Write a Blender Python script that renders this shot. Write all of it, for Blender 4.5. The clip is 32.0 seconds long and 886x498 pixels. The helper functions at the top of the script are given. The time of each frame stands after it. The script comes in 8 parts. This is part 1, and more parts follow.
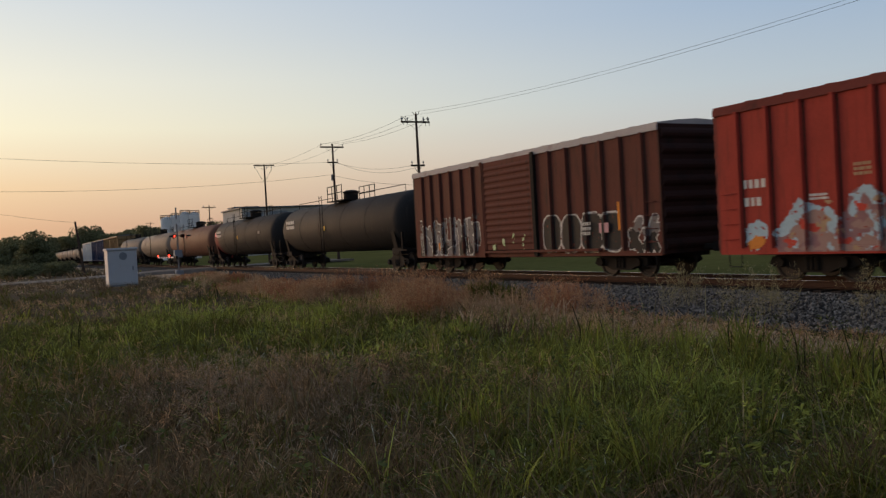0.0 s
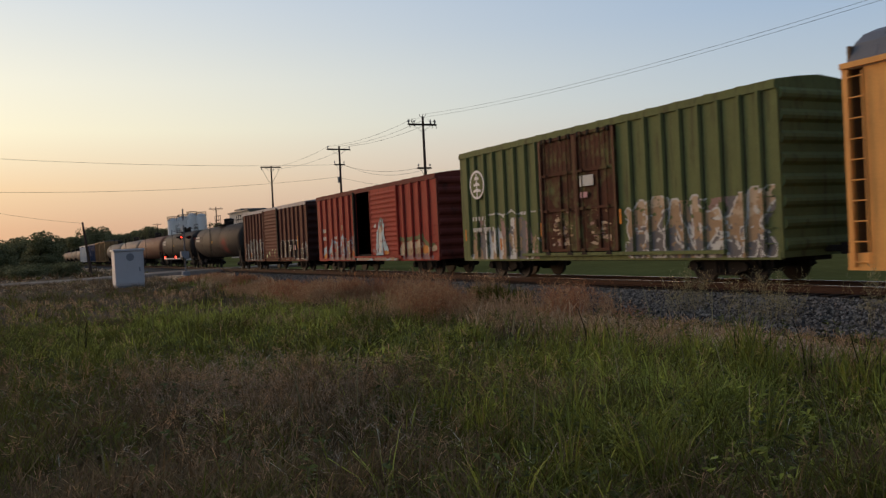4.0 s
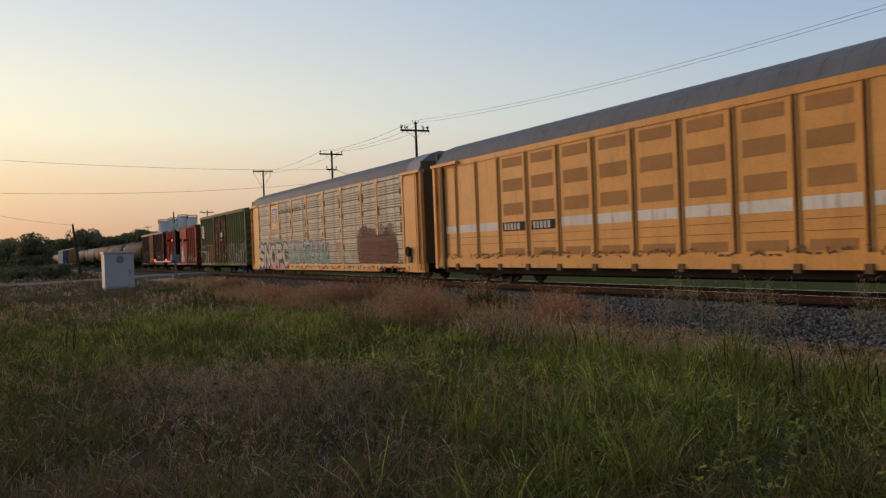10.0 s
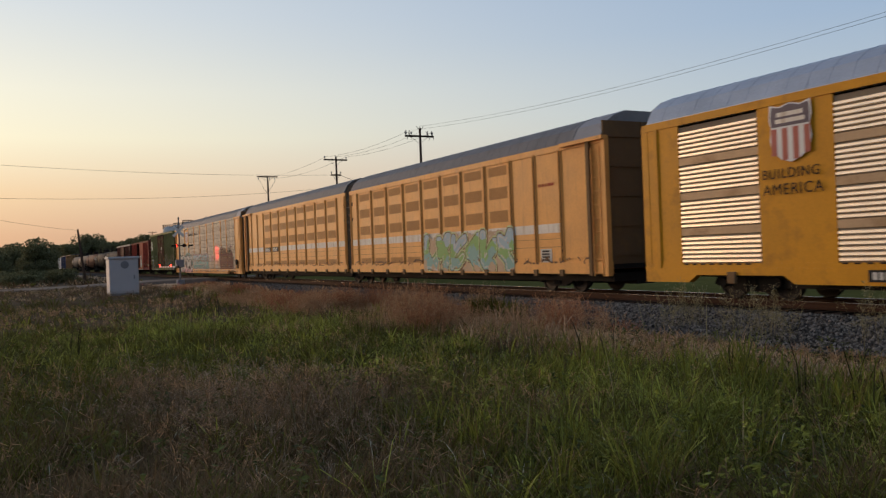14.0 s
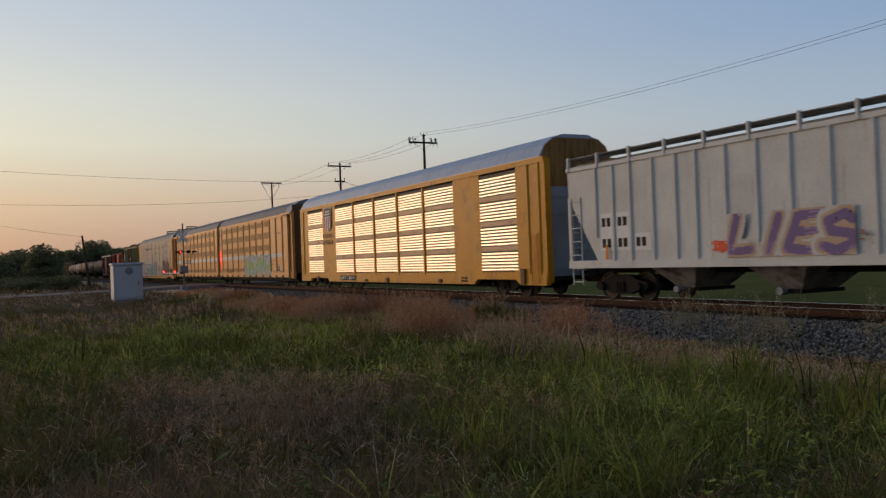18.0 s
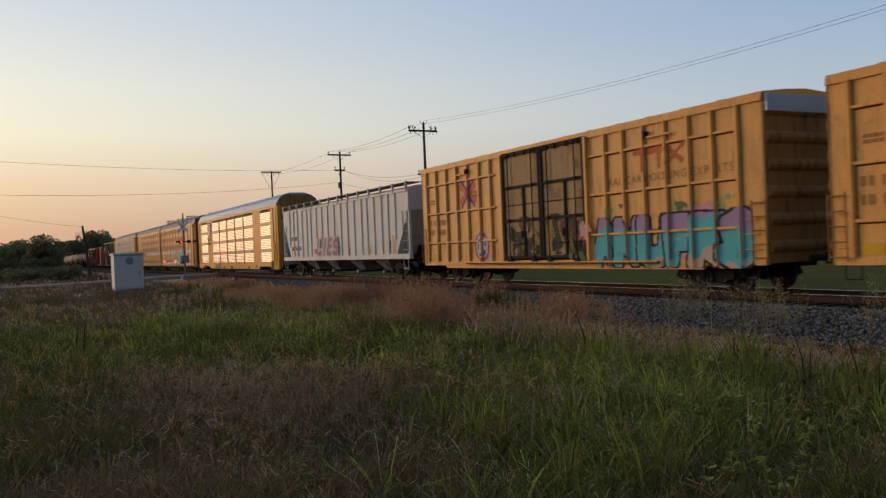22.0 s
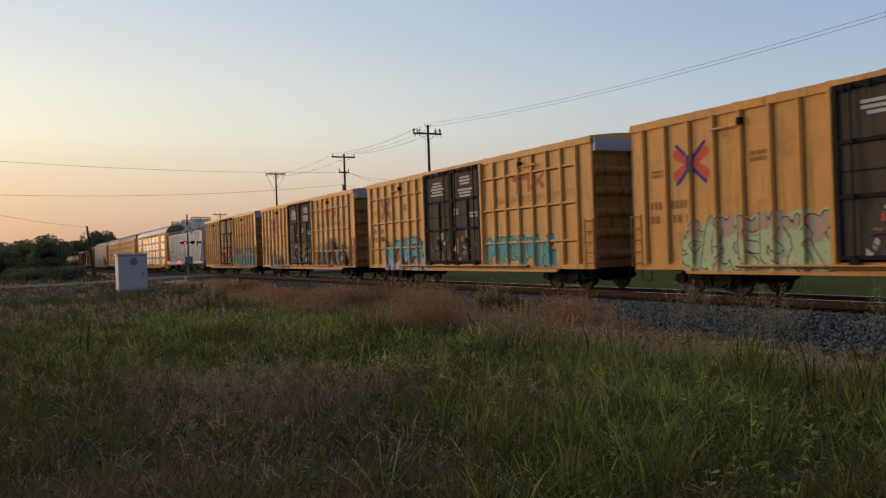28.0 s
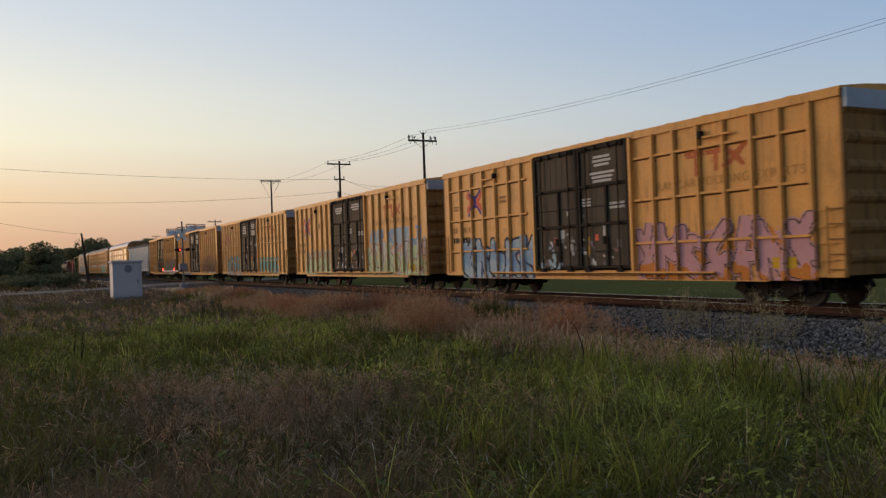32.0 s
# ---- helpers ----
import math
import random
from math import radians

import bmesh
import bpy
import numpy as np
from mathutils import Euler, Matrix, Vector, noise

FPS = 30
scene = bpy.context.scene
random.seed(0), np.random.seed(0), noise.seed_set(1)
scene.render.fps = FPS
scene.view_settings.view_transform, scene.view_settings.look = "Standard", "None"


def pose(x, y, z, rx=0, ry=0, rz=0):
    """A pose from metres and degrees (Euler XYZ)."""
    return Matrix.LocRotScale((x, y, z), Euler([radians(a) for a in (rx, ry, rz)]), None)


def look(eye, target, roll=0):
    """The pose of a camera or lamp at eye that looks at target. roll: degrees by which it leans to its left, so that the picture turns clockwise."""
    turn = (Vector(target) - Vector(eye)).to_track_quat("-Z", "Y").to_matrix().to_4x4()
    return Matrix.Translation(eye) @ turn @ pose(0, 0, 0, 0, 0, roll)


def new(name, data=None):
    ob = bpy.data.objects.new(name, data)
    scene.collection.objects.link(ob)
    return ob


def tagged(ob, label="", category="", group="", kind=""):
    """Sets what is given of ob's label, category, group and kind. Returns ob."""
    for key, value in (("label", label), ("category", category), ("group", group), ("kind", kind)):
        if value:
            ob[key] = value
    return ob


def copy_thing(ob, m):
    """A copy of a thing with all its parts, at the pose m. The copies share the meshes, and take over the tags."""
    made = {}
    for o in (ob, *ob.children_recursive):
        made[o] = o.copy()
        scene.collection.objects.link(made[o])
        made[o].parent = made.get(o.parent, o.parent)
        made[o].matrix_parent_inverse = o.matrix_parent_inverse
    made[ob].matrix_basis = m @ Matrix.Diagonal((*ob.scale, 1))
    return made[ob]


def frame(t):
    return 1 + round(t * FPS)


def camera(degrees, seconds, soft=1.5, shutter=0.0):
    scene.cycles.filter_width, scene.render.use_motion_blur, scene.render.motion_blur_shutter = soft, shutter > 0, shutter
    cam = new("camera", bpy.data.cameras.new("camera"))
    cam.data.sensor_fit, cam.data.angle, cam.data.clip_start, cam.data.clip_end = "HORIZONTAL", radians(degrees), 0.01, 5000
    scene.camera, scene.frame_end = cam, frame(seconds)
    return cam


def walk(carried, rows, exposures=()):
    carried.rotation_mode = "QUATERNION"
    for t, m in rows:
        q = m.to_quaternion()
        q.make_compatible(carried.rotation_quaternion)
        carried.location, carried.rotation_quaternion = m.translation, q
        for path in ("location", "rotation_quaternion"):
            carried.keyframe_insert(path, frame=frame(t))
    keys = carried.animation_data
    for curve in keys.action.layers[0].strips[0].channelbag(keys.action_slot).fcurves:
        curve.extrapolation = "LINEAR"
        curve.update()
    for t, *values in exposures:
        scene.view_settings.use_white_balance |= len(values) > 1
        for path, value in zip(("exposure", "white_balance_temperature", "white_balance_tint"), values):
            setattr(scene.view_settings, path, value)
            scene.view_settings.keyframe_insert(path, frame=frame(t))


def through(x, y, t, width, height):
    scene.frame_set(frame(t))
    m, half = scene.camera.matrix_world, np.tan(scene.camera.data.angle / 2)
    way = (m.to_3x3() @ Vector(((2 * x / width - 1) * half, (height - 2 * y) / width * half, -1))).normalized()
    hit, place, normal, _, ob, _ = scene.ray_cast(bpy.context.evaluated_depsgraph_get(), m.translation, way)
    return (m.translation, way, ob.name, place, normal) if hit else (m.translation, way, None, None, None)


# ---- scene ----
# camera: seconds, turn to the left of the track's normal, tilt, lean
PATH = [
    (0, 62.16, -0.78, -3.19), (0.5, 62.38, -0.86, -3.33), (1, 62.53, -0.80, -3.24), (1.5, 62.54, -0.69, -3.16),
    (2, 62.50, -0.58, -3.10), (2.5, 62.51, -0.50, -2.99), (3, 62.61, -0.56, -2.99), (3.5, 62.62, -0.63, -2.97),
    (5.5, 62.37, -0.16, -2.59), (6, 62.34, -0.12, -2.68), (6.5, 62.22, -0.06, -2.43), (7, 62.15, -0.02, -2.57),
    (7.5, 62.02, 0.02, -2.36), (8, 62.11, -0.07, -2.33), (8.5, 62.17, 0.04, -2.17), (9, 62.14, 0.03, -2.09),
    (9.5, 61.98, -0.15, -2.15), (10, 61.96, -0.18, -2.23), (10.5, 62.18, -0.13, -2.28), (11, 62.34, 0.00, -2.33),
    (11.5, 62.32, 0.16, -2.27), (12, 62.29, 0.30, -2.23), (12.5, 62.34, 0.44, -2.22), (13, 62.33, 0.43, -2.22),
    (13.5, 62.23, 0.29, -2.19), (14, 62.23, 0.22, -2.15), (14.5, 62.30, 0.15, -2.15), (16.5, 62.35, 0.68, -2.26),
    (17, 62.33, 0.73, -2.16), (17.5, 62.40, 0.70, -2.21), (18, 62.47, 0.66, -2.14), (18.5, 62.42, 0.49, -2.40),
    (19, 62.35, 0.17, -2.62), (19.5, 62.39, -0.08, -2.69), (20, 62.54, -0.18, -2.57), (20.5, 62.68, -0.14, -2.35),
    (21, 62.69, -0.16, -2.27), (21.5, 62.71, -0.11, -2.21), (22, 62.53, -0.14, -2.43), (22.5, 62.56, -0.23, -2.42),
    (23, 62.62, -0.19, -2.37), (23.5, 62.61, -0.08, -2.32), (24, 62.51, 0.04, -2.21), (24.5, 62.56, 0.20, -2.24),
    (25, 62.59, 0.29, -2.18), (25.5, 62.64, 0.35, -2.21), (27.5, 62.81, 0.20, -2.09), (28, 62.77, 0.06, -2.04),
    (28.5, 62.76, -0.00, -2.03), (29, 62.65, 0.03, -1.94), (29.5, 62.55, 0.07, -1.89), (30, 62.46, 0.13, -1.85),
    (30.5, 62.43, 0.16, -1.78), (31, 62.48, 0.24, -1.95), (31.5, 62.47, 0.48, -1.96), (32, 62.43, 0.53, -2.07),
]
EYE = (0.0, 0.0, 1.52)
cam = camera(56.04, 32.0, soft=1.3, shutter=0.3)
walk(cam, [(t, Matrix.Translation(EYE) @ pose(0, 0, 0, 0, 0, a) @ pose(0, 0, 0, 90 + b) @ pose(0, 0, 0, 0, 0, c)) for t, a, b, c in PATH],
     [(0, 0.02, 6500, 10), (6, 0.07, 6500, 10), (13, 0.06, 6500, 10), (15.5, -0.08, 6420, 10.2), (16.6, -0.32, 6150, 10.3), (17.4, -0.30, 6080, 10.5), (18.2, -0.24, 6060, 10.6), (19, -0.19, 6080, 10.6),
      (21, -0.04, 6230, 11), (24, -0.02, 6270, 11.2), (28, 0.0, 6270, 11.2), (32, 0.0, 6270, 11.2)])

# how far the train has rolled towards -x
ROLLED = [
    (0, 0.00), (2, 15.90), (4, 31.87), (6, 47.89), (8, 63.94), (10, 80.01),
    (12, 96.07), (14, 112.14), (16, 128.20), (18, 144.26), (20, 160.33), (22, 176.41),
    (24, 192.53), (26, 208.67), (28, 224.83), (30, 241.00), (32, 257.13),
]
TRACK_Y = 17.87

# ---- world and light ----
SUN_AZ, SUN_EL = 118.0, 8.0      # degrees to the left of +y, and above the horizon
world = bpy.data.worlds.new("dusk_sky")
scene.world = world
world.use_nodes = True
wn, wl = world.node_tree.nodes, world.node_tree.links


def linear(c):
    return [((v / 255 + 0.055) / 1.055) ** 2.4 for v in c] + [1.0]


def sky_ramp(height, stops):
    """Colour of the sky by the sine of the elevation."""
    r = wn.new("ShaderNodeValToRGB")
    e = r.color_ramp.elements
    while len(e) < len(stops):
        e.new(0.5)
    for k, (deg, c) in zip(e, stops):
        k.position, k.color = math.sin(radians(deg)), linear(c)
    wl.new(height, r.inputs["Fac"])
    return r.outputs["Color"]


def sky_math(op, a, b):
    n = wn.new("ShaderNodeMath")
    n.operation = op
    for i, v in enumerate((a, b)):
        if isinstance(v, (int, float)):
            n.inputs[i].default_value = v
        else:
            wl.new(v, n.inputs[i])
    return n.outputs[0]


sky = wn.new("ShaderNodeTexSky")
sky.sky_type, sky.sun_disc = "NISHITA", False
sky.sun_elevation, sky.sun_rotation = radians(SUN_EL), radians(-SUN_AZ)
sky.air_density, sky.dust_density, sky.ozone_density = 1.0, 1.0, 2.0
where = wn.new("ShaderNodeTexCoord").outputs["Generated"]
split = wn.new("ShaderNodeSeparateXYZ")
wl.new(where, split.inputs[0])
toward = wn.new("ShaderNodeVectorMath")
toward.operation = "DOT_PRODUCT"
wl.new(where, toward.inputs[0])
toward.inputs[1].default_value = (-math.sin(radians(SUN_AZ)), math.cos(radians(SUN_AZ)), 0.0)
# dusk glow round the sun, hazy blue away from it
glow_side = sky_ramp(split.outputs["Z"], [(0, (190, 146, 126)), (2, (214, 166, 136)), (4.5, (240, 202, 158)), (8, (255, 242, 206)), (11, (250, 243, 219)), (16, (226, 229, 227)), (30, (186, 200, 214)), (85, (140, 160, 190))])
blue_side = sky_ramp(split.outputs["Z"], [(0, (160, 150, 150)), (3, (186, 178, 177)), (6, (192, 192, 194)), (9, (182, 195, 206)), (14, (160, 182, 208)), (30, (138, 162, 196)), (85, (138, 158, 190))])
near_sun = sky_math("POWER", sky_math("MAXIMUM", sky_math("DIVIDE", toward.outputs["Value"], 0.90), 0.0), 1.7)
near_sun = sky_math("MINIMUM", near_sun, 1.0)
blend = wn.new("ShaderNodeMix")
blend.data_type = "RGBA"
wl.new(near_sun, blend.inputs["Factor"])
wl.new(blue_side, blend.inputs[6])
wl.new(glow_side, blend.inputs[7])
thin = wn.new("ShaderNodeMix")
thin.data_type, thin.blend_type = "RGBA", "ADD"
thin.inputs["Factor"].default_value = 0.02
wl.new(blend.outputs[2], thin.inputs[6])
wl.new(sky.outputs["Color"], thin.inputs[7])
# the sky opposite the sun is darker
far_side = sky_math("MINIMUM", sky_math("MAXIMUM", sky_math("DIVIDE", toward.outputs["Value"], -0.7), 0.0), 1.0)
wl.new(sky_math("SUBTRACT", 0.88, sky_math("MULTIPLY", far_side, 0.42)), wn["Background"].inputs["Strength"])
wl.new(thin.outputs[2], wn["Background"].inputs["Color"])
scene.view_settings.exposure = 0.0

sun_data = bpy.data.lights.new("sun", "SUN")
sun_data.energy, sun_data.angle, sun_data.color = 1.5, radians(28), (1.0, 0.60, 0.33)
sun = new("sun", sun_data)
sun_dir = Vector((-math.sin(radians(SUN_AZ)) * math.cos(radians(SUN_EL)), math.cos(radians(SUN_AZ)) * math.cos(radians(SUN_EL)), math.sin(radians(SUN_EL))))
sun.matrix_world = look(sun_dir * 50, (0, 0, 0))


# ---- materials ----
def material(name, base, rough=0.6, metal=0.0, vary=0.15, scale=3.0, bump=0.1, bump_scale=40.0, dirt=None, dirt_amount=0.3, streak=False, island=0.0, random_ob=0.0, spec=0.07, soot=None, soot_amount=0.3, through=0.0):
    """Base colour varied at two scales, with optional layers of dirt in patches or streaks and of soot in blotches."""
    m = bpy.data.materials.new(name)
    m.use_nodes = True
    n, l = m.node_tree.nodes, m.node_tree.links
    b = n["Principled BSDF"]
    b.inputs["Metallic"].default_value = metal
    b.inputs["Specular IOR Level"].default_value = spec
    co = n.new("ShaderNodeTexCoord")
    big = n.new("ShaderNodeTexNoise")
    big.inputs["Scale"].default_value, big.inputs["Detail"].default_value = scale * 0.25, 6
    l.new(co.outputs["Object"], big.inputs["Vector"])
    fine = n.new("ShaderNodeTexNoise")
    fine.inputs["Scale"].default_value, fine.inputs["Detail"].default_value = scale * 6, 4
    l.new(co.outputs["Object"], fine.inputs["Vector"])
    add = n.new("ShaderNodeMath")
    add.operation = "MULTIPLY_ADD"
    l.new(fine.outputs["Fac"], add.inputs[0])
    add.inputs[1].default_value = 0.5
    l.new(big.outputs["Fac"], add.inputs[2])
    low = [c * (1 - vary) for c in base]
    high = [min(1, c * (1 + vary)) for c in base]
    ramp = n.new("ShaderNodeValToRGB")
    ramp.color_ramp.elements[0].position, ramp.color_ramp.elements[1].position = 0.5, 1.0
    ramp.color_ramp.elements[0].color, ramp.color_ramp.elements[1].color = (*low, 1), (*high, 1)
    l.new(add.outputs[0], ramp.inputs["Fac"])
    colour = ramp.outputs["Color"]
    if dirt:
        mp = n.new("ShaderNodeMapping")
        mp.inputs["Scale"].default_value = (5, 5, 0.45) if streak else (1.3, 1.3, 1.3)
        l.new(co.outputs["Object"], mp.inputs["Vector"])
        dn = n.new("ShaderNodeTexNoise")
        dn.inputs["Scale"].default_value, dn.inputs["Detail"].default_value, dn.inputs["Roughness"].default_value = 1.2, 8, 0.65
        l.new(mp.outputs["Vector"], dn.inputs["Vector"])
        dr = n.new("ShaderNodeValToRGB")
        mid = 0.68 - 0.4 * dirt_amount
        dr.color_ramp.elements[0].position, dr.color_ramp.elements[1].position = mid, mid + 0.22
        l.new(dn.outputs["Fac"], dr.inputs["Fac"])
        mix = n.new("ShaderNodeMix")
        mix.data_type = "RGBA"
        l.new(dr.outputs["Color"], mix.inputs["Factor"])
        l.new(colour, mix.inputs[6])
        mix.inputs[7].default_value = (*dirt, 1)
        colour = mix.outputs[2]
    if soot:
        sn = n.new("ShaderNodeTexNoise")
        sn.inputs["Scale"].default_value, sn.inputs["Detail"].default_value, sn.inputs["Roughness"].default_value = 0.9, 9, 0.72
        l.new(co.outputs["Object"], sn.inputs["Vector"])
        sr = n.new("ShaderNodeValToRGB")
        mid = 0.74 - 0.45 * soot_amount
        sr.color_ramp.elements[0].position, sr.color_ramp.elements[1].position = mid, mid + 0.30
        l.new(sn.outputs["Fac"], sr.inputs["Fac"])
        over = n.new("ShaderNodeMix")
        over.data_type = "RGBA"
        l.new(sr.outputs["Color"], over.inputs["Factor"])
        l.new(colour, over.inputs[6])
        over.inputs[7].default_value = (*soot, 1)
        colour = over.outputs[2]
    if island or random_ob:
        src = n.new("ShaderNodeNewGeometry").outputs["Random Per Island"] if island else n.new("ShaderNodeObjectInfo").outputs["Random"]
        amount = island or random_ob
        mr = n.new("ShaderNodeMapRange")
        mr.inputs["To Min"].default_value, mr.inputs["To Max"].default_value = 1 - amount, 1 + amount
        l.new(src, mr.inputs["Value"])
        hs = n.new("ShaderNodeHueSaturation")
        l.new(mr.outputs[0], hs.inputs["Value"])
        l.new(colour, hs.inputs["Color"])
        colour = hs.outputs["Color"]
    l.new(colour, b.inputs["Base Color"])
    rr = n.new("ShaderNodeMapRange")
    rr.inputs["To Min"].default_value, rr.inputs["To Max"].default_value = max(0.05, rough - 0.12), min(1, rough + 0.12)
    l.new(big.outputs["Fac"], rr.inputs["Value"])
    l.new(rr.outputs[0], b.inputs["Roughness"])
    if bump:
        bn = n.new("ShaderNodeTexNoise")
        bn.inputs["Scale"].default_value, bn.inputs["Detail"].default_value = bump_scale, 4
        l.new(co.outputs["Object"], bn.inputs["Vector"])
        bp = n.new("ShaderNodeBump")
        bp.inputs["Strength"].default_value, bp.inputs["Distance"].default_value = bump, 0.01
        l.new(bn.outputs["Fac"], bp.inputs["Height"])
        l.new(bp.outputs["Normal"], b.inputs["Normal"])
    if through:
        # thin leaves let light through
        tl = n.new("ShaderNodeBsdfTranslucent")
        l.new(colour, tl.inputs["Color"])
        ms = n.new("ShaderNodeMixShader")
        ms.inputs[0].default_value = through
        l.new(b.outputs[0], ms.inputs[1])
        l.new(tl.outputs[0], ms.inputs[2])
        l.new(ms.outputs[0], n["Material Output"].inputs["Surface"])
    return m


def glow(name, colour, strength):
    m = bpy.data.materials.new(name)
    m.use_nodes = True
    b = m.node_tree.nodes["Principled BSDF"]
    b.inputs["Base Color"].default_value = (*colour, 1)
    b.inputs["Emission Color"].default_value = (*colour, 1)
    b.inputs["Emission Strength"].default_value = strength
    return m


M_BROWN = material("brown_paint", (0.12, 0.042, 0.03), 0.7, dirt=(0.05, 0.03, 0.025), dirt_amount=0.4, streak=True)
M_RED = material("red_paint", (0.315, 0.046, 0.032), 0.65, dirt=(0.15, 0.035, 0.026), dirt_amount=0.4, streak=True, soot=(0.09, 0.028, 0.022), soot_amount=0.22)
# dark red of roof and chord; on the ends it carries their shade
M_REDDARK = material("dark_roof_shaded_end_red", (0.15, 0.04, 0.032), 0.7, dirt=(0.07, 0.03, 0.025), dirt_amount=0.4)
# brown of the end walls, darkened: their shade is in the colour
M_BROWNDARK = material("shaded_brown_end_paint", (0.045, 0.022, 0.018), 0.75, dirt=(0.025, 0.018, 0.015), dirt_amount=0.4)
M_GREEN = material("green_paint", (0.140, 0.158, 0.062), 0.65, dirt=(0.07, 0.06, 0.035), dirt_amount=0.4, streak=True, soot=(0.075, 0.04, 0.022), soot_amount=0.26)
M_GREEN_RUSTY = material("rusty_green_paint", (0.085, 0.036, 0.022), 0.75, vary=0.35, scale=4, dirt=(0.15, 0.155, 0.062), dirt_amount=0.50, soot=(0.045, 0.022, 0.015), soot_amount=0.42)
M_YELLOW = material("boxcar_yellow_paint", (0.70, 0.345, 0.085), 0.5, dirt=(0.36, 0.165, 0.05), dirt_amount=0.36, streak=True, spec=0.2, soot=(0.19, 0.095, 0.038), soot_amount=0.40)
M_RACKYELLOW = material("rack_yellow_paint", (0.70, 0.335, 0.09), 0.5, dirt=(0.46, 0.22, 0.07), dirt_amount=0.33, streak=True, spec=0.2, soot=(0.30, 0.15, 0.055), soot_amount=0.26)
M_UPYELLOW = material("bright_yellow_paint", (0.56, 0.25, 0.008), 0.5, dirt=(0.34, 0.15, 0.012), dirt_amount=0.4, spec=0.22, soot=(0.20, 0.09, 0.012), soot_amount=0.28)
M_DOORGREY = material("dark_grey_door_paint", (0.090, 0.072, 0.050), 0.7, dirt=(0.038, 0.029, 0.02), dirt_amount=0.35, spec=0.1, streak=True)
M_DOORTAN = material("sooty_tan_door_paint", (0.42, 0.27, 0.12), 0.65, dirt=(0.10, 0.062, 0.032), dirt_amount=0.36, soot=(0.045, 0.03, 0.02), soot_amount=0.34)
M_DOORBLACK = material("black_door_frame", (0.024, 0.02, 0.016), 0.7, dirt=(0.06, 0.035, 0.02), dirt_amount=0.25)
# yellow of the car ends, their shade mixed into the colour, with streaks
M_SHADEDYELLOW = material("shaded_yellow_end_paint", (0.29, 0.155, 0.052), 0.65, dirt=(0.08, 0.05, 0.03), dirt_amount=0.5, streak=True)
# screen metal darkened: the shade in slat gaps is painted
M_PANELGAP = material("shaded_screen_metal", (0.20, 0.165, 0.125), 0.8)
M_DOORDARK = material("rusty_dark_door_paint", (0.16, 0.10, 0.052), 0.6, dirt=(0.22, 0.13, 0.05), dirt_amount=0.35)
M_ROOFGREY = material("galvanised_roof", (0.15, 0.15, 0.155), 0.6, metal=0.1, dirt=(0.10, 0.095, 0.09), dirt_amount=0.35, spec=0.2)
M_ROOFPATCH = material("pale_roof_sheet", (0.25, 0.255, 0.27), 0.55, metal=0.1, dirt=(0.13, 0.12, 0.11), dirt_amount=0.4, spec=0.2)
M_ROOFSTEEL = material("bluish_roof_steel", (0.36, 0.40, 0.46), 0.45, metal=0.35)
M_ROOFLIGHT = material("faded_roof_edge", (0.42, 0.38, 0.36), 0.6, dirt=(0.2, 0.12, 0.1), dirt_amount=0.3)
M_HOPPER = material("pale_grey_paint", (0.57, 0.565, 0.51), 0.45, dirt=(0.3, 0.26, 0.22), dirt_amount=0.25, streak=True)
M_PANELOLD = material("weathered_white_panel", (0.68, 0.58, 0.44), 0.6, dirt=(0.25, 0.19, 0.12), dirt_amount=0.45)
M_PANELNEW = material("white_louvre_panel", (0.90, 0.77, 0.60), 0.36, metal=0.45, vary=0.1, spec=0.4)
M_PERF = material("perforated_screen", (0.42, 0.215, 0.08), 0.6, bump=0.6, bump_scale=90)
M_TANKBLACK = material("black_tank_paint", (0.028, 0.025, 0.023), 0.7, spec=0.12, dirt=(0.05, 0.042, 0.035), dirt_amount=0.35, streak=True)
M_TANKTAN = material("tan_tank_paint", (0.27, 0.20, 0.145), 0.7, spec=0.2, dirt=(0.2, 0.14, 0.1), dirt_amount=0.3, streak=True)
M_TANKORANGE = material("rusty_orange_tank_paint", (0.17, 0.075, 0.045), 0.7, spec=0.2, dirt=(0.14, 0.07, 0.04), dirt_amount=0.35, streak=True)
M_TANKGREY = material("grey_tank_paint", (0.13, 0.115, 0.10), 0.7, spec=0.2, dirt=(0.07, 0.06, 0.05), dirt_amount=0.3, streak=True)
M_WHITE = material("white_paint", (0.72, 0.70, 0.66), 0.5, vary=0.1)
M_BLUE = material("dark_blue_paint", (0.05, 0.07, 0.13), 0.5)
M_STEELDARK = material("grimy_cast_steel", (0.02, 0.017, 0.015), 0.8, dirt=(0.045, 0.025, 0.018), dirt_amount=0.25, scale=8, spec=0.1)
M_WHEEL = material("worn_wheel_steel", (0.035, 0.028, 0.024), 0.6, spec=0.2)
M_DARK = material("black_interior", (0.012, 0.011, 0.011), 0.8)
M_RAILSIDE = material("rusty_rail", (0.062, 0.033, 0.022), 0.75, dirt=(0.05, 0.028, 0.02), dirt_amount=0.35)
M_RAILTOP = material("polished_rail_head", (0.5, 0.48, 0.46), 0.25, metal=1.0)
M_TIE = material("creosoted_tie", (0.045, 0.034, 0.028), 0.85, scale=6, random_ob=0.3)
M_STONE = material("ballast_stone", (0.145, 0.130, 0.112), 0.75, scale=20, island=0.85)
M_BALLASTBED = material("ballast_bed", (0.06, 0.057, 0.055), 0.95, vary=0.5, scale=20, bump=1.0, bump_scale=25, spec=0.03)
M_POLE = material("weathered_pole_wood", (0.075, 0.052, 0.04), 0.85, scale=6, streak=True, dirt=(0.04, 0.03, 0.025))
M_WIRE = material("wire", (0.05, 0.045, 0.045), 0.6, bump=0)
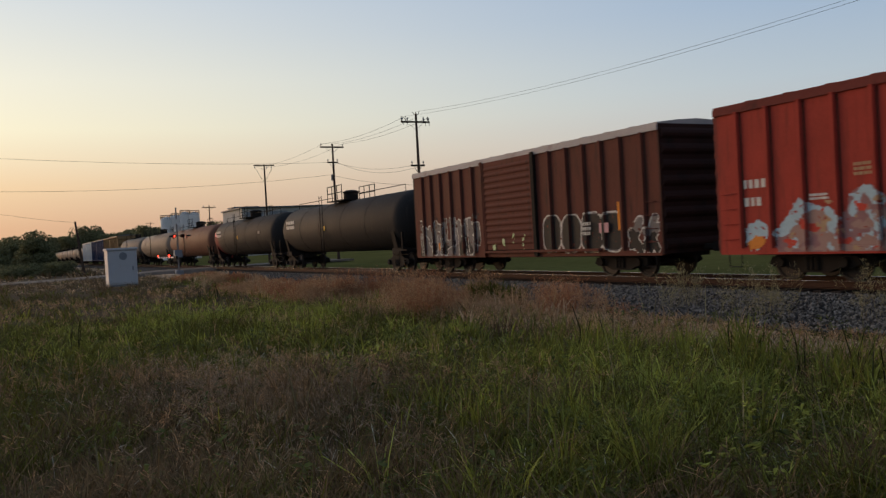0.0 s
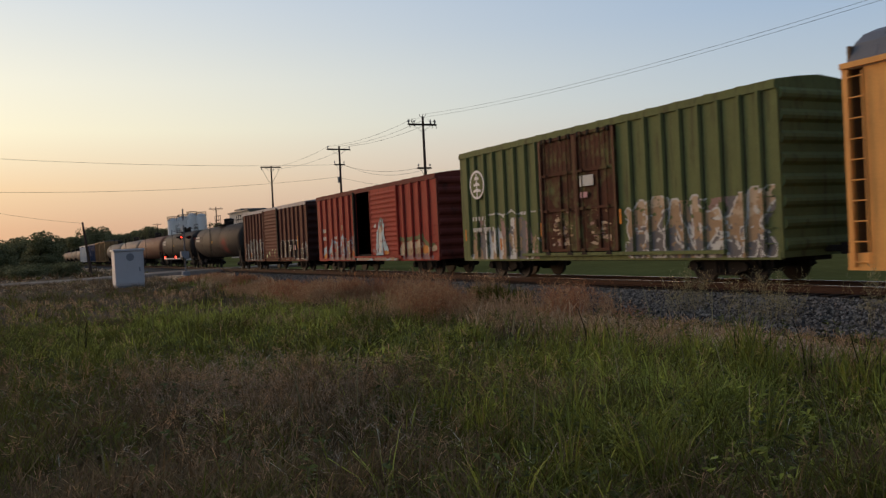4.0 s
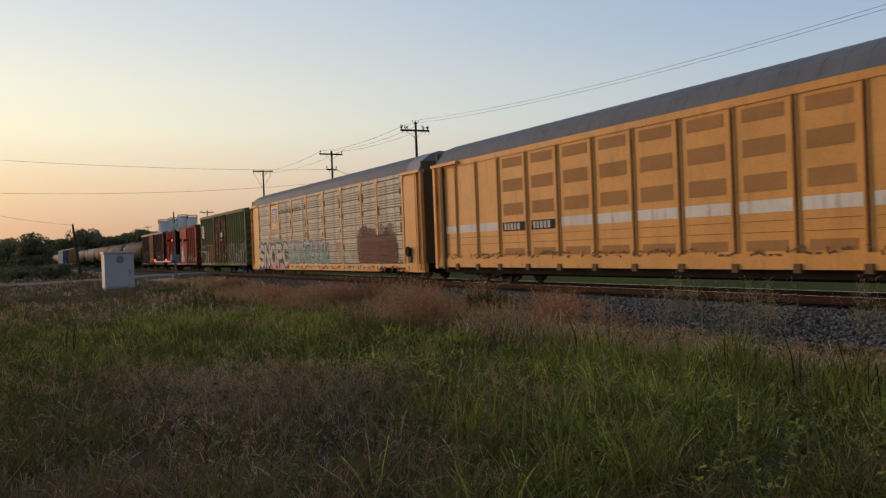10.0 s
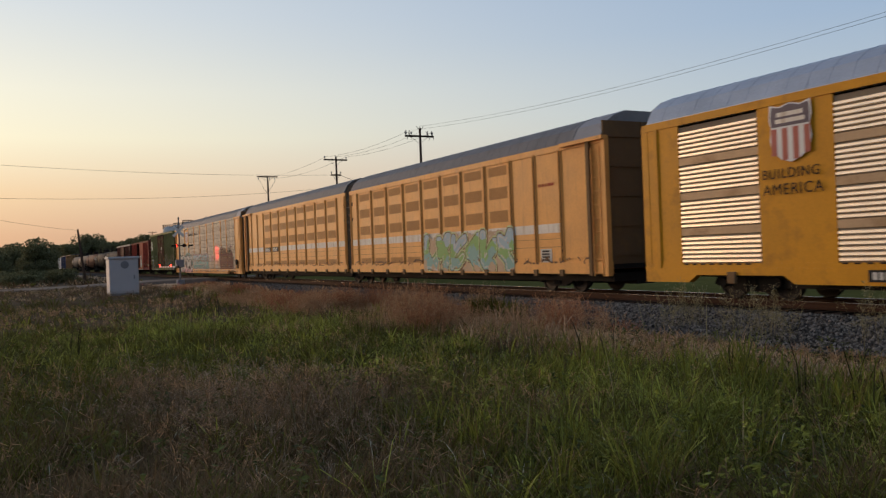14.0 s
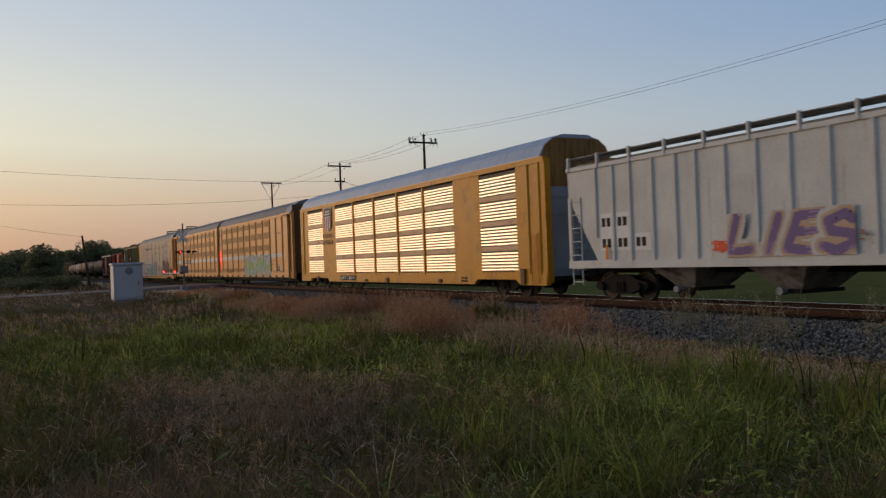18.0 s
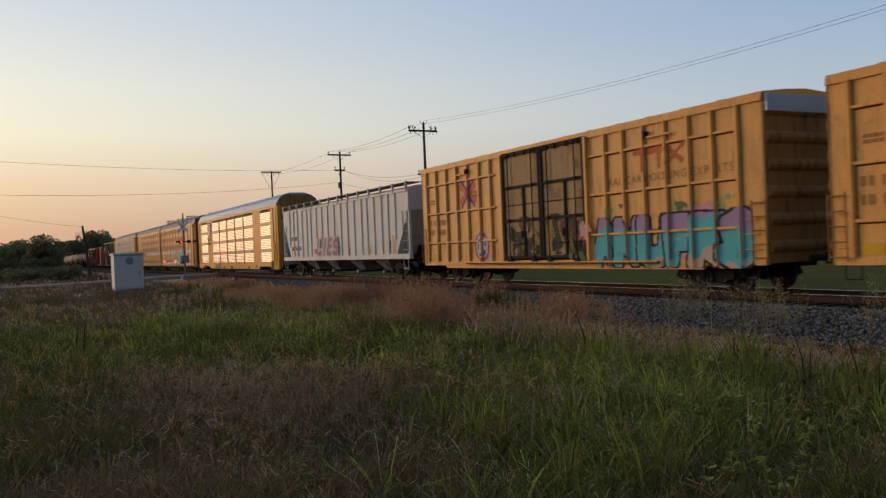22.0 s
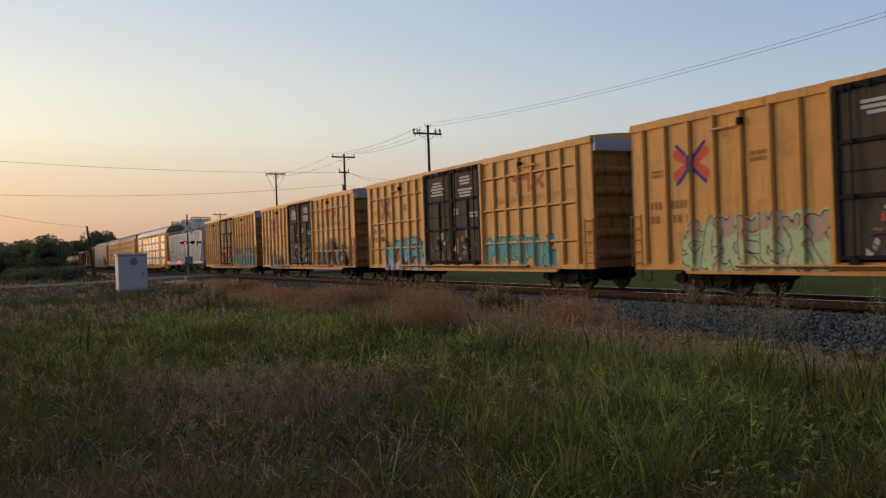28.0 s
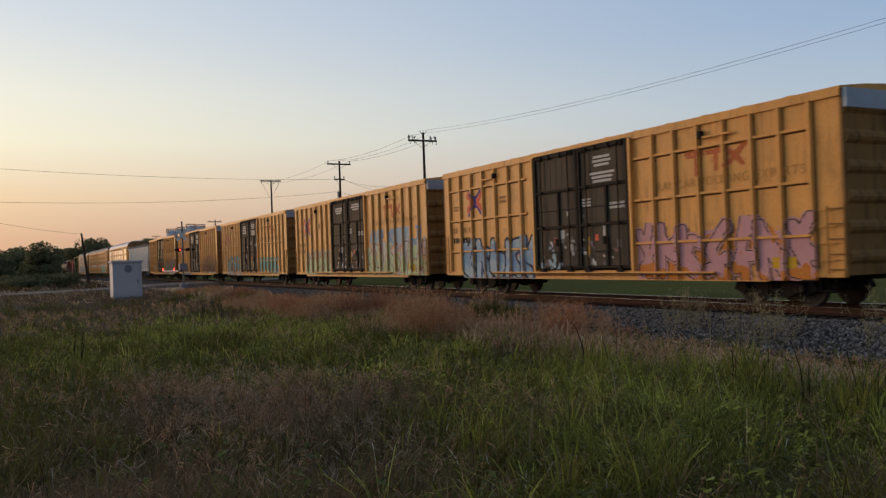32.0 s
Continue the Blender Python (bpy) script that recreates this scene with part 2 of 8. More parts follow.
M_PORCELAIN = material("grey_insulator", (0.25, 0.24, 0.25), 0.3)
M_CABINET = material("pale_cabinet_paint", (0.52, 0.52, 0.53), 0.45, vary=0.06, dirt=(0.45, 0.42, 0.38), dirt_amount=0.2, streak=True)
M_CABTRIM = material("grey_cabinet_trim", (0.25, 0.26, 0.28), 0.5)
M_ALU = material("dull_mast_paint", (0.22, 0.20, 0.19), 0.6)
M_LENS = glow("lit_red_lens", (1.0, 0.04, 0.02), 6.0)
M_LENSOFF = material("unlit_red_lens", (0.12, 0.01, 0.01), 0.25)
M_GRASSGREEN = material("green_grass", (0.115, 0.117, 0.02), 0.7, scale=1.0, vary=0.4, bump=0, island=0.5, spec=0.08, through=0.35)
M_GRASSTALL = material("fresh_green_grass", (0.31, 0.33, 0.06), 0.6, scale=1.0, vary=0.3, bump=0, island=0.45, spec=0.12, through=0.35)
M_GRASSPALE = material("bleached_grass", (0.55, 0.50, 0.36), 0.6, scale=1.0, vary=0.2, bump=0, island=0.4, spec=0.1)
M_GRASSDRY = material("dry_grass", (0.158, 0.108, 0.056), 0.8, scale=0.6, vary=0.35, bump=0, island=0.45, spec=0.05, through=0.25)
M_STRAW = material("pale_straw", (0.58, 0.41, 0.245), 0.8, scale=1.0, vary=0.3, bump=0, island=0.4, spec=0.05, through=0.25)
M_PANICLE = material("brown_seed_heads", (0.47, 0.30, 0.165), 0.85, scale=1.0, vary=0.35, bump=0, island=0.45, spec=0.05, through=0.25)
M_BLEACHED = material("bleached_seed_heads", (0.40, 0.30, 0.21), 0.85, scale=1.0, vary=0.3, bump=0, island=0.4, spec=0.05, through=0.25)
M_REDHEAD = material("reddish_seed_heads", (0.36, 0.17, 0.085), 0.85, scale=1.0, vary=0.35, bump=0, island=0.45, spec=0.05, through=0.25)
M_CLUMP = material("mid_green_grass", (0.205, 0.22, 0.04), 0.6, scale=1.0, vary=0.35, bump=0, island=0.5, spec=0.1, through=0.35)
M_BROADLEAF = material("dark_broad_leaves", (0.10, 0.115, 0.03), 0.6, scale=1.0, vary=0.4, bump=0, island=0.5, spec=0.15, through=0.35)
M_STALK = material("dark_weed_stalk", (0.05, 0.048, 0.025), 0.85, scale=1.0, vary=0.3, bump=0, island=0.3)
M_WEED = material("straggling_weed", (0.32, 0.27, 0.14), 0.85, scale=1.0, vary=0.3, bump=0, island=0.4, spec=0.05)
M_SHRUB = material("pale_shrub_leaves", (0.17, 0.18, 0.075), 0.8, scale=0.4, vary=0.35, bump=0, island=0.5, spec=0.05, through=0.35)
M_SOIL = material("dry_soil", (0.085, 0.06, 0.038), 0.95, scale=1.0, vary=0.4, dirt=(0.035, 0.036, 0.018), dirt_amount=0.45, bump=0.6, bump_scale=12, spec=0.02)
M_STRAWBED = material("trodden_straw_bed", (0.50, 0.35, 0.225), 0.95, scale=2.0, vary=0.35, dirt=(0.16, 0.11, 0.07), dirt_amount=0.4, bump=0.8, bump_scale=20, spec=0.02)
M_FARGRASS = material("mown_green_field", (0.108, 0.104, 0.034), 0.95, scale=0.3, vary=0.3, bump=0.5, bump_scale=6, spec=0.0)
M_ROAD = material("pale_asphalt", (0.18, 0.145, 0.115), 0.85, scale=4, vary=0.2, bump=0.3)
M_LEAF = material("dark_foliage", (0.17, 0.17, 0.085), 0.8, scale=0.4, vary=0.35, bump=0, island=0.5, spec=0.05, through=0.35)
M_BARK = material("bark", (0.06, 0.045, 0.035), 0.9, scale=5)
M_SILO = material("white_silo_steel", (0.78, 0.75, 0.72), 0.5, vary=0.1, dirt=(0.33, 0.33, 0.33), dirt_amount=0.2, streak=True)
M_STRIPE = material("grimy_white_stripe", (0.76, 0.70, 0.60), 0.6, vary=0.12, dirt=(0.45, 0.32, 0.18), dirt_amount=0.4, streak=True)
M_SCREENRAIL = material("tarnished_screen_rail", (0.40, 0.29, 0.18), 0.55, metal=0.2, dirt=(0.25, 0.16, 0.08), dirt_amount=0.4, spec=0.3)
# rusty ladder yellow, darkened so that shade sits in the colour
M_LADDER = material("shaded_rusty_yellow", (0.28, 0.15, 0.05), 0.7, vary=0.4, scale=6)
# tones of the shade painted beside posts, under stringers and door tracks
M_SHADERUST = material("rusty_brown_shade", (0.13, 0.07, 0.03), 0.8, vary=0.5, scale=5)
M_SHADEDARK = material("dark_post_shade", (0.03, 0.024, 0.018), 0.85, vary=0.5, scale=5)
M_DULLTAN = material("dull_tan_paint", (0.26, 0.16, 0.075), 0.7, dirt=(0.12, 0.08, 0.045), dirt_amount=0.4, streak=True)
# hopper grey darkened for the bays' shade, with grime; the walkway shares it
M_BAY = material("walkway_and_shaded_bay_grey", (0.30, 0.285, 0.255), 0.7, dirt=(0.07, 0.06, 0.05), dirt_amount=0.55)
M_STAIN = material("dark_stain", (0.16, 0.12, 0.085), 0.85, vary=0.5, scale=8)
# dark brown for the shade painted into post slots
M_SLOT = material("post_slot_shade", (0.06, 0.034, 0.018), 0.8)
M_FARWALL = material("pale_far_wall", (0.45, 0.42, 0.38), 0.7)
M_YELLOWTAG = material("yellow_tag", (0.62, 0.36, 0.03), 0.5)
M_ORANGE = material("orange_tag", (0.6, 0.2, 0.02), 0.5)


# ---- mesh helpers ----
def part(name, bm, mat, parent=None, label="", at=None, smooth=False):
    me = bpy.data.meshes.new(name)
    bmesh.ops.recalc_face_normals(bm, faces=bm.faces)
    bm.to_mesh(me)
    bm.free()
    if smooth:
        me.shade_smooth()
    me.materials.append(mat)
    ob = new(name, me)
    if parent:
        ob.parent = parent
    if at is not None:
        ob.matrix_basis = at
    if label:
        ob["label"] = label
    return ob


def repeat(ob, m):
    """Another object on the same mesh, under the same parent."""
    o = ob.copy()
    scene.collection.objects.link(o)
    o.matrix_basis = m
    return o


def box(bm, x0, x1, y0, y1, z0, z1, bev=0.0):
    vs = [bm.verts.new((x, y, z)) for z in (z0, z1) for x, y in ((x0, y0), (x1, y0), (x1, y1), (x0, y1))]
    fs = [(0, 3, 2, 1), (4, 5, 6, 7), (0, 1, 5, 4), (1, 2, 6, 5), (2, 3, 7, 6), (3, 0, 4, 7)]
    faces = [bm.faces.new([vs[i] for i in f]) for f in fs]
    if bev:
        edges = list({e for f in faces for e in f.edges})
        bmesh.ops.bevel(bm, geom=edges, offset=bev, segments=1, affect="EDGES", profile=0.7)
    return bm


def boxes(*args, bev=0.0):
    bm = bmesh.new()
    for a in args:
        box(bm, *a, bev=bev)
    return bm


def prism(bm, pts, axis, a, b):
    """A polygon swept along an axis. pts are in the two other axes, in order."""
    def place(p, s):
        return {"x": (s, p[0], p[1]), "y": (p[0], s, p[1]), "z": (p[0], p[1], s)}[axis]
    v0 = [bm.verts.new(place(p, a)) for p in pts]
    v1 = [bm.verts.new(place(p, b)) for p in pts]
    k = len(pts)
    bm.faces.new(v0)
    bm.faces.new(v1[::-1])
    for i in range(k):
        bm.faces.new((v0[i], v1[i], v1[(i + 1) % k], v0[(i + 1) % k]))
    return bm


def lathe(bm, profile, axis="x", seg=24, centre=(0, 0, 0)):
    """profile: (along, radius); turned round an axis."""
    rings = []
    for s, r in profile:
        ring = []
        for i in range(seg):
            a = 2 * math.pi * i / seg
            c, d = r * math.cos(a), r * math.sin(a)
            p = {"x": (s, c, d), "y": (c, s, d), "z": (c, d, s)}[axis]
            ring.append(bm.verts.new((p[0] + centre[0], p[1] + centre[1], p[2] + centre[2])))
        rings.append(ring)
    for q, w in zip(rings, rings[1:]):
        for i in range(seg):
            bm.faces.new((q[i], q[(i + 1) % seg], w[(i + 1) % seg], w[i]))
    bm.faces.new(rings[0][::-1])
    bm.faces.new(rings[-1])
    return bm


def tube(bm, pts, r, seg=6):
    pts = [Vector(p) for p in pts]
    rings = []
    for i, p in enumerate(pts):
        d = (pts[min(i + 1, len(pts) - 1)] - pts[max(i - 1, 0)]).normalized()
        side = d.cross(Vector((0, 0, 1)))
        side = side.normalized() if side.length > 1e-3 else Vector((1, 0, 0))
        up = side.cross(d)
        rings.append([bm.verts.new(p + r * (math.cos(2 * math.pi * k / seg) * side + math.sin(2 * math.pi * k / seg) * up)) for k in range(seg)])
    for q, w in zip(rings, rings[1:]):
        for i in range(seg):
            bm.faces.new((q[i], q[(i + 1) % seg], w[(i + 1) % seg], w[i]))
    bm.faces.new(rings[0][::-1])
    bm.faces.new(rings[-1])
    return bm


def mesh_from(name, verts, faces, mat, parent=None):
    me = bpy.data.meshes.new(name)
    me.from_pydata(verts, [], faces)
    me.update()
    me.materials.append(mat)
    ob = new(name, me)
    if parent:
        ob.parent = parent
    return ob


# ---- ground, road, track ----
def ground_z(x, y):
    """The field lies below the rails, rises to the road in the west and to the far field."""
    z = -0.62
    if y > 20.5:
        z = -0.55
    k = min(1, max(0, (-x - 35) / 25))
    z += 0.28 * k * k * (3 - 2 * k)
    z += 0.05 * noise.noise(Vector((x * 0.35, y * 0.35, 0))) + 0.10 * noise.noise(Vector((x * 0.07, y * 0.07, 3)))
    if y > 13.2 and y < 22:
        z = min(z, -0.70 - 0.2 * min(1, (y - 13.2)))
    return z


def build_ground():
    xs = [-3000, -1500, -800, -450] + [-300 + 12 * i for i in range(15)] + [-125 + 2.5 * i for i in range(30)] + [-50 + 0.5 * i for i in range(121)] + [14, 20, 40, 100, 300, 1000, 3000]
    ys = [-3000, -1000, -300, -100, -40, -20, -12, -8] + [-6 + 0.5 * i for i in range(46)] + [18, 20, 22] + [25 + 6 * i for i in range(14)] + [130, 200, 300, 500, 1000, 3000]
    xs, ys = sorted(set(xs)), sorted(set(ys))
    verts = [(x, y, ground_z(x, y)) for y in ys for x in xs]
    w = len(xs)
    faces = [(j * w + i, j * w + i + 1, (j + 1) * w + i + 1, (j + 1) * w + i) for j in range(len(ys) - 1) for i in range(w - 1)]
    g = mesh_from("ground", verts, faces, M_SOIL)
    g.data.materials.append(M_FARGRASS)
    g.data.materials.append(M_STRAWBED)
    mats = [1 if ys[j] >= 20 else (2 if ys[j] >= 11.0 + 0.9 * noise.noise(Vector((xs[i] * 0.3, 0, 0))) else 0) for j in range(len(ys) - 1) for i in range(w - 1)]
    g.data.polygons.foreach_set("material_index", mats)
    g.data.shade_smooth()
    tagged(g, "rough grassy field of dry soil, lying below the railway", "ground", kind="structure")


def toe(x):
    """How far the near foot of the ballast draws back towards the track."""
    return 1.15 * min(1, max(0, (x + 14.5) / 5.0))


def build_track():
    bm = bmesh.new()
    prof = [(13.45, -0.98), (13.55, -0.73), (16.1, -0.26), (19.6, -0.26), (20.8, -0.74), (20.8, -0.95)]
    xs = [-420 + 10 * i for i in range(30)] + [-120 + 1.0 * i for i in range(141)] + [30, 60, 120, 300]
    rows = []
    for x in xs:
        rows.append([bm.verts.new((x, y + (toe(x) if i < 2 else 0) + (0.10 * noise.noise(Vector((x * 0.4, y, 0))) if i in (1, 4) else 0), z + 0.03 * noise.noise(Vector((x * 0.9, y * 2, 5))))) for i, (y, z) in enumerate(prof)])
    for a, b in zip(rows, rows[1:]):
        for i in range(len(prof) - 1):
            bm.faces.new((a[i], b[i], b[i + 1], a[i + 1]))
    bed = part("ballast_bed", bm, M_BALLASTBED)
    tagged(bed, "raised bed of grey crushed stone under the railway track", "ballast", kind="structure")
    # loose stones on the near shoulder
    rng = np.random.default_rng(4)
    n = 72000
    x = -62 + 72 * rng.random(n) ** 0.8
    y = 13.35 + 3.4 * rng.random(n) ** 0.9
    y += 0.35 * np.array([noise.noise(Vector((a * 0.5, 0, 9))) for a in x]) * np.clip((15 - y) / 1.6, 0, 1)
    back = np.array([toe(a) for a in x])
    y = 16.75 - (16.75 - y) * (3.4 - back) / 3.4
    k = np.clip((y - 13.55 - back) / (2.55 - back), 0, 1)
    z = -0.73 + 0.47 * k + 0.012
    s = 0.020 + 0.034 * rng.random(n) ** 1.5
    base = np.array([(1, 0, 0), (-1, 0, 0), (0, 1, 0), (0, -1, 0), (0, 0, 0.8), (0, 0, -0.8)], float)
    verts = base[None] * s[:, None, None] * (0.6 + 0.8 * rng.random((n, 6, 1)))
    a = rng.random(n) * 6.28
    ca, sa = np.cos(a)[:, None], np.sin(a)[:, None]
    vx, vy = verts[:, :, 0] * ca - verts[:, :, 1] * sa, verts[:, :, 0] * sa + verts[:, :, 1] * ca
    tilt = (rng.random(n) - 0.5)[:, None] * 1.6
    vz = verts[:, :, 2] + vx * tilt
    pos = np.stack([vx + x[:, None], vy + y[:, None], vz + z[:, None]], 2).reshape(-1, 3)
    tri = np.array([(0, 2, 4), (2, 1, 4), (1, 3, 4), (3, 0, 4), (2, 0, 5), (1, 2, 5), (3, 1, 5), (0, 3, 5)])
    faces = (tri[None] + 6 * np.arange(n)[:, None, None]).reshape(-1, 3)
    st = mesh_from("ballast_stones", pos.tolist(), faces.tolist(), M_STONE)
    tagged(st, "loose angular grey ballast stones along the track", "ballast", kind="stuff")
    # rails
    prof = [(-0.075, -0.18), (0.075, -0.18), (0.075, -0.165), (0.012, -0.14), (0.012, -0.045), (0.036, -0.035), (0.036, -0.003), (-0.036, -0.003), (-0.036, -0.035), (-0.012, -0.045), (-0.012, -0.14), (-0.075, -0.165)]
    for dy in (-0.755, 0.755):
        bm = prism(bmesh.new(), [(p[0] + TRACK_Y + dy, p[1]) for p in prof], "x", -420, 300)
        r = part("rail", bm, M_RAILSIDE)
        tagged(r, "rusty steel rail with a polished running surface", "rail", "rails of the track", "structure")
        part("rail_head", boxes((-420, 300, TRACK_Y + dy - 0.03, TRACK_Y + dy + 0.03, -0.003, 0.0)), M_RAILTOP, r, "polished head")
    # ties
    tie = part("tie", boxes((-0.115, 0.115, TRACK_Y - 1.3, TRACK_Y + 1.3, -0.36, -0.185), bev=0.01), M_TIE, bed, at=pose(-80, 0, 0))
    for i in range(1, 180):
        repeat(tie, pose(-80 + 0.5 * i, 0, 0))


def build_road():
    bm = bmesh.new()
    rows = []
    for y in [-60 + 4 * i for i in range(18)] + [10, 12, 14, 15.5, 16.8]:
        k = min(1, max(0, (y - 2) / 13))
        z = -0.30 + 0.26 * k * k * (3 - 2 * k)
        rows.append([bm.verts.new((x, y, zz)) for x, zz in ((-83.4, z - 0.9), (-82.5, z), (-79, z + 0.04), (-75.4, z), (-74.5, z - 0.9))])
    for a, b in zip(rows, rows[1:]):
        for i in range(4):
            bm.faces.new((a[i], a[i + 1], b[i + 1], b[i]))
    tagged(part("road", bm, M_ROAD), "pale worn asphalt road up to the level crossing", "road", kind="structure")
    bm = boxes((-82.5, -75.4, 17.24, 18.5, -0.14, -0.02), (-82.5, -75.4, 19.0, 30, -0.2, -0.02))
    tagged(part("crossing_deck", bm, M_ROAD), "flat crossing surface between the rails", "road", kind="structure")


build_ground()
build_track()
build_road()


# ---- rolling stock: shared parts ----
THINGS = []      # every car, with its place along the train
WHEELSETS = {-1: [], 1: []}
POSTS = {}


def car(name, label, x0, category):
    e = tagged(new(name), label, category, "cars of the train")
    e.matrix_basis = pose(x0, TRACK_Y, 0)
    THINGS.append((e, x0))
    return e


def make_meshes():
    g = {}
    bm = bmesh.new()
    # cast side frame with arched top and open windows, along x
    outer = [(-1.25, 0.42), (-1.15, 0.60), (-0.75, 0.66), (-0.4, 0.82), (0.4, 0.82), (0.75, 0.66), (1.15, 0.60), (1.25, 0.42), (1.05, 0.33), (0.75, 0.36), (0.42, 0.22), (-0.42, 0.22), (-0.75, 0.36), (-1.05, 0.33)]
    prism(bm, outer, "y", -0.09, 0.09)
    for s in (-0.864, 0.864):
        lathe(bm, [(-0.20, 0.05), (-0.20, 0.12), (-0.09, 0.13)], "y", 10, (s, 0, 0.46))
    for k in (-0.14, 0, 0.14):
        lathe(bm, [(0.28, 0.06), (0.60, 0.06)], "z", 8, (k, -0.10, 0))
    g["frame"] = bm
    bm = boxes((-0.18, 0.18, -1.1, 1.1, 0.45, 0.78), bev=0.03)
    g["bolster"] = bm
    bm = bmesh.new()
    for s in (-1, 1):
        prof = [(0.68, 0.20), (0.68, 0.455), (0.71, 0.485), (0.725, 0.455), (0.81, 0.45), (0.81, 0.40), (0.77, 0.37), (0.77, 0.19), (0.83, 0.15), (0.83, 0.08)]
        lathe(bm, [(s * a, r) for a, r in prof], "y", 24)
    lathe(bm, [(-1.0, 0.075), (1.0, 0.075)], "y", 10)
    g["wheelset"] = bm
    bm = boxes((-0.62, 0.0, -0.07, 0.07, 0.78, 0.94), bev=0.02)
    prism(bm, [(-0.62, -0.16), (-0.95, -0.18), (-1.0, -0.05), (-0.82, 0.0), (-0.95, 0.14), (-0.62, 0.16)], "z", 0.72, 1.0)
    g["coupler"] = bm
    out = {}
    for k, b in g.items():
        me = bpy.data.meshes.new(k)
        bmesh.ops.recalc_face_normals(b, faces=b.faces)
        b.to_mesh(me)
        b.free()
        me.materials.append(M_WHEEL if k == "wheelset" else M_STEELDARK)
        out[k] = me
    return out


SHARED = make_meshes()


def sub(name, me, parent, m):
    o = new(name, me)
    o.parent = parent
    o.matrix_basis = m
    return o


def running_gear(c, length, inset=2.4, couplers=(True, True)):
    """Two trucks with turning wheelsets, and a coupler at each end."""
    for x in (inset, length - inset):
        t = sub("truck", SHARED["bolster"], c, pose(x, 0, 0))
        for y, a in ((-1.0, 0), (1.0, 180)):
            sub("side_frame", SHARED["frame"], t, pose(0, y, 0, 0, 0, a))
        for s in (-1, 1):
            WHEELSETS[s].append(sub("wheelset", SHARED["wheelset"], t, pose(0.864 * s, 0, 0.457)))
    if couplers[0]:
        sub("coupler", SHARED["coupler"], c, pose(0.1, 0, 0))
    if couplers[1]:
        sub("coupler", SHARED["coupler"], c, pose(length - 0.1, 0, 0, 0, 0, 180))


def ladder(c, x, y, z0, z1, width, mat, along="x"):
    bm = bmesh.new()
    n = max(2, int((z1 - z0) / 0.42))
    d = width / 2
    for i in range(n + 1):
        z = z0 + (z1 - z0) * i / n
        if along == "x":
            tube(bm, [(x - d, y, z), (x + d, y, z)], 0.016, 5)
        else:
            tube(bm, [(x, y - d, z), (x, y + d, z)], 0.016, 5)
    for s in (-d, d):
        if along == "x":
            tube(bm, [(x + s, y, z0 - 0.1), (x + s, y, z1 + 0.1)], 0.02, 5)
        else:
            tube(bm, [(x, y + s, z0 - 0.1), (x, y + s, z1 + 0.1)], 0.02, 5)
    return part("ladder", bm, mat, c)


def end_wall(c, x, z0, z1, mat, out, ribs=7, half=1.5, top=None, topmat=None):
    """A corrugated end: a plate with rounded horizontal ribs, out: -1 front, 1 rear."""
    e = part("end_wall", boxes((min(x, x + 0.08 * out), max(x, x + 0.08 * out), -half, half, z0, z1)), mat, c)
    for i in range(ribs):
        z = z0 + (z1 - z0) * (i + 0.6) / (ribs + 0.2)
        bm = prism(bmesh.new(), [(x + 0.08 * out, z - 0.16), (x + 0.15 * out, z - 0.08), (x + 0.17 * out, z), (x + 0.15 * out, z + 0.08), (x + 0.08 * out, z + 0.16)], "y", -half + 0.06, half - 0.06)
        part("corrugation", bm, mat, e)
    return e


def roof_sheet(c, length, eave, ridge, half, mat, panels=14, over=0.03):
    bm = bmesh.new()
    prof = [(-half - over, eave - 0.10), (-half - over, eave + 0.02), (-half * 0.5, (eave + ridge) / 2 + 0.03), (0, ridge), (half * 0.5, (eave + ridge) / 2 + 0.03), (half + over, eave + 0.02), (half + over, eave - 0.10), (0, eave - 0.02)]
    prism(bm, prof, "x", 0, length)
    r = part("roof", bm, mat, c)
    for i in range(1, panels):
        x = length * i / panels
        bm = prism(bmesh.new(), [(p[0] * 1.001, p[1] - 0.03) for p in prof[1:6]] + [(p[0] * 1.001, p[1] + 0.016) for p in reversed(prof[1:6])], "x", x - 0.07, x + 0.07)
        part("roof_seam", bm, mat, r)
    return r


def hat_rib(height, w=0.11, d=0.095):
    """An upright hat-shaped post, its back on y = 0, standing out to -y."""
    return prism(bmesh.new(), [(-w / 2 - 0.02, 0), (-w / 2 + 0.01, -d), (w / 2 - 0.01, -d), (w / 2 + 0.02, 0)], "z", 0, height)


def ribs(c, xs, z0, z1, mat, y=-1.53, name="side_post", w=0.11, d=0.095, both=True):
    first = None
    for x in xs:
        if first is None:
            first = part(name, hat_rib(z1 - z0, w, d), mat, c, at=pose(x, y, z0))
        else:
            repeat(first, pose(x, y, z0))
        if both:
            repeat(first, pose(x, -y, z0, 0, 0, 180))
    return first


def post_shade_lines(c, xs, z0, z1, mat, y=-1.53):
    """A painted strip of shade and rust beside each post."""
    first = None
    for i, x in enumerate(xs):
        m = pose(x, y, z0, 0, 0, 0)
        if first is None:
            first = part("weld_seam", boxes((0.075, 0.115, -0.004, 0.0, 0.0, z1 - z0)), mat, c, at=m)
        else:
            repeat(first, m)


def plate(c, name, x0, x1, z0, z1, mat, y, thick=0.012, label=""):
    return part(name, boxes((x0, x1, y - thick, y, z0, z1)), mat, c, label)


